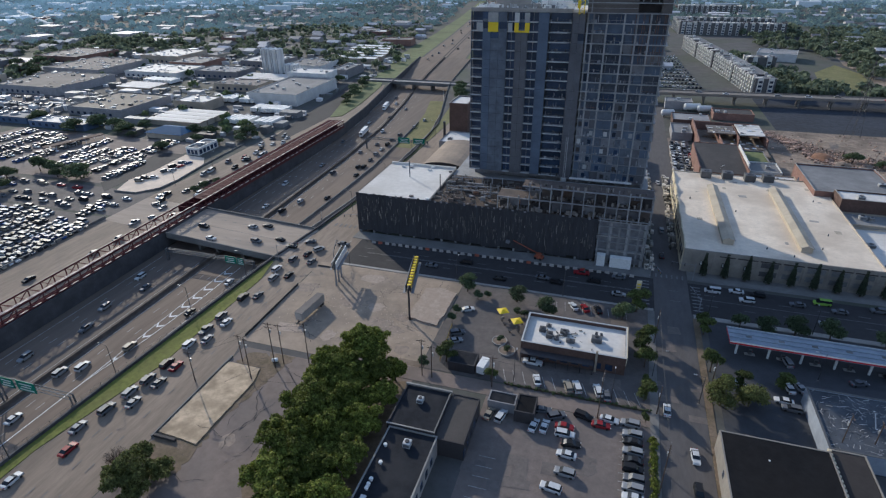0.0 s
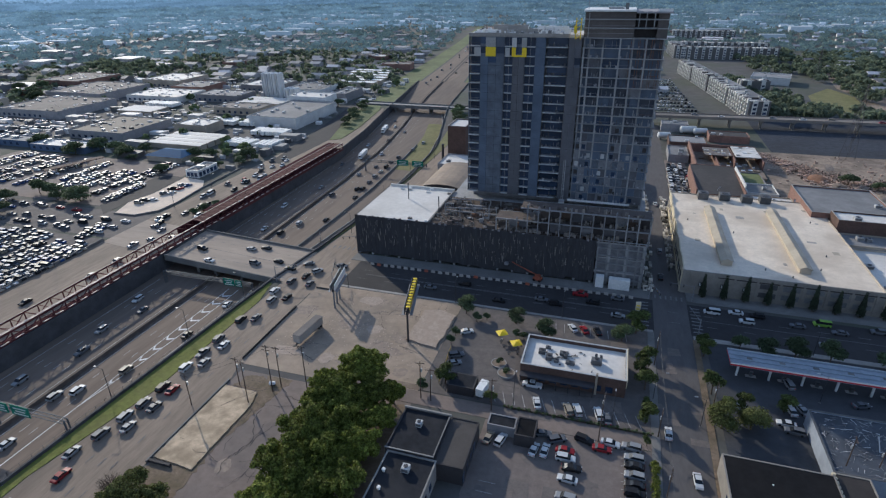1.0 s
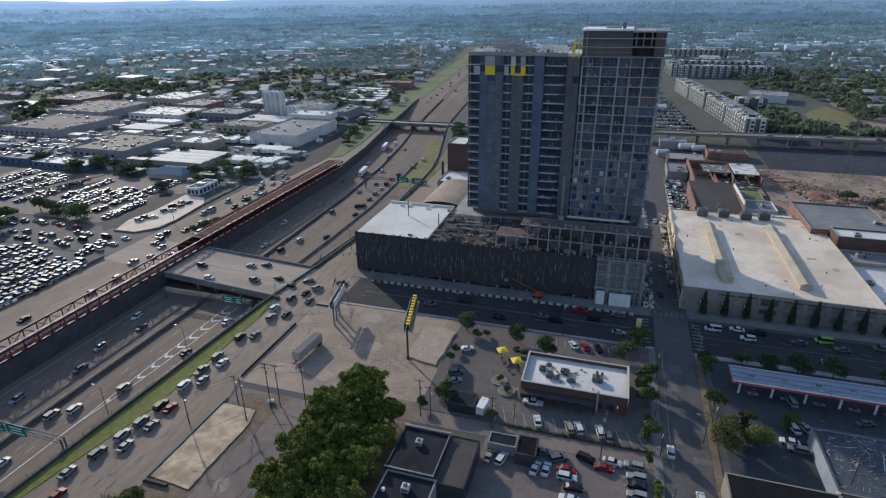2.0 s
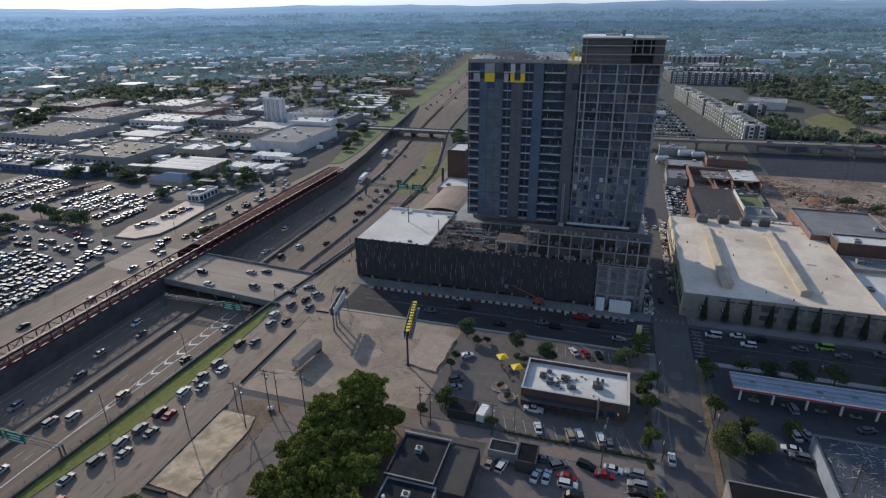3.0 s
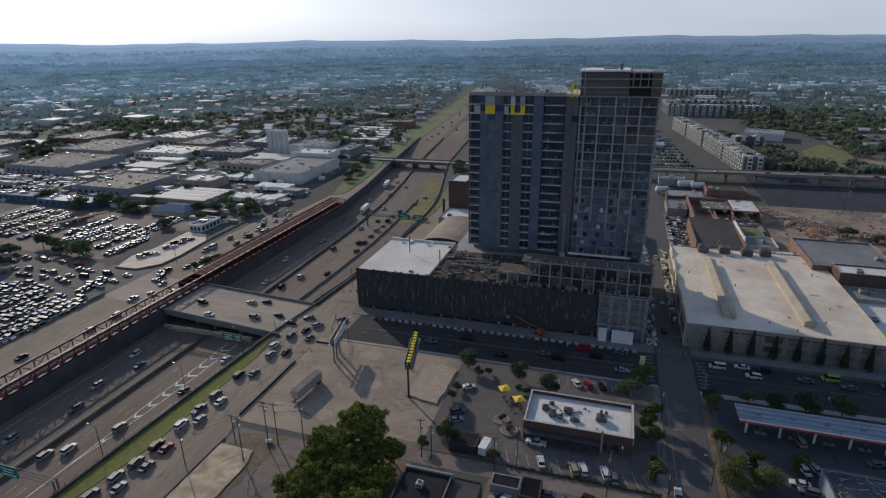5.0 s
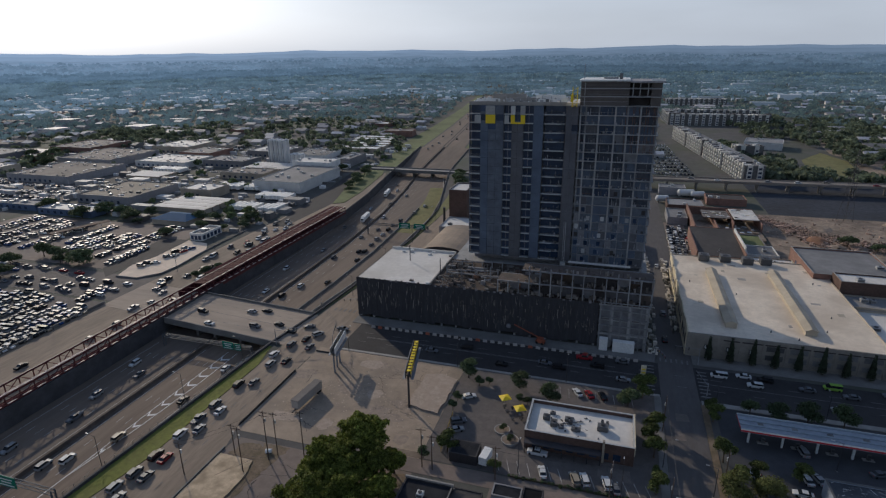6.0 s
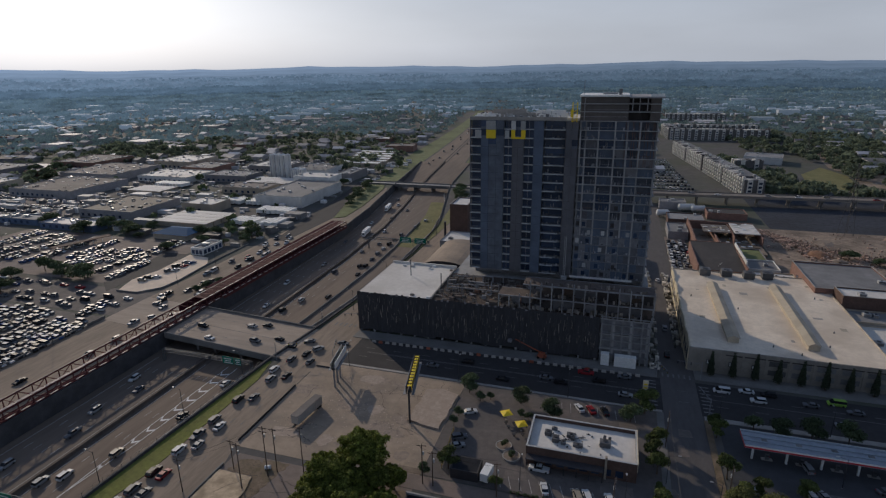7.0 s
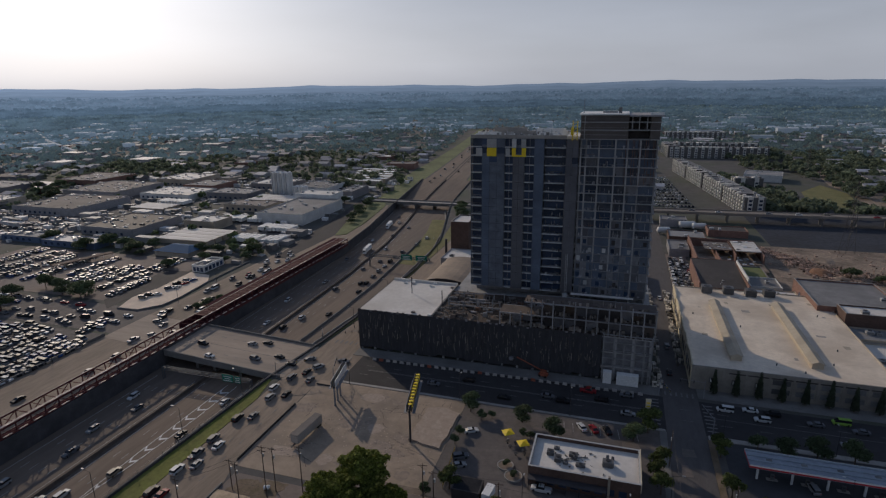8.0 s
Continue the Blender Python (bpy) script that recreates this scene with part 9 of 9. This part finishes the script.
building("white_hall", 138, 176, 700, 735, 8, WHITE_WALL, GREY_ROOF, "white hall with a grey roof beyond the elevated road", "hall", units=3, turn=-14)

# ---- the wider city: scattered halls, houses, woods and hills ----
rf = random.Random(55)
for i in range(56):
    a = radians(rf.uniform(-58, 24))
    r = rf.uniform(600, 1400)
    x, y = r * math.sin(a), r * math.cos(a)
    if abs(x - far_axis(y)) < 70 or (40 < x < 260 and y < 1300) or (x > -560 and y < 580):
        continue
    w, d = rf.uniform(8, 26), rf.uniform(7, 20)
    h = rf.uniform(4, 8)
    fh = thing("far_hall", "distant low flat-roofed hall", "hall", (x, y, 0), rf.uniform(-12, 12), "distant halls")
    part("wall", ring(w, d, 0.5, 0, h), rf.choice([GREY_WALL, STUCCO, BRICK, WHITE_WALL, GREY_WALL]), fh)
    part("roof", Geo().box(-w + 0.5, w - 0.5, -d + 0.5, d - 0.5, h - 0.9, h - 0.6), rf.choice([WHITE_ROOF, GREY_ROOF, TAN_ROOF, GREY_ROOF, GREY_ROOF]), fh)
    hvac(fh, rf.uniform(-w / 2, w / 2), rf.uniform(-d / 2, d / 2), h - 0.6, 1.5, 1.5, 2.0)
near_g, back_g = Geo(), Geo()
near_roofs, back_roofs = Geo(), Geo()
for i in range(1700):
    a = radians(rf.uniform(-60, 26))
    r = 620 + 3000 * rf.random() ** 1.25
    x, y = r * math.sin(a), r * math.cos(a)
    if abs(x - far_axis(min(y, 2200))) < 60 or (40 < x < 230 and y < 1100) or (x > -560 and y < 600):
        continue
    w, d, h = rf.uniform(4, 9), rf.uniform(4, 8), rf.uniform(3, 5.5)
    if rf.random() < 0.1:
        w, d, h = w * rf.uniform(1.6, 3), d * rf.uniform(1.4, 2.2), h * 1.6
    g, roofs = (near_g, near_roofs) if r < 1400 else (back_g, back_roofs)
    g.box(x - w, x + w, y - d, y + d, 0, h)
    n = len(roofs.v)
    p = 2.4 if w < 10 else 0.3
    roofs.v += [(x - w - 0.4, y - d - 0.4, h), (x + w + 0.4, y - d - 0.4, h), (x + w + 0.4, y + d + 0.4, h), (x - w - 0.4, y + d + 0.4, h), (x - w - 0.4, y, h + p), (x + w + 0.4, y, h + p)]
    roofs.f += [(n, n + 1, n + 5, n + 4), (n + 2, n + 3, n + 4, n + 5), (n + 3, n, n + 4), (n + 1, n + 2, n + 5)]
for i in range(70):
    a = radians(rf.uniform(-60, 26))
    r = rf.uniform(1250, 2500)
    x, y = r * math.sin(a), r * math.cos(a)
    if abs(x - far_axis(min(y, 2200))) < 60:
        continue
    w, d, h = rf.uniform(8, 30), rf.uniform(6, 12), rf.uniform(6, 12)
    back_g.box(x - w, x + w, y - d, y + d, 0, h)
solid("backdrop_houses", back_g, BACK_HOUSE, "far houses among trees, haze painted as glow", "houses", "stuff")
solid("backdrop_roofs", back_roofs, BACK_HOUSE, "far house roofs among trees, haze painted as glow", "roofs", "stuff")
solid("distant_houses", near_g, HOUSE, "countless distant pale houses among trees", "houses", "stuff")
solid("distant_roofs", near_roofs, HOUSE_ROOF, "countless distant house roofs among trees", "roofs", "stuff")


def woods(name, spots, leaves, mat, seed, label):
    """spots: (x, y, z, crown height, radius) as arrays; loose sprays make up each crown."""
    rng = np.random.default_rng(seed)
    n = len(spots)
    c = np.repeat(spots[:, :3], leaves, 0)
    h, r = np.repeat(spots[:, 3], leaves), np.repeat(spots[:, 4], leaves)
    d = rng.normal(size=(n * leaves, 3))
    d /= np.linalg.norm(d, axis=1)[:, None]
    d[:, 2] = np.abs(d[:, 2]) * 0.9 - 0.15
    p = c + np.stack([d[:, 0] * r, d[:, 1] * r, h * 0.5 + d[:, 2] * h * 0.5], 1) * rng.uniform(0.75, 1.1, (n * leaves, 1))
    nn = d + rng.normal(size=d.shape) * 0.4
    nn /= np.linalg.norm(nn, axis=1)[:, None]
    u = np.cross(nn, rng.normal(size=d.shape))
    u /= np.linalg.norm(u, axis=1)[:, None]
    v = np.cross(nn, u)
    s = (r * rng.uniform(0.3, 0.7, n * leaves) * (26 / leaves) ** 0.5)[:, None]
    verts = np.stack([p - u * s, p - v * s * 0.8 + u * s * 0.2, p + u * s, p + v * s * 0.9], 1).reshape(-1, 3)
    m = n * leaves
    me = bpy.data.meshes.new(name)
    me.vertices.add(m * 4)
    me.vertices.foreach_set("co", verts.ravel())
    me.loops.add(m * 4)
    me.loops.foreach_set("vertex_index", np.arange(m * 4))
    me.polygons.add(m)
    me.polygons.foreach_set("loop_start", np.arange(0, m * 4, 4))
    me.materials.append(mat)
    me.update(calc_edges=True)
    return tagged(new(name, me), label, "woods", "", "stuff")


rng = np.random.default_rng(11)


def scatter(n, r0, r1, power, keep, hmin, hmax, a0=-62, a1=28):
    a = np.radians(rng.uniform(a0, a1, n))
    r = r0 + (r1 - r0) * rng.random(n) ** power
    x, y = r * np.sin(a), r * np.cos(a)
    ok = keep(x, y, r)
    x, y, r = x[ok], y[ok], r[ok]
    h = rng.uniform(hmin, hmax, len(x)) * np.clip(r / 1800, 1, 1.4) * np.where(r > 2300, 1.0, 0.8)
    return np.stack([x, y, hill_z(x, y), h, h * rng.uniform(0.4, 0.7, len(x)) * np.clip(r / 1500, 1, 1.5)], 1)


def hill_z(x, y):
    """Rolling land that rises towards the horizon."""
    r = np.hypot(x, y)
    a = np.degrees(np.arctan2(x, y))
    rise = np.clip((r - 2300) / 2300, 0, 1) ** 1.5
    return np.clip((r - 3500) / 1100, 0, 1) * 30 + rise * (103 + 6 * np.sin(a * 0.21 + 1) + 4 * np.sin(a * 0.57) + 3 * np.sin(a * 1.3 + r * 0.002))


def clear(x, y, r):
    ax = np.interp(y, [600, 860, 1100, 1500, 2200], [-195, -226, -262, -330, -470])
    return ((np.abs(x - ax) > 58) | (y > 1480)) & ~((x > -560) & (y < 590) & (x < 330)) & ~((x > 20) & (x < 215) & (y < 1080)) & (np.abs(np.sin(x * 0.011 + y * 0.004)) + rng.random(len(x)) * 0.9 > 0.6)


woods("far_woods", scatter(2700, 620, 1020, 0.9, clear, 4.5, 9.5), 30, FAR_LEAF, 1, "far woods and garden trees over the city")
# woods from here outwards glow with painted haze
woods("backdrop_garden_woods", scatter(5600, 980, 1520, 0.95, clear, 5, 10), 28, MID_LEAF, 8, "garden trees and woods among far houses, haze painted as glow")
woods("backdrop_city_woods", scatter(14000, 1450, 2700, 0.9, clear, 5, 11), 18, BACK_LEAF, 6, "distant woods and garden trees, haze painted as glow")
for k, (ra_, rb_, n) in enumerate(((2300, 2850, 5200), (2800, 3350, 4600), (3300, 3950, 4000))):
    woods("backdrop_woods", scatter(n, ra_, rb_, 1.0, lambda x, y, r: np.ones(len(x), bool), 4, 7), 9, HORIZON_LEAVES[k], 2 + 10 * k, "woods rolling to the horizon, haze painted as glow")
# trees among the apartment yards and the meadow
spots = []
for x0, x1, y0, y1, n in ((125, 215, 520, 640, 120), (205, 330, 560, 900, 260), (110, 150, 520, 600, 40), (150, 330, 760, 1000, 200), (215, 420, 500, 560, 70), (-300, -245, 545, 640, 30), (-700, -560, 560, 700, 90), (110, 130, 560, 720, 40)):
    for _ in range(n):
        x, y = rf.uniform(x0, x1), rf.uniform(y0, y1)
        if 160 < x < 214 and 560 < y < 700 and x > 150 + (y - 555) * 0.12:
            continue
        h = rf.uniform(5, 11)
        spots.append((x, y, 0, h, h * rf.uniform(0.4, 0.65)))
woods("park_woods", np.array(spots), 60, FAR_LEAF, 3, "woods beyond the elevated road in haze-lightened green")
spots = []
for _ in range(70):
    x, y = rf.uniform(-640, -225), rf.uniform(290, 620)
    if any(b[0] - 3 < x < b[1] + 3 and b[2] - 3 < y < b[3] + 3 for b in WEST):
        continue
    h = rf.uniform(4, 9)
    spots.append((x, y, 0, h, h * 0.5))
woods("yard_trees", np.array(spots), 50, LEAF_DARK, 4, "scattered dark trees between industrial halls")

# land rising to the horizon, its painted haze paler with distance
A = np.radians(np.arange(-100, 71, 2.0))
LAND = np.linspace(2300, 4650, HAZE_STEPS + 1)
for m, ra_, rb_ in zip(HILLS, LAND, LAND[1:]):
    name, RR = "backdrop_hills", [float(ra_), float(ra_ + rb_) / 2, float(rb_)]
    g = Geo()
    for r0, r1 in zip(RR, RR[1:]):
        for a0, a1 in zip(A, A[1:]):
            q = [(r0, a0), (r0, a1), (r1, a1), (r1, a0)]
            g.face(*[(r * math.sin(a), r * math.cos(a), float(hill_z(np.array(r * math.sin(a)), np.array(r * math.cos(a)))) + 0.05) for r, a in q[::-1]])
    solid(name, g, m, "wooded hills towards the horizon, haze painted as glow", "hills", smooth=True)

# the joined mass of far cars
mass = Geo()
slots, index = [], []
for mname, gg in massed.items():
    n = len(mass.v)
    mass.v += gg.v
    mass.f += [tuple(n + i for i in f) for f in gg.f]
    index += [len(slots)] * len(gg.f)
    slots.append(bpy.data.materials[mname])
me = mass.mesh("far_parked_cars", slots[0])
for m in slots[1:]:
    me.materials.append(m)
me.polygons.foreach_set("material_index", index)
tagged(new("far_parked_cars", me), "hundreds of far parked cars in mixed colours", "cars", "", "stuff")
